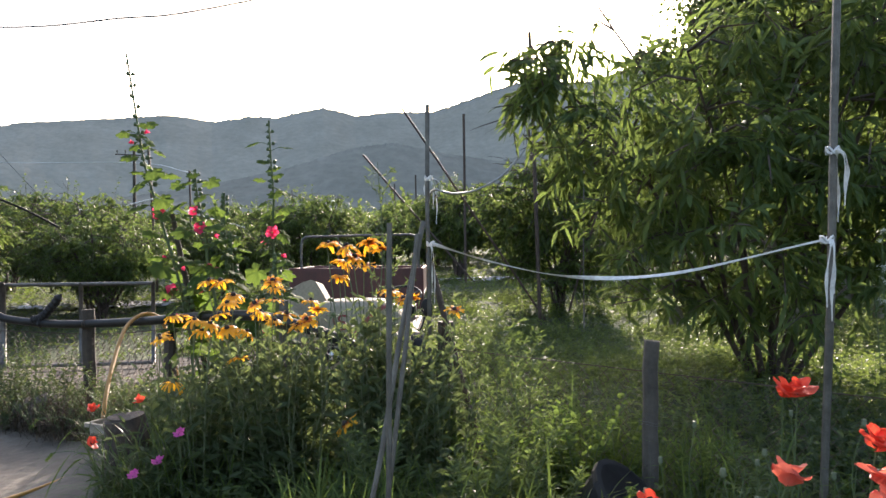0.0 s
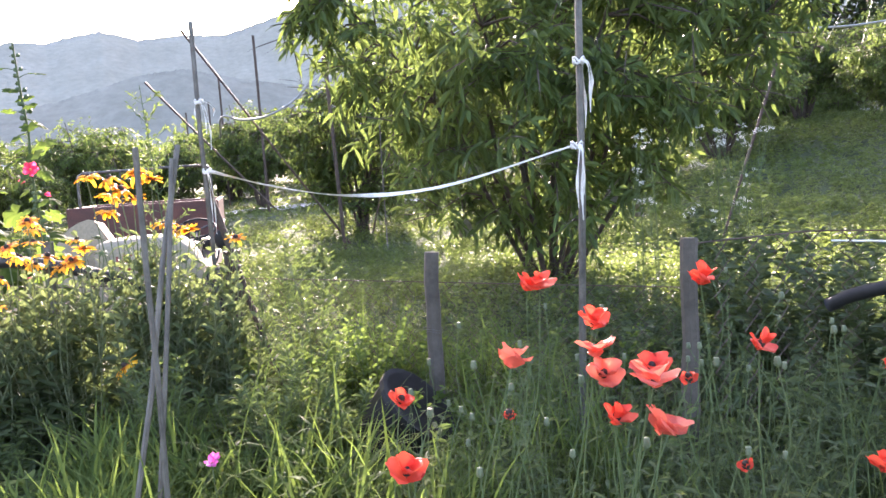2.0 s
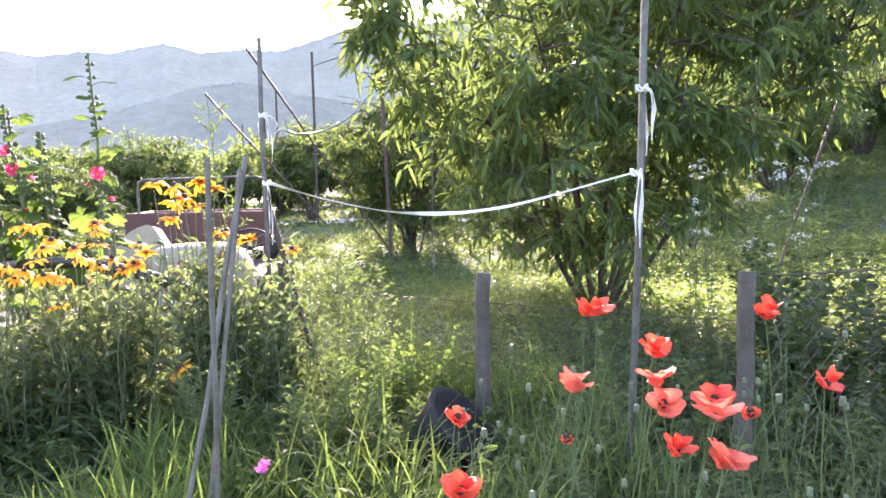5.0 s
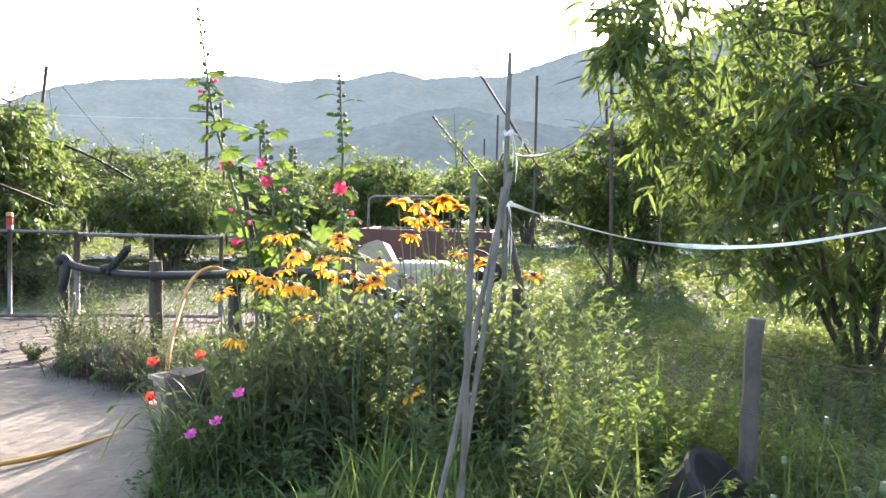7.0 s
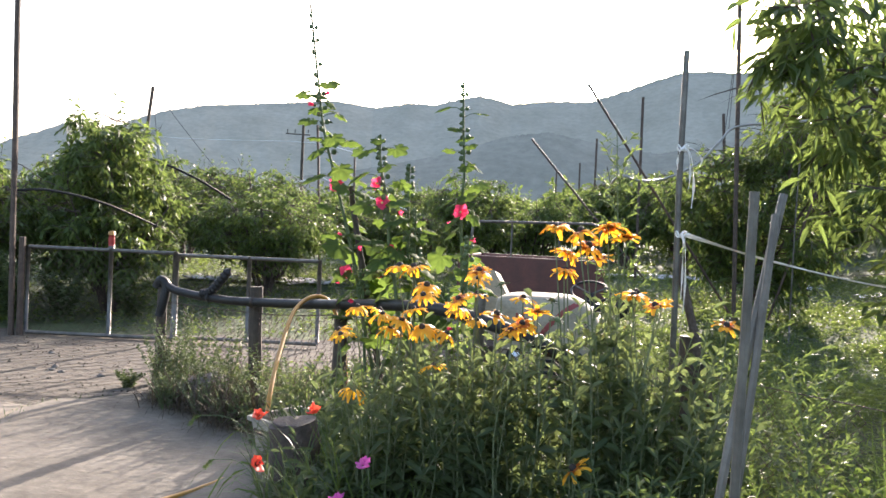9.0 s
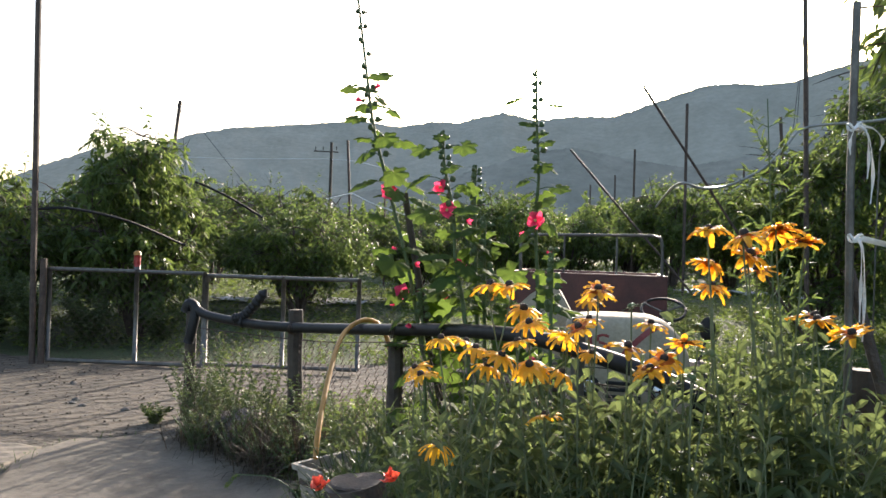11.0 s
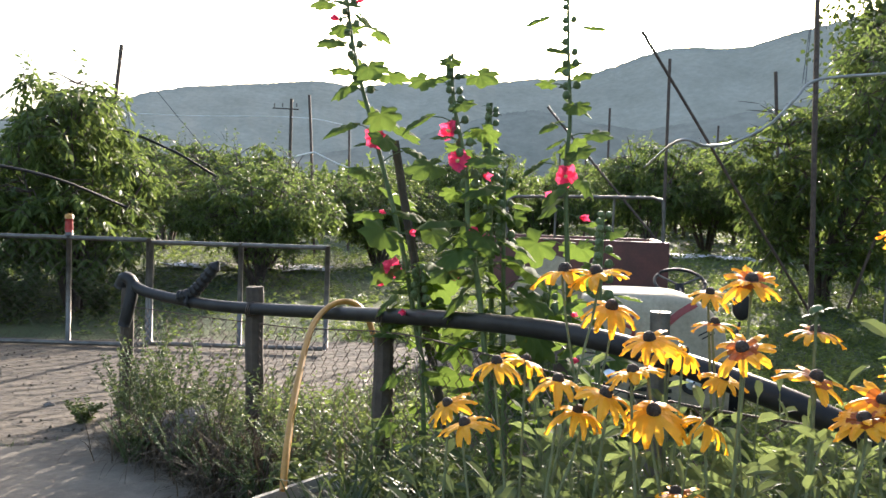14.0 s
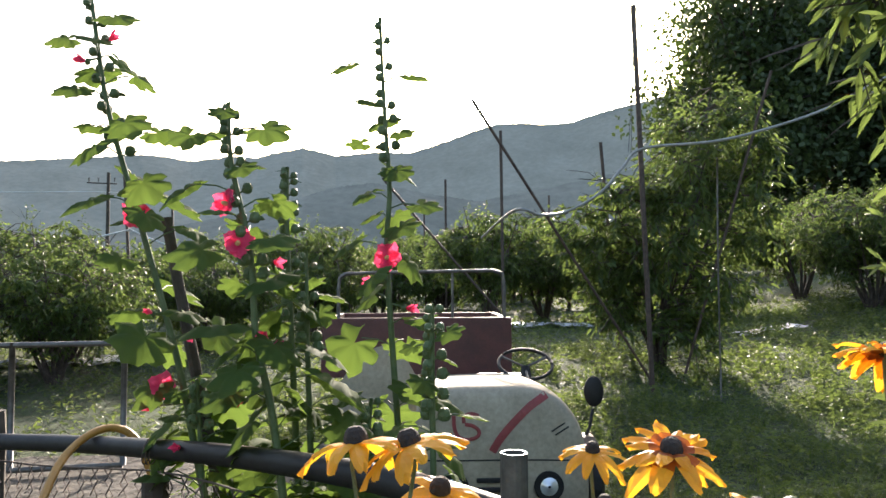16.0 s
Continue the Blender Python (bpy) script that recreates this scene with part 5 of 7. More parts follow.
def ball(b, at, r, slot=0, stretch=1.2):
    dome(b, at, (0, 0, 1), r, r * stretch, slot, 3, 7)
    dome(b, at, (0, 0, -1), r, r * 0.9, slot, 3, 7)


# lobed leaf: five toothed lobes, each folded along its rib
def lobed_leaf(b, at, way, size, rng, slot=0):
    d = Vector(way).normalized()
    side = d.cross(Vector((rng.uniform(-0.6, 0.6), rng.uniform(-0.75, 0.35), 1))).normalized()
    up = side.cross(d)
    at = Vector(at)
    c = at + d * size * 0.16
    mid, out = [], []
    curl = rng.uniform(0.15, 0.5)
    for k, g in enumerate(range(-150, 151, 12)):
        a0 = radians(g)
        lobe = abs(math.cos(math.pi * g / 52)) ** 0.8
        r = size * (0.34 + 0.17 * lobe) * (1.28 - 0.42 * abs(g) / 150) * (1.0 + (0.05 if k % 2 else -0.03)) * rng.uniform(0.93, 1.05)
        ray = d * math.cos(a0) + side * math.sin(a0)
        mid.append(c + ray * r * 0.55 + up * size * (0.05 * lobe - 0.02))
        out.append(c + ray * r + up * size * (0.06 * lobe - 0.05 - curl * (r / size) ** 2 * 0.8))
    n = len(out)
    V = [c] + mid + out
    F = [(0, 1 + i, 2 + i) for i in range(n - 1)] + [(1 + i, 1 + n + i, 2 + n + i, 2 + i) for i in range(n - 1)]
    b.add([tuple(v) for v in V], F, slot)


def hollyhock(spine, flowers, buds_from, rng, label, leaf_size=0.16, leaf_n=16, leaf_lo=0.25, leaf_hi=0.75, move=(-0.02, 0.2, 0.01)):
    spine = [np.array(p, float) + np.array(move) for p in spine]
    flowers = [(x + move[0], y + move[1], z + move[2], size, face) for x, y, z, size, face in flowers]
    o = spine[0]
    t = thing("hollyhock", tuple(o), label, "hollyhock", "hollyhocks by the fence")
    P = smooth_path([p - o for p in spine], 40)
    b = Bag()
    b.tube(P, list(np.linspace(0.015, 0.0065, 40)), 7)
    b.ob("stem", M_STEM, t, smooth=True)
    leaf_n = int(leaf_n * 1.55)
    for i in range(leaf_n):
        u = leaf_lo + (leaf_hi - leaf_lo) * (max(i + rng.uniform(-0.3, 0.3), 0) / max(leaf_n - 1, 1)) ** 1.35
        u = min(max(u, 0.03), 0.97)
        p = P[int(u * 39)]
        az = i * 2.4 + rng.uniform(-0.4, 0.4)
        if o[2] + p[2] < 1.15 and math.sin(az) < 0:  # low leaves grow on the side away from the rail
            az = -az
        size = leaf_size * (1.15 - 0.66 * u) * rng.uniform(0.7, 1.2)
        pet = size * rng.uniform(0.35, 0.9)
        e = p + np.array([math.cos(az) * pet, math.sin(az) * pet, pet * rng.uniform(0.1, 0.5)])
        b = Bag()
        b.tube([p, (p + e) / 2 + np.array([0, 0, 0.01]), e], 0.0028, 4, 1, cap=False)
        lobed_leaf(b, e, (math.cos(az), math.sin(az), rng.uniform(-0.9, 0.05)), size, rng, 0)
        b.ob("leaf", [M_HOLLY, M_STEM], t, smooth=True)
    b = Bag()
    u = buds_from
    k = 0
    while u < 0.99:
        p = P[int(u * 39)]
        az = k * 2.1
        r = 0.0165 * (1.20 - 0.45 * (u - buds_from) / max(1 - buds_from, 0.01))
        e = p + np.array([math.cos(az), math.sin(az), 0.5]) * r * 1.7
        ball(b, e, r)
        b.tube([p, e], 0.003, 4, cap=False)
        if k % 2 == 0:
            b.leaves([e], [[math.cos(az + 0.5), math.sin(az + 0.5), 0.3]], 0.045 * rng.uniform(0.6, 1.1), 0.018, 0.4, 0, 0.6, 0.3)
        u += 0.017 * rng.uniform(0.7, 1.2)
        k += 1
    tagged(b.ob("bud_spike", M_STEM, t), kind="stuff")
    for (x, y, z, size, face) in flowers:
        at = np.array([x, y, z]) - o
        b = Bag()
        j = P[int(np.argmin([np.linalg.norm(p - at) for p in P]))]
        way = Vector(face).normalized()
        b.tube([j, tuple(Vector(at) - way * size * 0.35)], 0.004, 4, 1, cap=False)
        if size > 0.06:
            petals(b, Vector(at) - way * size * 0.30, way, 5, 0.004, size * 0.56, size * 0.72, 24, 0.05, rng, 0, 0.003, 5, 6, True)
            fl = b.ob("flower", [M_PINK, M_STEM], t)
            b = Bag()
            dome(b, Vector(at) - way * size * 0.28, way, 0.008, 0.02)
            b.ob("stamen", M_POLLEN, fl)
        else:
            petals(b, Vector(at) - way * size * 0.4, way, 4, 0.003, size * 0.9, size * 0.7, 68, 0.0, rng, 0, 0.002, 4, 4)
            dome(b, Vector(at) - way * size * 0.42, -way, size * 0.28, size * 0.35, 1, 3, 6)
            b.ob("flower", [M_PINK, M_STEM], t)


FR = np.random.default_rng(31)
CAMSIDE = (0.3, -1.0, 0.15)
hollyhock([(-1.80, 5.9, 0.05), (-1.98, 5.87, 0.75), (-2.08, 5.85, 1.25), (-2.23, 5.85, 1.78), (-2.34, 5.85, 2.15), (-2.40, 5.85, 2.5), (-2.485, 5.85, 3.05)],
          [(-2.22, 5.81, 1.78, 0.105, (0.25, -1, 0.2)), (-2.32, 5.83, 2.42, 0.05, (0.9, -0.3, 0.3)), (-2.44, 5.83, 2.34, 0.05, (-0.9, -0.3, 0.2)), (-2.11, 5.78, 1.18, 0.09, (0.4, -0.9, 0.4)), (-2.17, 5.8, 1.43, 0.04, (-0.5, -0.8, 0.2)), (-2.03, 5.8, 1.34, 0.045, (0.6, -0.7, 0.1)), (-2.16, 5.8, 1.10, 0.05, (-0.3, -0.9, 0.0))],
          0.60, FR, "tall hollyhock with one open crimson flower and leafy stem", 0.22, 26, 0.18, 0.84, (-0.045, 0.11, 0.015))
hollyhock([(-1.58, 5.35, 0.05), (-1.63, 5.34, 0.7), (-1.68, 5.33, 1.12), (-1.73, 5.33, 1.35), (-1.75, 5.33, 1.61), (-1.81, 5.33, 1.89), (-1.82, 5.33, 2.07)],
          [(-1.83, 5.29, 1.76, 0.085, (-0.5, -0.9, 0.2)), (-1.77, 5.27, 1.64, 0.095, (0.35, -0.9, 0.2)), (-1.66, 5.3, 1.58, 0.045, (0.7, -0.6, 0.0)), (-1.70, 5.28, 1.36, 0.055, (0.2, -1, 0.1)), (-1.66, 5.28, 1.33, 0.045, (0.8, -0.5, 0.1)), (-1.77, 5.28, 1.17, 0.05, (-0.5, -0.9, 0.0))],
          0.62, FR, "hollyhock with several crimson flowers and broad lobed leaves", 0.23, 24, 0.2, 0.95, (-0.02, 0.19, 0.025))
hollyhock([(-1.26, 5.72, 0.05), (-1.30, 5.74, 0.7), (-1.33, 5.75, 1.15), (-1.36, 5.75, 1.63), (-1.35, 5.75, 1.88), (-1.37, 5.75, 2.2), (-1.385, 5.75, 2.52)],
          [(-1.35, 5.70, 1.63, 0.10, (0.35, -0.9, 0.2)), (-1.42, 5.72, 1.54, 0.05, (-0.8, -0.5, 0.1)), (-1.27, 5.72, 1.44, 0.05, (0.8, -0.5, 0.0)), (-1.30, 5.7, 1.0, 0.045, (0.4, -0.8, 0.2))],
          0.70, FR, "slender hollyhock with a bright pink open flower", 0.20, 20, 0.2, 0.9, (-0.02, 0.24, 0.01))
hollyhock([(-1.60, 5.6, 0.05), (-1.65, 5.6, 0.9), (-1.67, 5.6, 1.3), (-1.69, 5.6, 1.71), (-1.69, 5.6, 1.93)], [], 0.55, FR, "thin young hollyhock with green buds only", 0.14, 9, 0.25, 0.85)
hollyhock([(-1.17, 5.2, 0.05), (-1.19, 5.2, 0.6), (-1.20, 5.2, 1.1), (-1.20, 5.2, 1.47)], [(-1.28, 5.15, 0.9, 0.05, (-0.6, -0.8, 0.1))], 0.7, FR, "short hollyhock with narrow leaves and buds", 0.15, 13, 0.3, 0.98)
hollyhock([(-1.55, 5.5, 0.05), (-1.58, 5.5, 0.7), (-1.60, 5.5, 1.2), (-1.61, 5.5, 1.64)], [], 0.75, FR, "short hollyhock in bud with broad leaves", 0.18, 14, 0.25, 0.95)
hollyhock([(-1.95, 5.7, 0.05), (-1.97, 5.7, 0.5), (-2.0, 5.7, 0.9), (-2.02, 5.7, 1.2)], [(-2.06, 5.62, 0.98, 0.05, (-0.2, -1, 0.2))], 0.8, FR, "low leafy hollyhock shoot", 0.21, 14, 0.2, 0.98)
hollyhock([(-1.40, 5.55, 0.05), (-1.42, 5.55, 0.5), (-1.42, 5.55, 0.85), (-1.40, 5.55, 1.15)], [], 0.85, FR, "low leafy hollyhock shoot", 0.21, 14, 0.2, 0.98)


def coneflower_clump(base, heads, rng, label, leaf_n=150, r=0.28, top=0.85):
    bx, by = base
    bz = gz(bx, by)
    t = thing("coneflower", (bx, by, bz), label, "coneflower", "coneflowers in the bed")
    o = np.array([bx, by, bz])
    lb = Bag()
    lo = []
    for (x, y, z, size, kind) in heads:
        at = np.array([x, y, z]) - o
        foot = np.array([np.clip((x - bx) * 0.45, -r, r) + rng.normal() * 0.05, np.clip((y - by) * 0.45, -r, r) + rng.normal() * 0.05, -0.05])
        mid = (foot + at) / 2 + rng.normal(size=3) * 0.03
        P = smooth_path([foot, mid, at + np.array([0, 0, -0.12 * 0.6]), at], 12)
        sb = Bag()
        sb.tube(P, list(np.linspace(0.0036, 0.0026, 12)), 5)
        sb.ob("stem", M_HAIRY, t)
        lo += [P[k] for k in range(1, 6)]
        tilt = Vector((rng.normal() * 0.30, -0.05 + rng.normal() * 0.28, 1.0)).normalized()
        fb = Bag()
        if kind == "bud":
            dome(fb, at, tilt, 0.015, 0.014)
            bud = fb.ob("bud", M_STEM, t)
            fb = Bag()
            petals(fb, at, tilt, 9, 0.012, 0.025, 0.008, 10, 0.3, rng)
            tagged(fb.ob("sepals", M_STEM, bud), kind="stuff")
            continue
        n = int(rng.integers(10, 14))
        droop = rng.uniform(0.45, 0.95) if kind == "gold" else rng.uniform(0.2, 0.6)
        petals(fb, at, tilt, n, 0.010, size * 0.52, size * 0.20, rng.uniform(0, 16), droop, rng, 0, 0.002, 5, 4, False, 1 if kind != "gold" else None, 2, 12 if kind == "gold" else 22)
        if kind == "double":
            petals(fb, Vector(at) + tilt * 0.004, tilt, n, 0.009, size * 0.40, size * 0.16, rng.uniform(10, 26), droop, rng, 0, 0.002, 5, 4, False, 1, 2, 24)
        fl = fb.ob("flower", M_YELLOW if kind == "gold" else [M_ORANGE, M_RUSTPETAL], t)
        cb = Bag()
        dome(cb, at, tilt, size * 0.125, size * 0.16, 0, 4, 11)
        cb.ob("cone", M_CONE, fl)
    lo = np.array(lo)
    k = rng.integers(0, len(lo), leaf_n // 2)
    W = rng.normal(size=(len(k), 3))
    W[:, 2] = np.abs(W[:, 2]) * 0.5 + 0.7
    lb.leaves(lo[k], W, rng.uniform(0.06, 0.14, len(k)), rng.uniform(0.015, 0.032, len(k)), 0.35, 0, 0.5, 0.4)
    tagged(lb.ob("foliage", M_RUDLEAF, t), kind="stuff")
    for s in range(leaf_n // 7):
        h = (min(top + 0.05, 1.25) - bz) * rng.uniform(0.58, 1.0)
        fx, fy = rng.normal() * r * 0.55, rng.normal() * r * 0.5
        P = np.array(smooth_path([(fx * 0.7, fy * 0.7, -0.04), (fx * 0.9 + rng.normal() * 0.02, fy * 0.9, h * 0.5), (fx * 1.25 + rng.normal() * 0.05, fy * 1.2 + rng.normal() * 0.04, h)], 12))
        sh = Bag()
        sh.tube(P, list(np.linspace(0.0030, 0.0016, 12)), 4, 1)
        m = 17
        u = np.linspace(0.10, 1.0, m)
        B = np.stack([np.interp(u * 11, np.arange(12), P[:, a]) for a in range(3)], 1)
        az = np.arange(m) * 2.4 + rng.uniform(0, 6)
        W = np.stack([np.cos(az), np.sin(az), rng.uniform(0.35, 1.3, m) + 0.5 * u], 1)
        sh.leaves(B, W, (0.19 - 0.09 * u) * rng.uniform(0.7, 1.2, m), (0.040 - 0.016 * u) * rng.uniform(0.75, 1.25, m), 0.45, 0, 0.6, 0.4)
        tagged(sh.ob("leafy_shoot", [M_RUDLEAF, M_HAIRY], t), kind="stuff")


def heads(pts, kinds, size, rng):
    return [(x, y + rng.normal() * 0.01, z, size * rng.uniform(0.9, 1.12), kinds[i % len(kinds)]) for i, (x, y, z) in enumerate(pts)]


RR = np.random.default_rng(77)
coneflower_clump((-1.35, 4.12), heads([(-1.51, 3.95, 1.03), (-1.455, 3.97, 1.15), (-1.33, 3.95, 1.13), (-1.29, 3.95, 1.075), (-1.24, 3.95, 1.115), (-1.45, 3.97, 0.80), (-1.57, 4.1, 1.03), (-1.41, 4.2, 1.12)], ["gold"], 0.098, RR),
                 RR, "golden coneflower clump with dark cones over green leaves", 260, 0.26, 0.85)
coneflower_clump((-1.26, 4.45), heads([(-1.33, 4.22, 1.325), (-1.26, 4.20, 1.325), (-1.22, 4.30, 1.24)], ["gold"], 0.125, RR), RR, "tall golden coneflowers with large drooping petals", 150, 0.22, 0.95)
coneflower_clump((-1.0, 4.2), heads([(-1.19, 3.96, 1.16), (-1.15, 3.95, 1.09), (-1.10, 3.95, 0.93), (-1.05, 3.95, 1.07), (-1.16, 3.97, 1.22), (-1.08, 4.40, 1.13), (-1.0, 3.92, 1.22), (-1.06, 4.25, 1.15), (-0.97, 4.25, 1.10), (-0.99, 4.35, 1.28), (-0.985, 4.30, 1.215)], ["gold", "gold", "bronze", "gold"], 0.10, RR),
                 RR, "golden coneflower clump crowded with open flowers", 350, 0.26, 1.04)
coneflower_clump((-0.78, 4.15), heads([(-0.95, 4.11, 1.33), (-0.77, 4.30, 1.21), (-0.85, 4.0, 1.16), (-0.78, 3.95, 1.10), (-0.74, 3.97, 1.13), (-0.68, 4.0, 1.18)], ["double", "bronze", "bronze"], 0.108, RR)
                 + [(-0.84, 4.05, 1.28, 0.1, "bud"), (-0.66, 3.95, 1.08, 0.1, "bud"), (-0.71, 4.0, 1.04, 0.1, "bud"), (-0.6, 4.0, 1.15, 0.1, "bud"), (-0.63, 4.1, 1.22, 0.1, "bud")], RR, "bronze and gold coneflower clump with hairy stems", 320, 0.24, 1.02)
coneflower_clump((-0.37, 4.12), heads([(-0.62, 3.98, 1.53), (-0.52, 3.95, 1.52), (-0.41, 4.04, 1.54), (-0.58, 4.28, 1.425), (-0.45, 4.15, 1.415), (-0.34, 4.03, 1.50), (-0.585, 4.16, 1.35), (-0.29, 4.1, 1.275), (-0.19, 4.1, 1.225), (-0.49, 4.06, 1.46), (-0.50, 3.7, 0.63)], ["double", "bronze", "double"], 0.12, RR),
                 RR, "tall orange coneflower clump with dark drooping petals", 640, 0.30, 1.2)
coneflower_clump((-0.1, 4.05), heads([(0.05, 3.95, 1.18), (-0.22, 3.95, 1.24), (-0.3, 4.0, 1.27)], ["bronze"], 0.10, RR), RR, "sparse orange coneflower clump beside the pole", 260, 0.22, 1.0)


# ---- poppies ----
def poppy(x, y, z, size, rng, salmon=False, face=None, name_label="red poppy on a thin hairy stem"):
    bz = gz(x, y)
    t = thing("poppy", (x, y, bz), name_label, "poppy", "poppies")
    h = z - bz
    fx, fy = rng.normal() * 0.07, abs(rng.normal()) * 0.08
    b = Bag()
    b.tube(smooth_path([(fx, fy, -0.03), (fx * 0.9 + rng.normal() * 0.035, fy * 0.8, h * 0.35), (fx * 0.3 + rng.normal() * 0.035, fy * 0.3, h * 0.7), (0, 0, h)], 14), list(np.linspace(0.0024, 0.0015, 14)), 5)
    b.ob("stem", M_STEM, t)
    w = Vector(face if face else (rng.normal() * 0.42, -0.18 + rng.normal() * 0.30, 0.9)).normalized()
    b = Bag()
    petals(b, (0, 0, h), w, 2, 0.003, size * 0.62, size * 1.45, rng.uniform(18, 40), -0.06, rng, 0, 0.004, 6, 11, True)
    petals(b, Vector((0, 0, h)) + w * 0.004, w, 2, 0.003, size * 0.58, size * 1.3, rng.uniform(42, 62), -0.05, rng, 0, 0.004, 6, 11, True, ragged=14)
    b.ob("corolla", M_POPPY2 if salmon else M_POPPY, t, smooth=True)
    b = Bag()
    dome(b, Vector((0, 0, h)) + w * 0.002, w, 0.009, 0.018)
    b.ob("seed_head", M_CONE, t)


def pod(x, y, z, rng):
    bz = gz(x, y)
    t = thing("poppy_pod", (x, y, bz), "grey-green poppy seed pod on a thin stem", "seed pod", "poppy seed pods")
    h = z - bz
    b = Bag()
    b.tube(smooth_path([(rng.normal() * 0.08, rng.normal() * 0.08, -0.03), (rng.normal() * 0.045, rng.normal() * 0.04, h * 0.45), (rng.normal() * 0.03, rng.normal() * 0.03, h * 0.8), (0, 0, h)], 14), 0.0014, 4)
    b.ob("stem", M_STEM, t)
    b = Bag()
    ball(b, (0, 0, h), 0.008 * rng.uniform(0.8, 1.2), 0, 1.7)
    dome(b, (0, 0, h + 0.012), (0, 0, 1), 0.0075, 0.004, 0, 2, 8)
    b.ob("capsule", M_POD, t)


PR = np.random.default_rng(5)
for x, y, z, s, sal in ((0.85, 1.85, 1.14, 0.075, 0), (0.90, 1.88, 1.135, 0.07, 0), (1.13, 1.46, 1.18, 0.065, 0), (0.85, 1.44, 1.115, 0.07, 0), (0.835, 1.40, 1.06, 0.075, 1), (0.84, 1.38, 1.015, 0.075, 1), (0.613, 1.30, 1.09, 0.07, 1),
                        (1.20, 1.35, 1.045, 0.06, 0), (0.87, 1.22, 1.04, 0.085, 1), (0.90, 1.28, 1.045, 0.07, 0), (0.875, 1.20, 0.955, 0.095, 1), (0.80, 1.25, 0.965, 0.065, 0), (0.43, 1.55, 0.965, 0.055, 0), (0.42, 1.47, 0.83, 0.08, 0),
                        (1.56, 1.33, 0.95, 0.08, 0), (1.58, 1.34, 0.89, 0.07, 0), (1.50, 1.32, 0.73, 0.07, 0), (1.60, 1.34, 0.72, 0.05, 0), (1.14, 1.32, 0.79, 0.03, 0), (1.02, 1.34, 0.995, 0.03, 0), (0.62, 1.35, 0.965, 0.022, 0)):
    poppy(x, y, z, s, PR, bool(sal), None, "salmon-pink poppy with crinkled petals" if sal else "scarlet poppy with crinkled petals")
for x, y, z, s in ((-1.75, 3.70, 0.71, 0.06), (-1.53, 3.74, 0.745, 0.055), (-1.62, 3.40, 0.62, 0.055)):
    poppy(x, y, z, s, PR, False, None, "scarlet poppy nodding by the concrete edge")
for _ in range(48):
    x, y = PR.uniform(0.5, 2.1), PR.uniform(1.25, 2.4)
    pod(x, y, PR.uniform(0.62, 1.0) + 0.08 * (y - 1.3), PR)
for x, y, z in ((-1.39, 3.30, 0.50), (-1.28, 3.30, 0.56), (-1.22, 3.4, 0.66), (-0.05, 2.45, 0.56)):
    bz = gz(x, y)
    t = thing("pink_flower", (x, y, bz), "small magenta wild pink on a thin stem", "flower", "magenta pinks")
    b = Bag()
    b.tube([(0.02, 0.03, -0.02), (0.01, 0.01, (z - bz) / 2), (0, 0, z - bz)], 0.002, 4)
    b.ob("stem", M_STEM, t)
    b = Bag()
    petals(b, (0, 0, z - bz), (0.1, -0.5, 1), 6, 0.003, 0.028, 0.02, 25, 0.1, PR, 0, 0.003, 3, 3)
    petals(b, (0.01, 0.0, z - bz + 0.012), (0.3, -0.5, 1), 6, 0.003, 0.022, 0.018, 45, 0.0, PR, 0, 0.003, 3, 3)
    b.ob("corolla", M_MAGENTA, t)


# ---- weeds, grass and turf ----
def clear_of_path(x, y):
    """True where nothing tall may stand: the strip where one walks, the pad and the track."""
    walk_x = np.interp(y, [-2, 0, 0.7, 1.5, 2.3, 3.2], [0.0, 0.1, -0.4, -0.85, -1.25, -1.25])
    near = (np.abs(x - walk_x) < 0.55) & (y < 3.7)
    pad_x = np.interp(y, [-2, 1.0, 3.0, 4.0, 4.9, 5.7, 6.25, 6.6], [-0.95, -1.2, -1.55, -1.85, -2.2, -2.75, -3.4, -4.2])
    on_pad = (x < pad_x + 0.04) & (y < 6.55)
    on_road = (x < np.interp(y, [6.4, 7.3, 8.2, 9.4, 10.4], [-4.0, -4.3, -3.3, -2.0, -1.9])) & (y > 6.4) & (y < np.interp(x, [-9.5, -7.2, -5.0, -3.0], [9.0, 9.6, 10.4, 10.8]))
    tub = (np.abs(x - 0.52) < 0.2) & (y > 2.75) & (y < 3.45)
    stump = (np.abs(x + 1.84) < 0.14) & (y > 4.15) & (y < 4.45)
    pot = (np.abs(x + 2.33) < 0.16) & (y > 5.1) & (y < 5.7)
    return near | on_pad | on_road | tub | stump | pot


def patchy(x, y, scale=1.6, cut=-0.1, seed=0.0):
    """Uneven growth: -1 to 1 from place to place, and which places are bare."""
    v = np.array([noise.noise((a * scale, c * scale, seed)) for a, c in zip(x, y)])
    ok = v > cut
    return x[ok], y[ok], v[ok]


def scatter(n, x0, x1, y0, y1, rng, keep=None):
    x, y = rng.uniform(x0, x1, n), rng.uniform(y0, y1, n)
    ok = ~clear_of_path(x, y)
    if keep is not None:
        ok &= keep(x, y)
    return x[ok], y[ok]


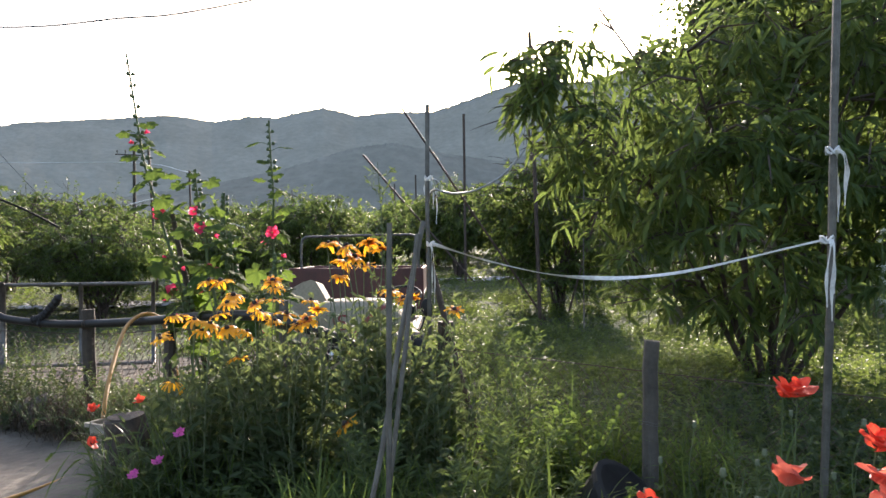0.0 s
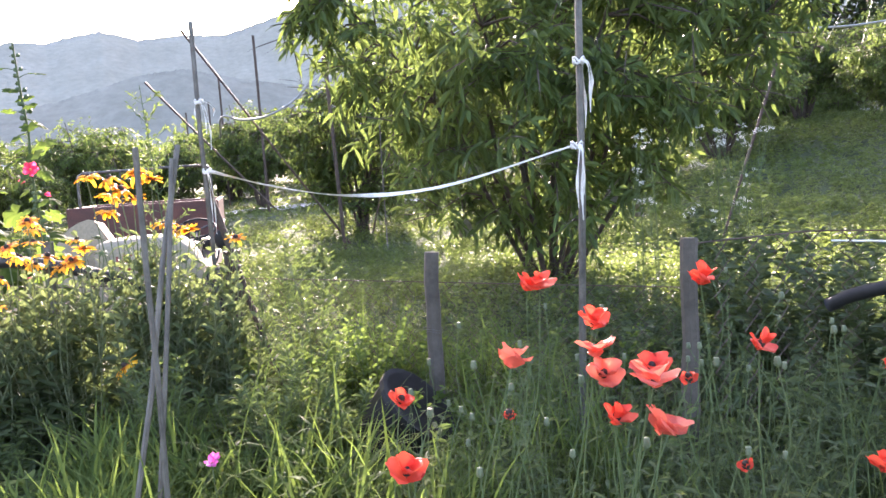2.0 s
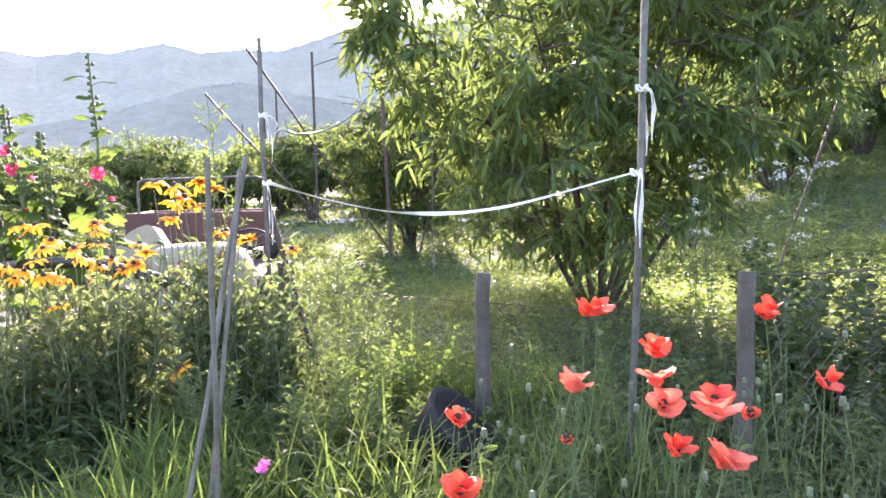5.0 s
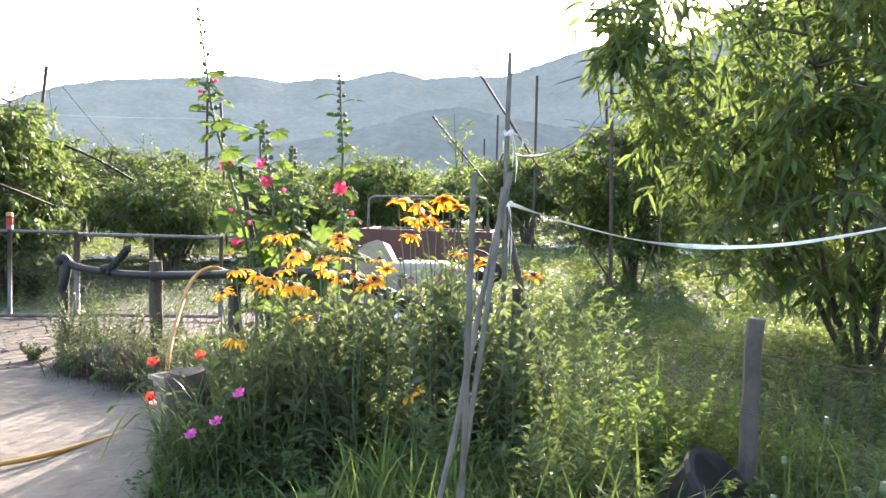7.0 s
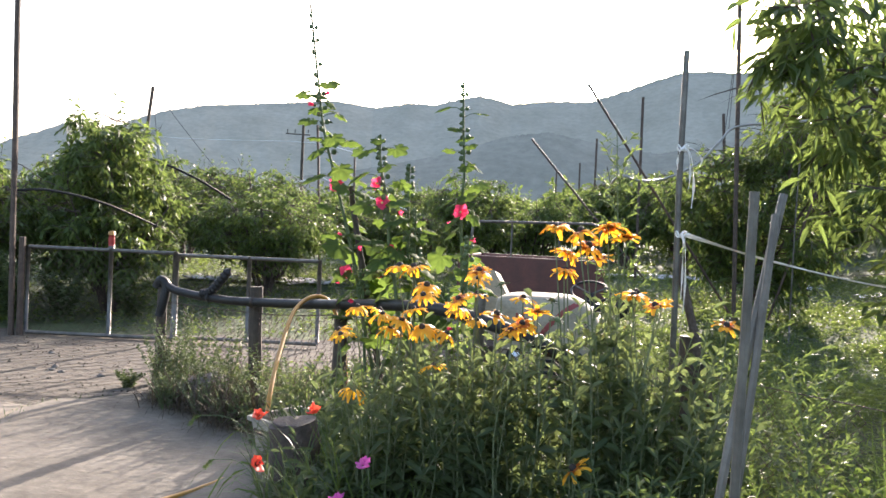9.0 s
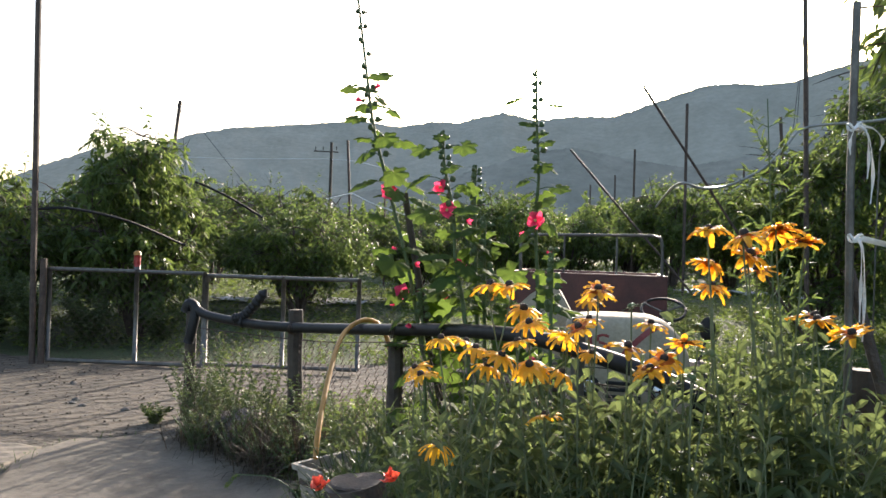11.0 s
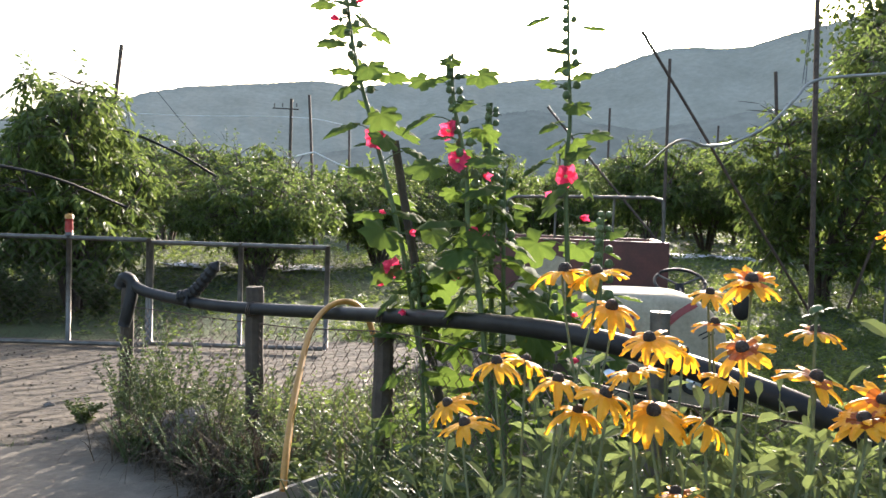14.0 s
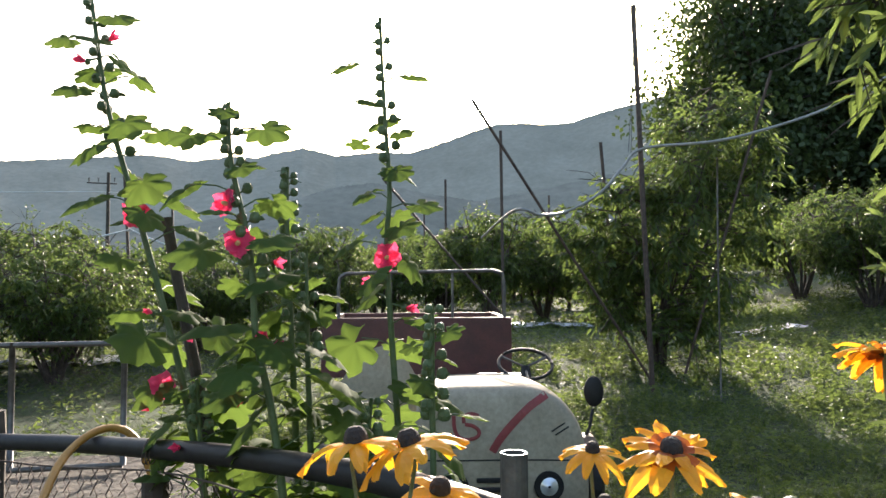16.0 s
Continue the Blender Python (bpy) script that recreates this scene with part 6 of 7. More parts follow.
def grass_stuff(name, label, x, y, h, per, rng, width=0.007, material=None, lean=0.45, spread=0.04):
    b = Bag()
    k = len(x) * per
    B = np.stack([np.repeat(x, per), np.repeat(y, per), np.zeros(k)], 1)
    B[:, :2] += rng.normal(size=(k, 2)) * spread
    B[:, 2] = ground_z(B[:, 0], B[:, 1]) - 0.01
    L = np.repeat(np.broadcast_to(h, x.shape) * rng.uniform(0.65, 1.2, len(x)), per) * rng.uniform(0.45, 1.2, k)
    rise = math.pi / 2 - np.clip(np.abs(rng.normal(size=k)) * lean, 0, 1.3)
    b.blades(B, rng.uniform(0, 6.283, k), L, width * rng.uniform(0.7, 1.4, k), rise, rng.uniform(0.15, 1.0, k) * 2.9)
    return tagged(b.ob(name, material or M_GRASS, smooth=True), label, "grass", kind="stuff")


def weed_stuff(name, label, x, y, h, leaves_per, rng, length=0.07, width=0.022, material=None, lean=0.10, low=0.1, flat=None, fold=0.0):
    """Upright leafy weeds: a thin stalk each, with leaves all the way up."""
    b = Bag()
    n = len(x)
    H = np.broadcast_to(h, x.shape) * rng.uniform(0.55, 1.1, n)
    z0 = ground_z(x, y) - 0.02
    foot = np.stack([x, y, z0], 1)
    tipo = np.stack([rng.normal(size=n) * lean * H, rng.normal(size=n) * lean * H, H], 1)
    b.leaves(foot, tipo, H, 0.006, 0.0, 1)
    k = n * leaves_per
    u = rng.uniform(low, 1.0, k)
    B = np.repeat(foot, leaves_per, 0) + np.repeat(tipo, leaves_per, 0) * u[:, None]
    W = rng.normal(size=(k, 3))
    W[:, 2] = W[:, 2] * 0.35 + 0.4
    b.leaves(B, W, length * (1.25 - 0.6 * u) * rng.uniform(0.6, 1.2, k), width * (1.2 - 0.5 * u) * rng.uniform(0.7, 1.2, k), 0.35, 0, flat, fold)
    return tagged(b.ob(name, [material or M_WEED, M_STEM]), label, "weeds", kind="stuff")


GR = np.random.default_rng(91)
RNG = np.random.default_rng(92)
# orchard turf: short near, coarser far off
x, y = scatter(9000, -4, 7, 4.7, 12, GR)
weed_stuff("turf", "low clover and leafy weeds over the orchard floor", x, y, 0.20, 8, GR, 0.085, 0.013, M_TURF, 0.35)
x, y = scatter(9000, -14, 16, 10, 24, GR)
weed_stuff("turf", "low leafy turf between the orchard rows", x, y, 0.22, 7, GR, 0.11, 0.024, M_TURF, 0.35)
x, y = scatter(7000, -30, 34, 20, 60, GR)
weed_stuff("turf", "distant low turf under the orchard", x, y, 0.2, 4, GR, 0.16, 0.09, M_TURF, 0.4)
x, y = scatter(2600, -4, 9, 4.7, 14, GR)
grass_stuff("turf_grass", "tufts of grass on the orchard floor", x, y, 0.2, 7, GR, 0.008)
x, y = scatter(5200, 3, 10, 3, 12, GR)
weed_stuff("turf", "sunlit low turf beside the netting", x, y, 0.18, 8, GR, 0.09, 0.020, M_TURF, 0.4)
x, y, v = patchy(*scatter(9000, 5, 20, 7, 22, GR), 0.7, -0.35, 21.0)
weed_stuff("turf", "lush sunlit grass and weeds on the rising orchard floor", x, y, 0.22 + 0.2 * v, 8, GR, 0.13, 0.032, M_TURF, 0.4)
# uneven taller weeds standing out of the turf
x, y, v = patchy(*scatter(5200, -3.5, 9, 4.8, 16, GR), 0.9, 0.0, 4.0)
weed_stuff("turf_weeds", "taller leafy weeds in patches of the turf", x, y, 0.16 + 0.40 * v, 10, GR, 0.085, 0.030, M_TURF, 0.3, 0.1, None, 0.3)
# flower bed: tall weeds and grass in the foreground
x, y, v = patchy(*scatter(900, -0.5, 2.6, 1.9, 4.6, GR, lambda a, c: c > 2.15 + 0.1 * a), 1.9, -0.12, 1.0)
weed_stuff("bed_weeds", "tangled leafy weeds in the flower bed", x, y, 0.22 + 0.40 * np.clip(v, -0.2, 0.6), 11, GR, 0.115, 0.026, M_WEED, 0.25, 0.1, None, 0.35)
x, y, v = patchy(*scatter(420, -0.1, 2.4, 3.2, 4.5, GR), 2.3, 0.12, 8.0)
weed_stuff("bed_weeds", "bright round-leaved weeds in the flower bed", x, y, 0.30 + 0.45 * v, 20, GR, 0.045, 0.030, M_GRASS, 0.2, 0.2, None, 0.35)
x, y, v = patchy(*scatter(620, -0.6, 1.6, 1.9, 4.4, GR), 2.0, -0.05, 2.0)
grass_stuff("bed_grass", "long arching grass blades in the flower bed", x, y, 0.42 + 0.3 * v, 11, GR, 0.011)
x, y, v = patchy(*scatter(420, 0.35, 2.5, 1.2, 3.0, GR), 2.6, -0.15, 3.0)
grass_stuff("poppy_foliage", "thin stems and blades between the poppies", x, y, 0.46 + 0.3 * v, 9, GR, 0.0042, M_WEED, 0.3)
x, y, v = patchy(*scatter(560, 0.35, 2.5, 1.2, 3.2, GR), 2.2, -0.1, 5.0)
weed_stuff("poppy_leaves", "jagged grey-green poppy leaves", x, y, 0.38 + 0.35 * v, 15, GR, 0.085, 0.016, M_RUDLEAF, 0.22, 0.1, None, 0.4)
x, y, v = patchy(*scatter(300, 0.35, 2.5, 1.25, 3.2, GR), 3.1, 0.0, 15.0)
weed_stuff("poppy_stalks", "thin branching hairy poppy stalks", x, y, 0.62 + 0.3 * v, 9, GR, 0.05, 0.006, M_RUDLEAF, 0.15, 0.2)
x, y, v = patchy(*scatter(620, -1.9, 0.2, 3.2, 4.9, GR, lambda a, c: c > 3.3 - 0.2 * a), 2.0, -0.15, 6.0)
weed_stuff("bed_weeds", "dense green weeds under the coneflowers", x, y, 0.36 + 0.3 * v, 14, GR, 0.13, 0.026, M_RUDLEAF, 0.16, 0.1, None, 0.4)
x, y, v = patchy(*scatter(520, -1.5, 0.0, 2.6, 3.9, GR), 2.4, -0.05, 7.0)
weed_stuff("bed_weeds", "low weeds at the bed's edge", x, y, 0.24 + 0.25 * v, 14, GR, 0.075, 0.024, M_WEED, 0.2, 0.1, None, 0.35)
x, y, v = patchy(*scatter(340, -2.2, -0.2, 2.8, 5.2, GR), 1.8, -0.1, 9.0)
grass_stuff("bed_grass", "long grass at the bed's edge", x, y, 0.45 + 0.2 * v, 12, GR, 0.010)
x, y = scatter(60, -2.02, -1.45, 3.55, 4.2, GR)
grass_stuff("bed_grass", "long blue-green grass blades in front of the stump", x, y, 0.58, 12, GR, 0.011, M_BEDWEED, 0.45)
x, y = scatter(230, -2.2, -1.1, 4.2, 5.5, GR)
grass_stuff("bed_grass", "long dark grass blades between fence and flowers", x, y, 0.50, 11, GR, 0.015, M_BEDWEED, 0.35)
x, y, v = patchy(*scatter(420, -2.7, -0.9, 4.6, 5.8, GR), 2.0, -0.15, 11.0)
weed_stuff("bed_weeds", "thick dark weeds by the hollyhocks", x, y, 0.40 + 0.3 * v, 16, GR, 0.12, 0.026, M_BEDWEED, 0.15, 0.1, None, 0.35)
x, y, v = patchy(*scatter(620, -5.0, -2.3, 5.8, 7.9, GR, lambda a, c: np.abs(c - (7.0 + (a + 4.42) * -0.45)) < 0.62), 2.0, -0.1, 12.0)
weed_stuff("fence_weeds", "bushy weeds along the foot of the netting", x, y, np.where(x < -3.2, 0.34, 0.22) + 0.3 * v, 18, GR, 0.065, 0.020, M_BEDWEED, 0.25, 0.1, None, 0.35)
x, y = scatter(190, -4.9, -2.2, 5.9, 7.9, GR)
grass_stuff("fence_grass", "grass tufts along the foot of the netting", x, y, 0.30, 10, GR, 0.007, M_BEDWEED)
x, y = scatter(150, -4.6, -2.4, 5.9, 7.6, GR, lambda a, c: np.abs(c - (6.9 + (a + 4.42) * -0.45)) < 0.3)
grass_stuff("dry_stalks", "thin brown dry stalks caught in the netting", x, y, 0.6, 4, GR, 0.004, M_DRY, 0.3)
x, y = scatter(45, -2.25, -1.85, 4.7, 5.2, GR)
grass_stuff("bed_grass", "tall dark grass beside the planter box", x, y, 0.48, 12, GR, 0.012, M_BEDWEED, 0.4)
x, y, v = patchy(*scatter(260, 0.2, 3.2, 4.4, 5.4, GR), 2.0, -0.1, 13.0)
weed_stuff("net_weeds", "leafy weeds against the netting", x, y, 0.40 + 0.35 * v, 16, GR, 0.065, 0.024, M_WEED, 0.15, 0.1, None, 0.35)
x, y, v = patchy(*scatter(820, 1.9, 4.2, 1.3, 4.6, GR), 1.7, -0.15, 14.0)
weed_stuff("side_weeds", "tall dark weeds along the side netting", x, y, 0.46 + 0.35 * v, 17, GR, 0.09, 0.032, M_BEDWEED, 0.15, 0.1, None, 0.35)


def pad_edge(y):
    return np.interp(y, [-2, 1.0, 3.0, 4.0, 4.9, 5.7, 6.25, 6.6], [-0.95, -1.2, -1.55, -1.85, -2.2, -2.75, -3.4, -4.2])


def strip(n, wide, y0, y1, rng):
    y = rng.uniform(y0, y1, n)
    return pad_edge(y) + 0.03 + wide * rng.random(n) ** 1.5, y


x, y = strip(520, 0.9, 0.9, 5.6, GR)
weed_stuff("edge_weeds", "low weeds along the edge of the concrete", x, y, 0.17, 12, GR, 0.06, 0.016, M_BEDWEED, 0.5)
x, y = strip(260, 0.5, 0.9, 5.8, GR)
grass_stuff("edge_grass", "grass blades leaning over the concrete edge", x, y, 0.24, 9, GR, 0.006, M_GRASS, 0.8)


# loose stones on the track
b = Bag()
n = 1500
for i in range(n):
    x, y, r = GR.uniform(-8.2, -4.2), GR.uniform(6.2, 9.4), 0.004 + 0.012 * GR.random() ** 4
    z = gz(x, y) + 0.014
    q = GR.uniform(0.7, 1.3, 6) * r
    b.add([(x + q[0], y, z + r * 0.3), (x, y + q[1], z + r * 0.3), (x - q[2], y, z + r * 0.3), (x, y - q[3], z + r * 0.3), (x, y, z + q[4] * 0.9), (x, y, z - r * 0.3)],
          [(0, 1, 4), (1, 2, 4), (2, 3, 4), (3, 0, 4), (1, 0, 5), (2, 1, 5), (3, 2, 5), (0, 3, 5)])
tagged(b.ob("gravel", M_GRAVEL), "loose grey gravel scattered on the farm track", "gravel", kind="stuff")
y = GR.uniform(4.4, 6.6, 46)
x = np.interp(y, [4.4, 4.8, 5.5, 6.2, 6.6], [-4.22, -4.26, -4.63, -4.78, -4.25]) + GR.normal(size=46) * 0.03
grass_stuff("seam_grass", "small grass tufts in the seam beside the concrete", x, y, 0.10, 7, GR, 0.005, M_BEDWEED, 0.7)


def bush(name, x, y, h, r, n, leaf, rng, label, material, cat="shrub", stalks=7, width=0.3, upness=0.8, group=""):
    t = thing(name, (x, y, gz(x, y)), label, cat, group)
    b, w = Bag(), Bag()
    runs = []
    for s in range(stalks):
        az = 2 * math.pi * s / stalks + rng.uniform(-0.3, 0.3)
        e = np.array([math.cos(az) * r * rng.uniform(0.3, 1), math.sin(az) * r * rng.uniform(0.3, 1), h * rng.uniform(0.7, 1.05)])
        P = smooth_path([(0, 0, -0.03), e * np.array([0.4, 0.4, 0.5]), e], 10)
        w.tube(P, list(np.linspace(0.005, 0.002, 10)), 4)
        runs.append(np.array(P))
    each = max(6, n // (stalks * 2))
    for P in runs:
        u = np.linspace(0.22, 1.0, each)
        B = np.stack([np.interp(u * 9, np.arange(10), P[:, a]) for a in range(3)], 1)
        for turn in (0.0, 3.1):
            az = np.arange(each) * 2.4 + turn + rng.uniform(0, 6.3)
            W = np.stack([np.cos(az), np.sin(az), upness * (0.35 + 0.9 * u) + rng.normal(size=each) * 0.15], 1)
            b.leaves(B, W, leaf * (1.15 - 0.45 * u) * rng.uniform(0.7, 1.2, each), leaf * width * rng.uniform(0.7, 1.2, each), 0.35, 0, 0.5, 0.35)
    tagged(w.ob("stalkwork", M_STEM, t), kind="stuff")
    tagged(b.ob("foliage", material, t), kind="stuff")
    return t


BR = np.random.default_rng(17)
RNG = np.random.default_rng(18)
# feathery plants by the tape pole
def herb(x, y, h, r, rng):
    """One stiff stalk with rising side sprays of narrow leaves."""
    t = thing("feathery_herb", (x, y, gz(x, y)), "tall feathery green herb with rising side sprays", "herb", "feathery herbs")
    P = np.array(smooth_path([(0, 0, -0.03), (rng.normal() * 0.03, rng.normal() * 0.03, h * 0.5), (rng.normal() * 0.05, rng.normal() * 0.05, h)], 20))
    b = Bag()
    b.tube(P, list(np.linspace(0.006, 0.002, 20)), 5)
    b.ob("stalk", M_STEM, t)
    n = int(18 * h + 10)
    for k in range(n):
        u = 0.22 + 0.76 * k / (n - 1)
        p = P[int(u * 19)]
        az = k * 2.4 + rng.uniform(-0.3, 0.3)
        ln = r * (1.25 - 0.95 * u) * rng.uniform(0.7, 1.3) + 0.03
        d = np.array([math.cos(az), math.sin(az), rng.uniform(0.5, 1.1)])
        e = p + d * ln
        s = Bag()
        s.tube([p, (p + e) / 2 + np.array([0, 0, -0.01]), e], [0.002, 0.0016, 0.001], 3, 1, cap=False)
        m = 15
        w = rng.uniform(0.15, 1.0, m)
        s.leaves(p + (e - p) * w[:, None], d + rng.normal(size=(m, 3)) * 0.75, 0.048 * rng.uniform(0.6, 1.2, m), 0.008, 0.2)
        tagged(s.ob("spray", [M_WEED, M_STEM], t), kind="stuff")


for x, y, h, r in ((0.12, 4.2, 1.08, 0.24), (0.34, 4.0, 0.98, 0.26), (-0.32, 4.4, 1.9, 0.2), (0.52, 4.35, 0.85, 0.22), (0.3, 4.45, 1.0, 0.2)):
    herb(x, y, h, r, BR)
for x, y, h, r in ((0.32, 3.42, 0.60, 0.22), (0.12, 3.25, 0.5, 0.2), (0.45, 3.2, 0.42, 0.2), (-0.3, 3.4, 0.6, 0.22), (1.4, 3.3, 0.5, 0.25)):
    bush("leafy_shrub", x, y, h, r, 560, 0.095, BR, "pale narrow-leaved herb with whorled leaves in the bed", M_WEED, "shrub", 10, 0.13, 0.8, "bushes in the bed")
for x, y, h, r in ((0.68, 3.72, 0.62, 0.28), (0.55, 3.95, 0.5, 0.28), (0.9, 3.9, 0.5, 0.28), (1.25, 3.6, 0.45, 0.25), (0.75, 3.3, 0.38, 0.2)):
    bush("leafy_shrub", x, y, h, r, 480, 0.055, BR, "sunlit bush with small bright round leaves in the bed", M_GRASS, "shrub", 12, 0.55, 0.5, "bushes in the bed")
x, y = scatter(90, 0.9, 1.7, 3.0, 3.8, GR)
grass_stuff("dry_stalks", "brown withered stalks beside the stake", x, y, 0.38, 6, GR, 0.004, M_DRY, 0.5)
for x, y, h, r in ((3.2, 4.5, 0.95, 0.4), (2.95, 3.9, 0.9, 0.35), (3.4, 3.6, 0.95, 0.4), (2.75, 3.3, 0.85, 0.35), (3.1, 3.0, 0.8, 0.35)):
    bush("leafy_shrub", x, y, h, r, 520, 0.11, BR, "tall broad-leaved weed behind the poppies", M_BEDWEED, "shrub", 10, 0.34, 0.6, "tall weeds by the netting")
for x, y, h, r in ((-4.0, 6.85, 0.5, 0.28), (-3.6, 6.7, 0.52, 0.28), (-4.25, 7.0, 0.5, 0.28), (-4.55, 7.0, 0.16, 0.17), (-3.75, 6.45, 0.35, 0.3), (-3.3, 6.45, 0.4, 0.3), (-2.95, 6.2, 0.35, 0.3), (-2.65, 6.05, 0.4, 0.28)):
    bush("fence_bush", x, y, h, r, 560, 0.045, BR, "dense small-leaved bush at the fence foot", M_BEDWEED, "shrub", 11, 0.35, 0.6, "bushes along the fence")
for x, y, h, r in ((-3.85, 6.98, 0.74, 0.3), (-3.5, 6.85, 0.72, 0.3), (-4.15, 7.12, 0.72, 0.28), (-3.05, 6.66, 0.62, 0.3), (-2.7, 6.4, 0.5, 0.28)):
    bush("fence_bush", x, y, h, r, 400, 0.05, BR, "leafy weeds climbing the wire netting", M_BEDWEED, "shrub", 11, 0.36, 0.7, "bushes along the fence")
x, y = scatter(420, -4.0, -2.7, 5.9, 6.6, GR, lambda a, c: np.abs(c - (6.45 - (a + 4.0) * 0.35)) < 0.22)
grass_stuff("dry_brush", "heap of dry brown pulled weeds beside the concrete", x, y, 0.40, 26, GR, 0.007, M_DRY, 0.9, 0.07)
for x, y, h, r in ((-3.75, 6.3, 0.34, 0.26), (-3.4, 6.2, 0.36, 0.28), (-3.1, 6.05, 0.32, 0.26), (-2.8, 5.9, 0.3, 0.24)):
    bush("fence_bush", x, y, h, r, 700, 0.03, BR, "fine feathery grey-green weeds over the dry heap", M_BEDWEED, "shrub", 14, 0.22, 0.7, "bushes along the fence")
for x, y, h, r in ((-8.2, 9.75, 1.0, 0.45), (-8.7, 9.6, 1.2, 0.55), (-9.2, 9.3, 1.3, 0.6), (-9.7, 9.0, 1.1, 0.5), (-7.9, 10.4, 0.75, 0.45), (-7.2, 11.0, 0.6, 0.45)):
    bush("gate_bush", x, y, h, r, 1500, 0.10, BR, "dark leafy bush beside the gate post", M_BEDWEED, "shrub", 22, 0.34, 0.5, "bushes beside the gate")
# white umbel flowers behind the side stakes
WR = np.random.default_rng(3)
for i in range(14):
    x, y = WR.uniform(2.6, 3.6), WR.uniform(4.2, 5.0)
    h = WR.uniform(1.1, 1.75) - gz(x, y)
    t = thing("fleabane", (x, y, gz(x, y)), "tall wild plant with clusters of small white flowers", "wildflower", "white wildflowers")
    b, f, l = Bag(), Bag(), Bag()
    b.tube([(0, 0, -0.03), (0.02, 0.0, h * 0.5), (0, 0.02, h * 0.85)], 0.003, 4)
    for k in range(4):
        e = np.array([WR.normal() * 0.07, WR.normal() * 0.07, h * WR.uniform(0.9, 1.02)])
        b.tube([(0, 0.02, h * 0.75), e], 0.0018, 3)
        for q in range(7):
            petals(f, e + WR.normal(size=3) * np.array([0.016, 0.016, 0.008]), tuple(WR.normal(size=3) * 0.6 + np.array([0, -0.3, 1])), 7, 0.002, 0.011, 0.007, 22, 0.0, WR, 0, 0, 1, 3)
    m = 26
    l.leaves(np.stack([np.zeros(m), np.zeros(m), WR.uniform(0.1, 0.8, m) * h], 1), np.stack([WR.normal(size=m), WR.normal(size=m), np.full(m, 0.5)], 1), 0.07, 0.014, 0.3)
    tagged(b.ob("stalkwork", M_STEM, t), kind="stuff")
    tagged(f.ob("floret_head", M_WHITEPETAL, t), kind="stuff")
    tagged(l.ob("foliage", M_WEED, t), kind="stuff")
x, y = scatter(120, -0.15, 0.75, 2.0, 2.95, GR)
grass_stuff("bed_grass", "bright tall grass clump at the front of the bed", x, y, 0.58, 10, GR, 0.013, None, 0.5)
x, y = scatter(150, -0.95, -0.2, 2.2, 3.2, GR)
grass_stuff("bed_grass", "bright grass beside the canes", x, y, 0.5, 12, GR, 0.013)
# large withering broad-leaved plants among the poppies
M_DOCK = foliage("yellowing_broad_leaf", (0.06, 0.075, 0.026), (0.17, 0.15, 0.055), (0.26, 0.27, 0.07), 0.6, 0.4)
DR = np.random.default_rng(61)
for x, y, n, size in ((1.22, 1.62, 12, 0.30), (1.50, 1.55, 12, 0.32), (1.45, 1.95, 10, 0.28), (1.85, 1.75, 10, 0.28)):
    t = thing("dock_plant", (x, y, gz(x, y)), "low plant with large crumpled yellowing leaves", "plant", "broad-leaved plants among poppies")
    for k in range(n):
        az = k * 2.4 + DR.uniform(-0.3, 0.3)
        up = DR.uniform(0.4, 1.5)
        d = Vector((math.cos(az), math.sin(az), up)).normalized()
        side = d.cross(Vector((0, 0, 1))).normalized()
        ups = side.cross(d)
        L, w = size * DR.uniform(0.9, 1.4), size * DR.uniform(0.28, 0.42)
        b = Bag()
        b.tube([(0, 0, 0.0), tuple(d * L * 0.45)], [0.006, 0.004], 4, 1, cap=False)
        V, F = [], []
        for s in range(8):
            u = s / 7
            c = d * L * (0.42 + 0.75 * u) + Vector((0, 0, -0.55 * L * u * u))
            wd = w * math.sin(math.pi * (0.06 + 0.90 * u)) ** 0.7
            for e in (-1, -0.5, 0, 0.5, 1):
                V.append(tuple(c + side * wd * e * 0.5 + ups * (0.22 * wd * abs(e) + 0.02 * math.sin(9 * u + 4 * e + k))))
        F = [(s * 5 + a0, s * 5 + a0 + 1, s * 5 + a0 + 6, s * 5 + a0 + 5) for s in range(7) for a0 in range(4)]
        b.add(V, F)
        b.ob("leaf", [M_DOCK, M_STEM], t, smooth=True)
# broad bright leaves low in the bed
for x, y, z in ((0.18, 2.55, 0.45), (0.05, 2.4, 0.4), (-0.75, 2.95, 0.45), (0.3, 2.9, 0.42)):
    t = thing("seedling", (x, y, gz(x, y)), "young plant with a few broad bright leaves", "plant", "broad-leaved seedlings")
    b = Bag()
    b.tube([(0, 0, -0.02), (0, 0, z - gz(x, y))], 0.004, 5)
    b.ob("stem", M_STEM, t)
    for q in range(6):
        b = Bag()
        az = q * 1.05
        b.leaves([[0, 0, (z - gz(x, y)) * (0.7 + 0.05 * q)]], [[math.cos(az), math.sin(az), 0.45]], 0.11, 0.05, 0.3, 0, 0.8)
        b.ob("leaf", M_GRASS, t)
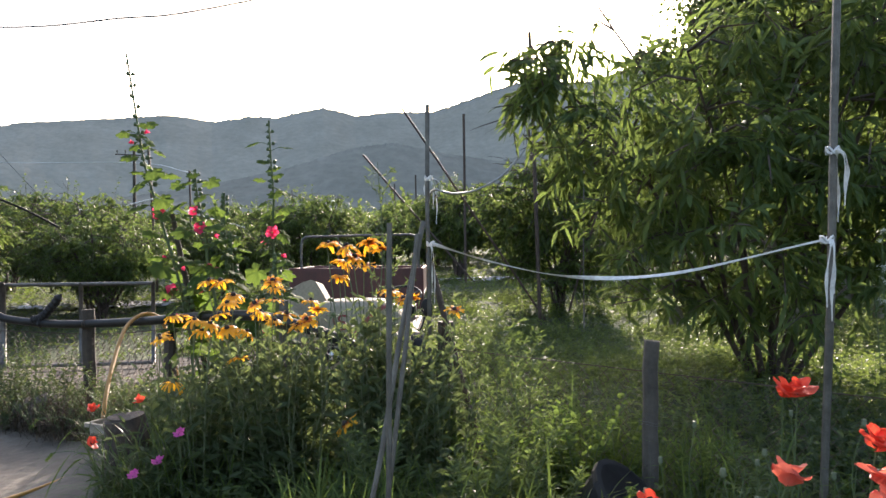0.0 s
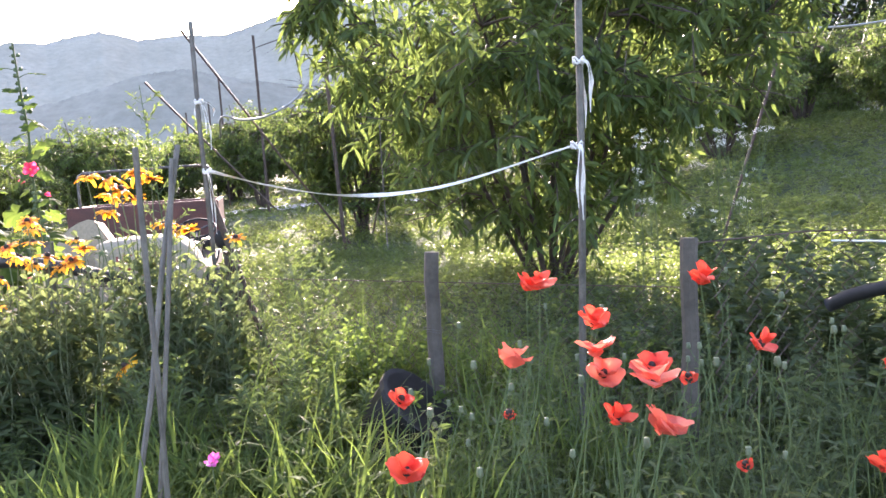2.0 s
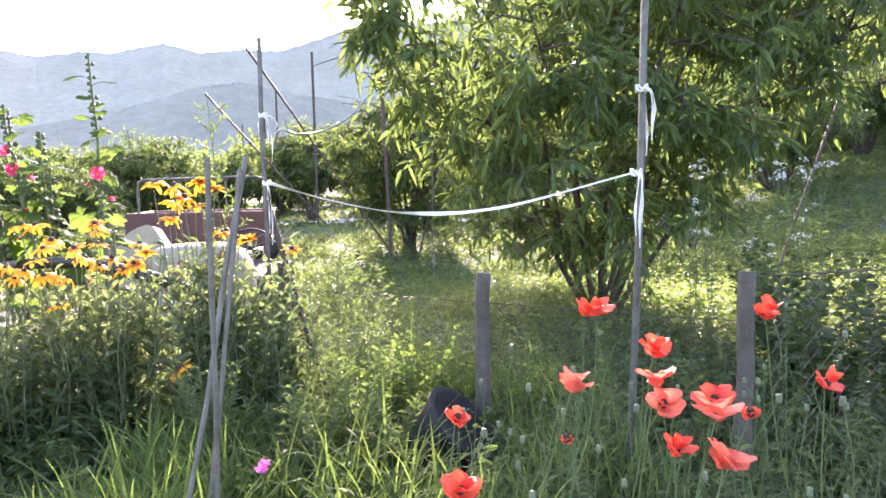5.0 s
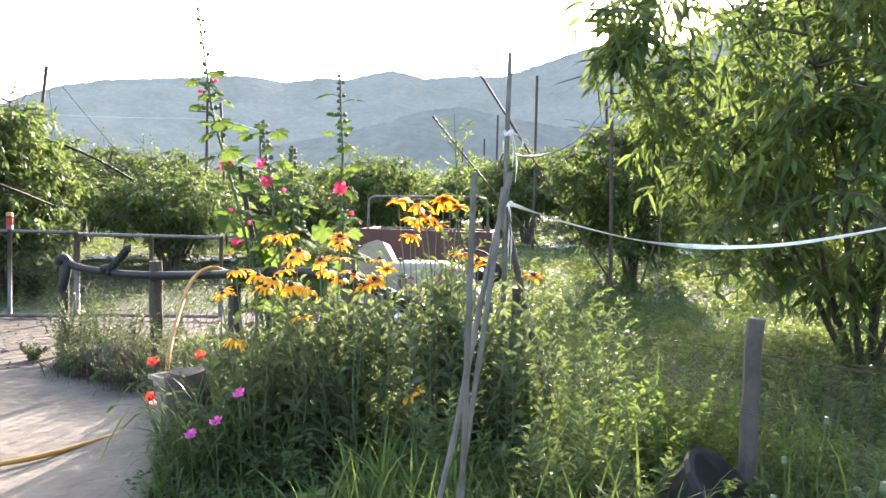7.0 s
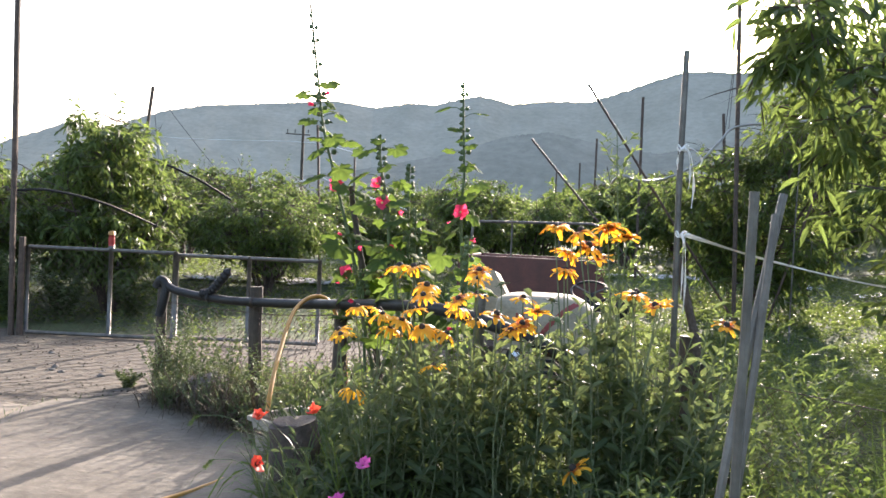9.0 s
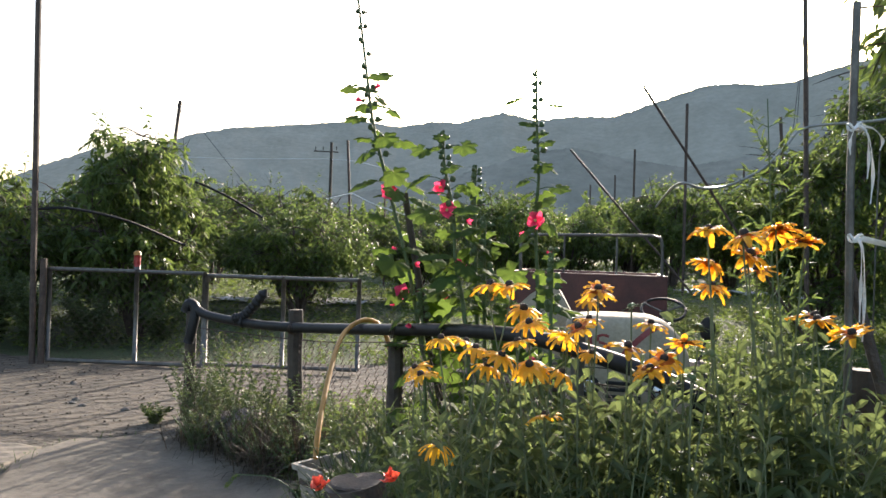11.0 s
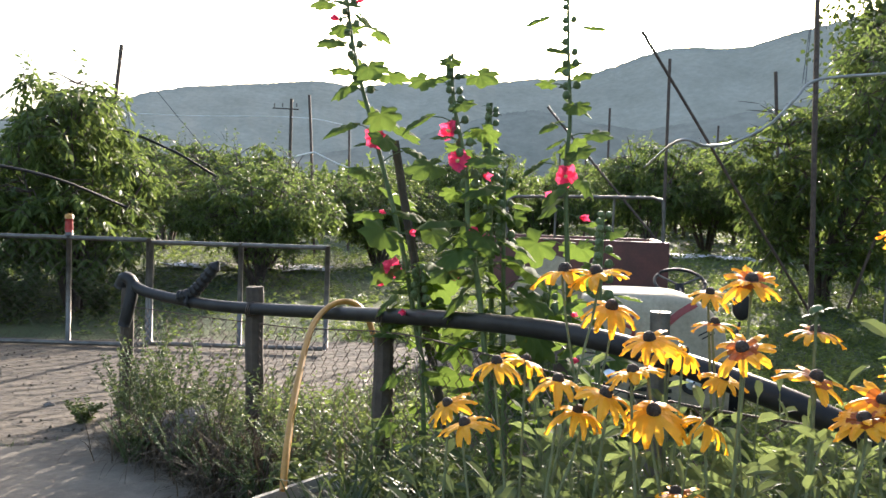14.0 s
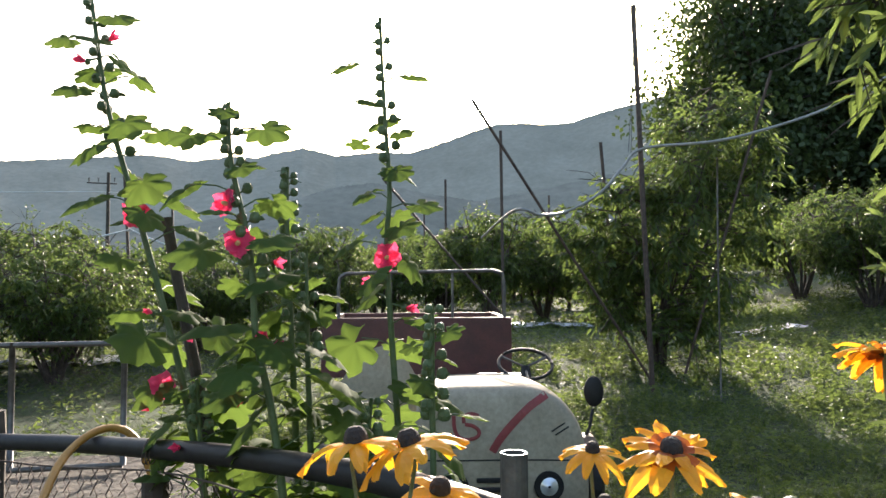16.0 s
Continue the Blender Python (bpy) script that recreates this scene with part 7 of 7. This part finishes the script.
# foxtail grass arching over the pad
for bx, by, ex, ey, ez in ((-1.75, 4.1, -2.35, 4.2, 0.42), (-1.75, 4.0, -2.15, 4.0, 0.3)):
    t = thing("foxtail_grass", (bx, by, gz(bx, by)), "arching foxtail grass with a bristly head", "grass", "foxtail stalks")
    o = np.array([bx, by, gz(bx, by)])
    P = smooth_path([np.zeros(3), np.array([(ex - bx) * 0.45, (ey - by) * 0.45, ez * 1.05]), np.array([(ex - bx) * 0.85, (ey - by) * 0.85, ez * 1.15]), np.array([ex, ey, ez]) - np.array([bx, by, 0])], 24)
    b = Bag()
    b.tube(P, 0.0018, 4)
    b.ob("stalk", M_STEM, t)
    b = Bag()
    m = 160
    u = PR.uniform(17, 23, m)
    B = np.array([np.asarray(P[int(k)]) for k in u])
    b.leaves(B, PR.normal(size=(m, 3)), 0.014, 0.002, 0.2)
    b.ob("bristle_head", M_GRASS, t)
    b = Bag()
    b.leaves([P[4], P[8], P[11]], [[-0.5, -0.3, 0.6], [-0.6, 0.3, -0.2], [-0.3, -0.6, -0.5]], 0.25, 0.012, 0.6)
    b.ob("grass_blade", M_GRASS, t)

M_BAG = petal_mat("weathered_paper_bag", (0.20, 0.19, 0.16), (0.34, 0.33, 0.28), (0.30, 0.28, 0.2), 14, 0.8, 0.35)
# white paper fruit bags in the near peach tree
for x, y, z in ((1.92, 6.25, 0.92), (2.75, 5.9, 0.95), (3.1, 5.8, 1.15), (2.6, 6.0, 1.5), (3.4, 5.9, 1.0)):
    t = thing("fruit_bag", (x, y, z), "small pale paper bag over a peach fruit", "paper bag", "paper fruit bags")
    b = Bag()
    pr = [(0.008, 0.10), (0.018, 0.085), (0.05, 0.05), (0.062, 0.0), (0.066, -0.05), (0.062, -0.062)]
    V, F = [], []
    for r, zz in pr:
        for s in range(10):
            th = 2 * math.pi * s / 10
            V.append((r * math.cos(th) * (1 + 0.1 * math.sin(3 * th + x * 9)), r * 0.55 * math.sin(th), zz + 0.004 * math.sin(5 * th + y)))
    F = [(L * 10 + s, L * 10 + (s + 1) % 10, (L + 1) * 10 + (s + 1) % 10, (L + 1) * 10 + s) for L in range(5) for s in range(10)]
    F.append(tuple(reversed(range(50, 60))))
    b.add(V, F)
    b.ob("paper", M_BAG, t)
    t.rotation_euler = (0, 0, x * 5)
    b = Bag()
    b.tube([(0, 0, 0.09), (0.01, 0.02, 0.14), (0.03, 0.10, 0.26)], 0.003, 4)
    b.ob("twig", M_BARK, t)


# ---- dark wood on the slope beyond ----
def wood_tree(seed):
    global RNG
    RNG = np.random.default_rng(seed)
    w, c = Bag(), Bag()
    w.tube([(0, 0, -0.5), (0.1, 0, 4), (0.0, 0.2, 8)], [0.45, 0.34, 0.22], 8)
    B = []
    for L in range(46):
        z = RNG.uniform(2.0, 15.5)
        az = RNG.uniform(0, 2 * math.pi)
        ln = 5.2 * math.sin(math.pi * min(1, (z + 1.5) / 18)) ** 0.8 * RNG.uniform(0.5, 1.05)
        s = np.array([0, 0, min(z, 8)])
        e = np.array([math.cos(az) * ln, math.sin(az) * ln, z + RNG.uniform(-0.3, 1.2)])
        w.tube([s, (s + e) / 2 + np.array([0, 0, 0.3]), e], [0.12, 0.07, 0.03], 4)
        for u in np.linspace(0.35, 1.0, 6):
            B.append(s * (1 - u) + e * u)
    B = np.array(B)
    n = 15000
    P = B[RNG.integers(0, len(B), n)] + RNG.normal(size=(n, 3)) * np.array([0.75, 0.75, 0.55])
    c.leaves(P, RNG.normal(size=(n, 3)), RNG.uniform(0.25, 0.45, n), RNG.uniform(0.14, 0.24, n), 0.2)
    return w.mesh("trunk", [M_BARK], True), c.mesh("crown", [M_WOODLEAF])


M_WOODLEAF = foliage("wood_leaf", (0.022, 0.040, 0.016), (0.045, 0.070, 0.026), (0.10, 0.15, 0.03), 0.5, 0.3)
W_A, W_B = wood_tree(41), wood_tree(42)
for i, (x, y, s) in enumerate(((28.5, 69, 1.75), (37, 67, 1.85), (44, 65, 1.75), (31, 82, 2.0), (42, 83, 2.0), (53, 72, 1.9), (56, 54, 1.75), (67, 61, 1.9), (69, 45, 1.75), (80, 38, 1.75), (80, 70, 2.1), (58, 93, 2.1), (90, 51, 1.9))):
    tree((W_A, W_B)[i % 2], x, y, i * 70, s, "tall dark broadleaf tree at the wood's edge", "wood on the slope", "tree", "broadleaf_tree")
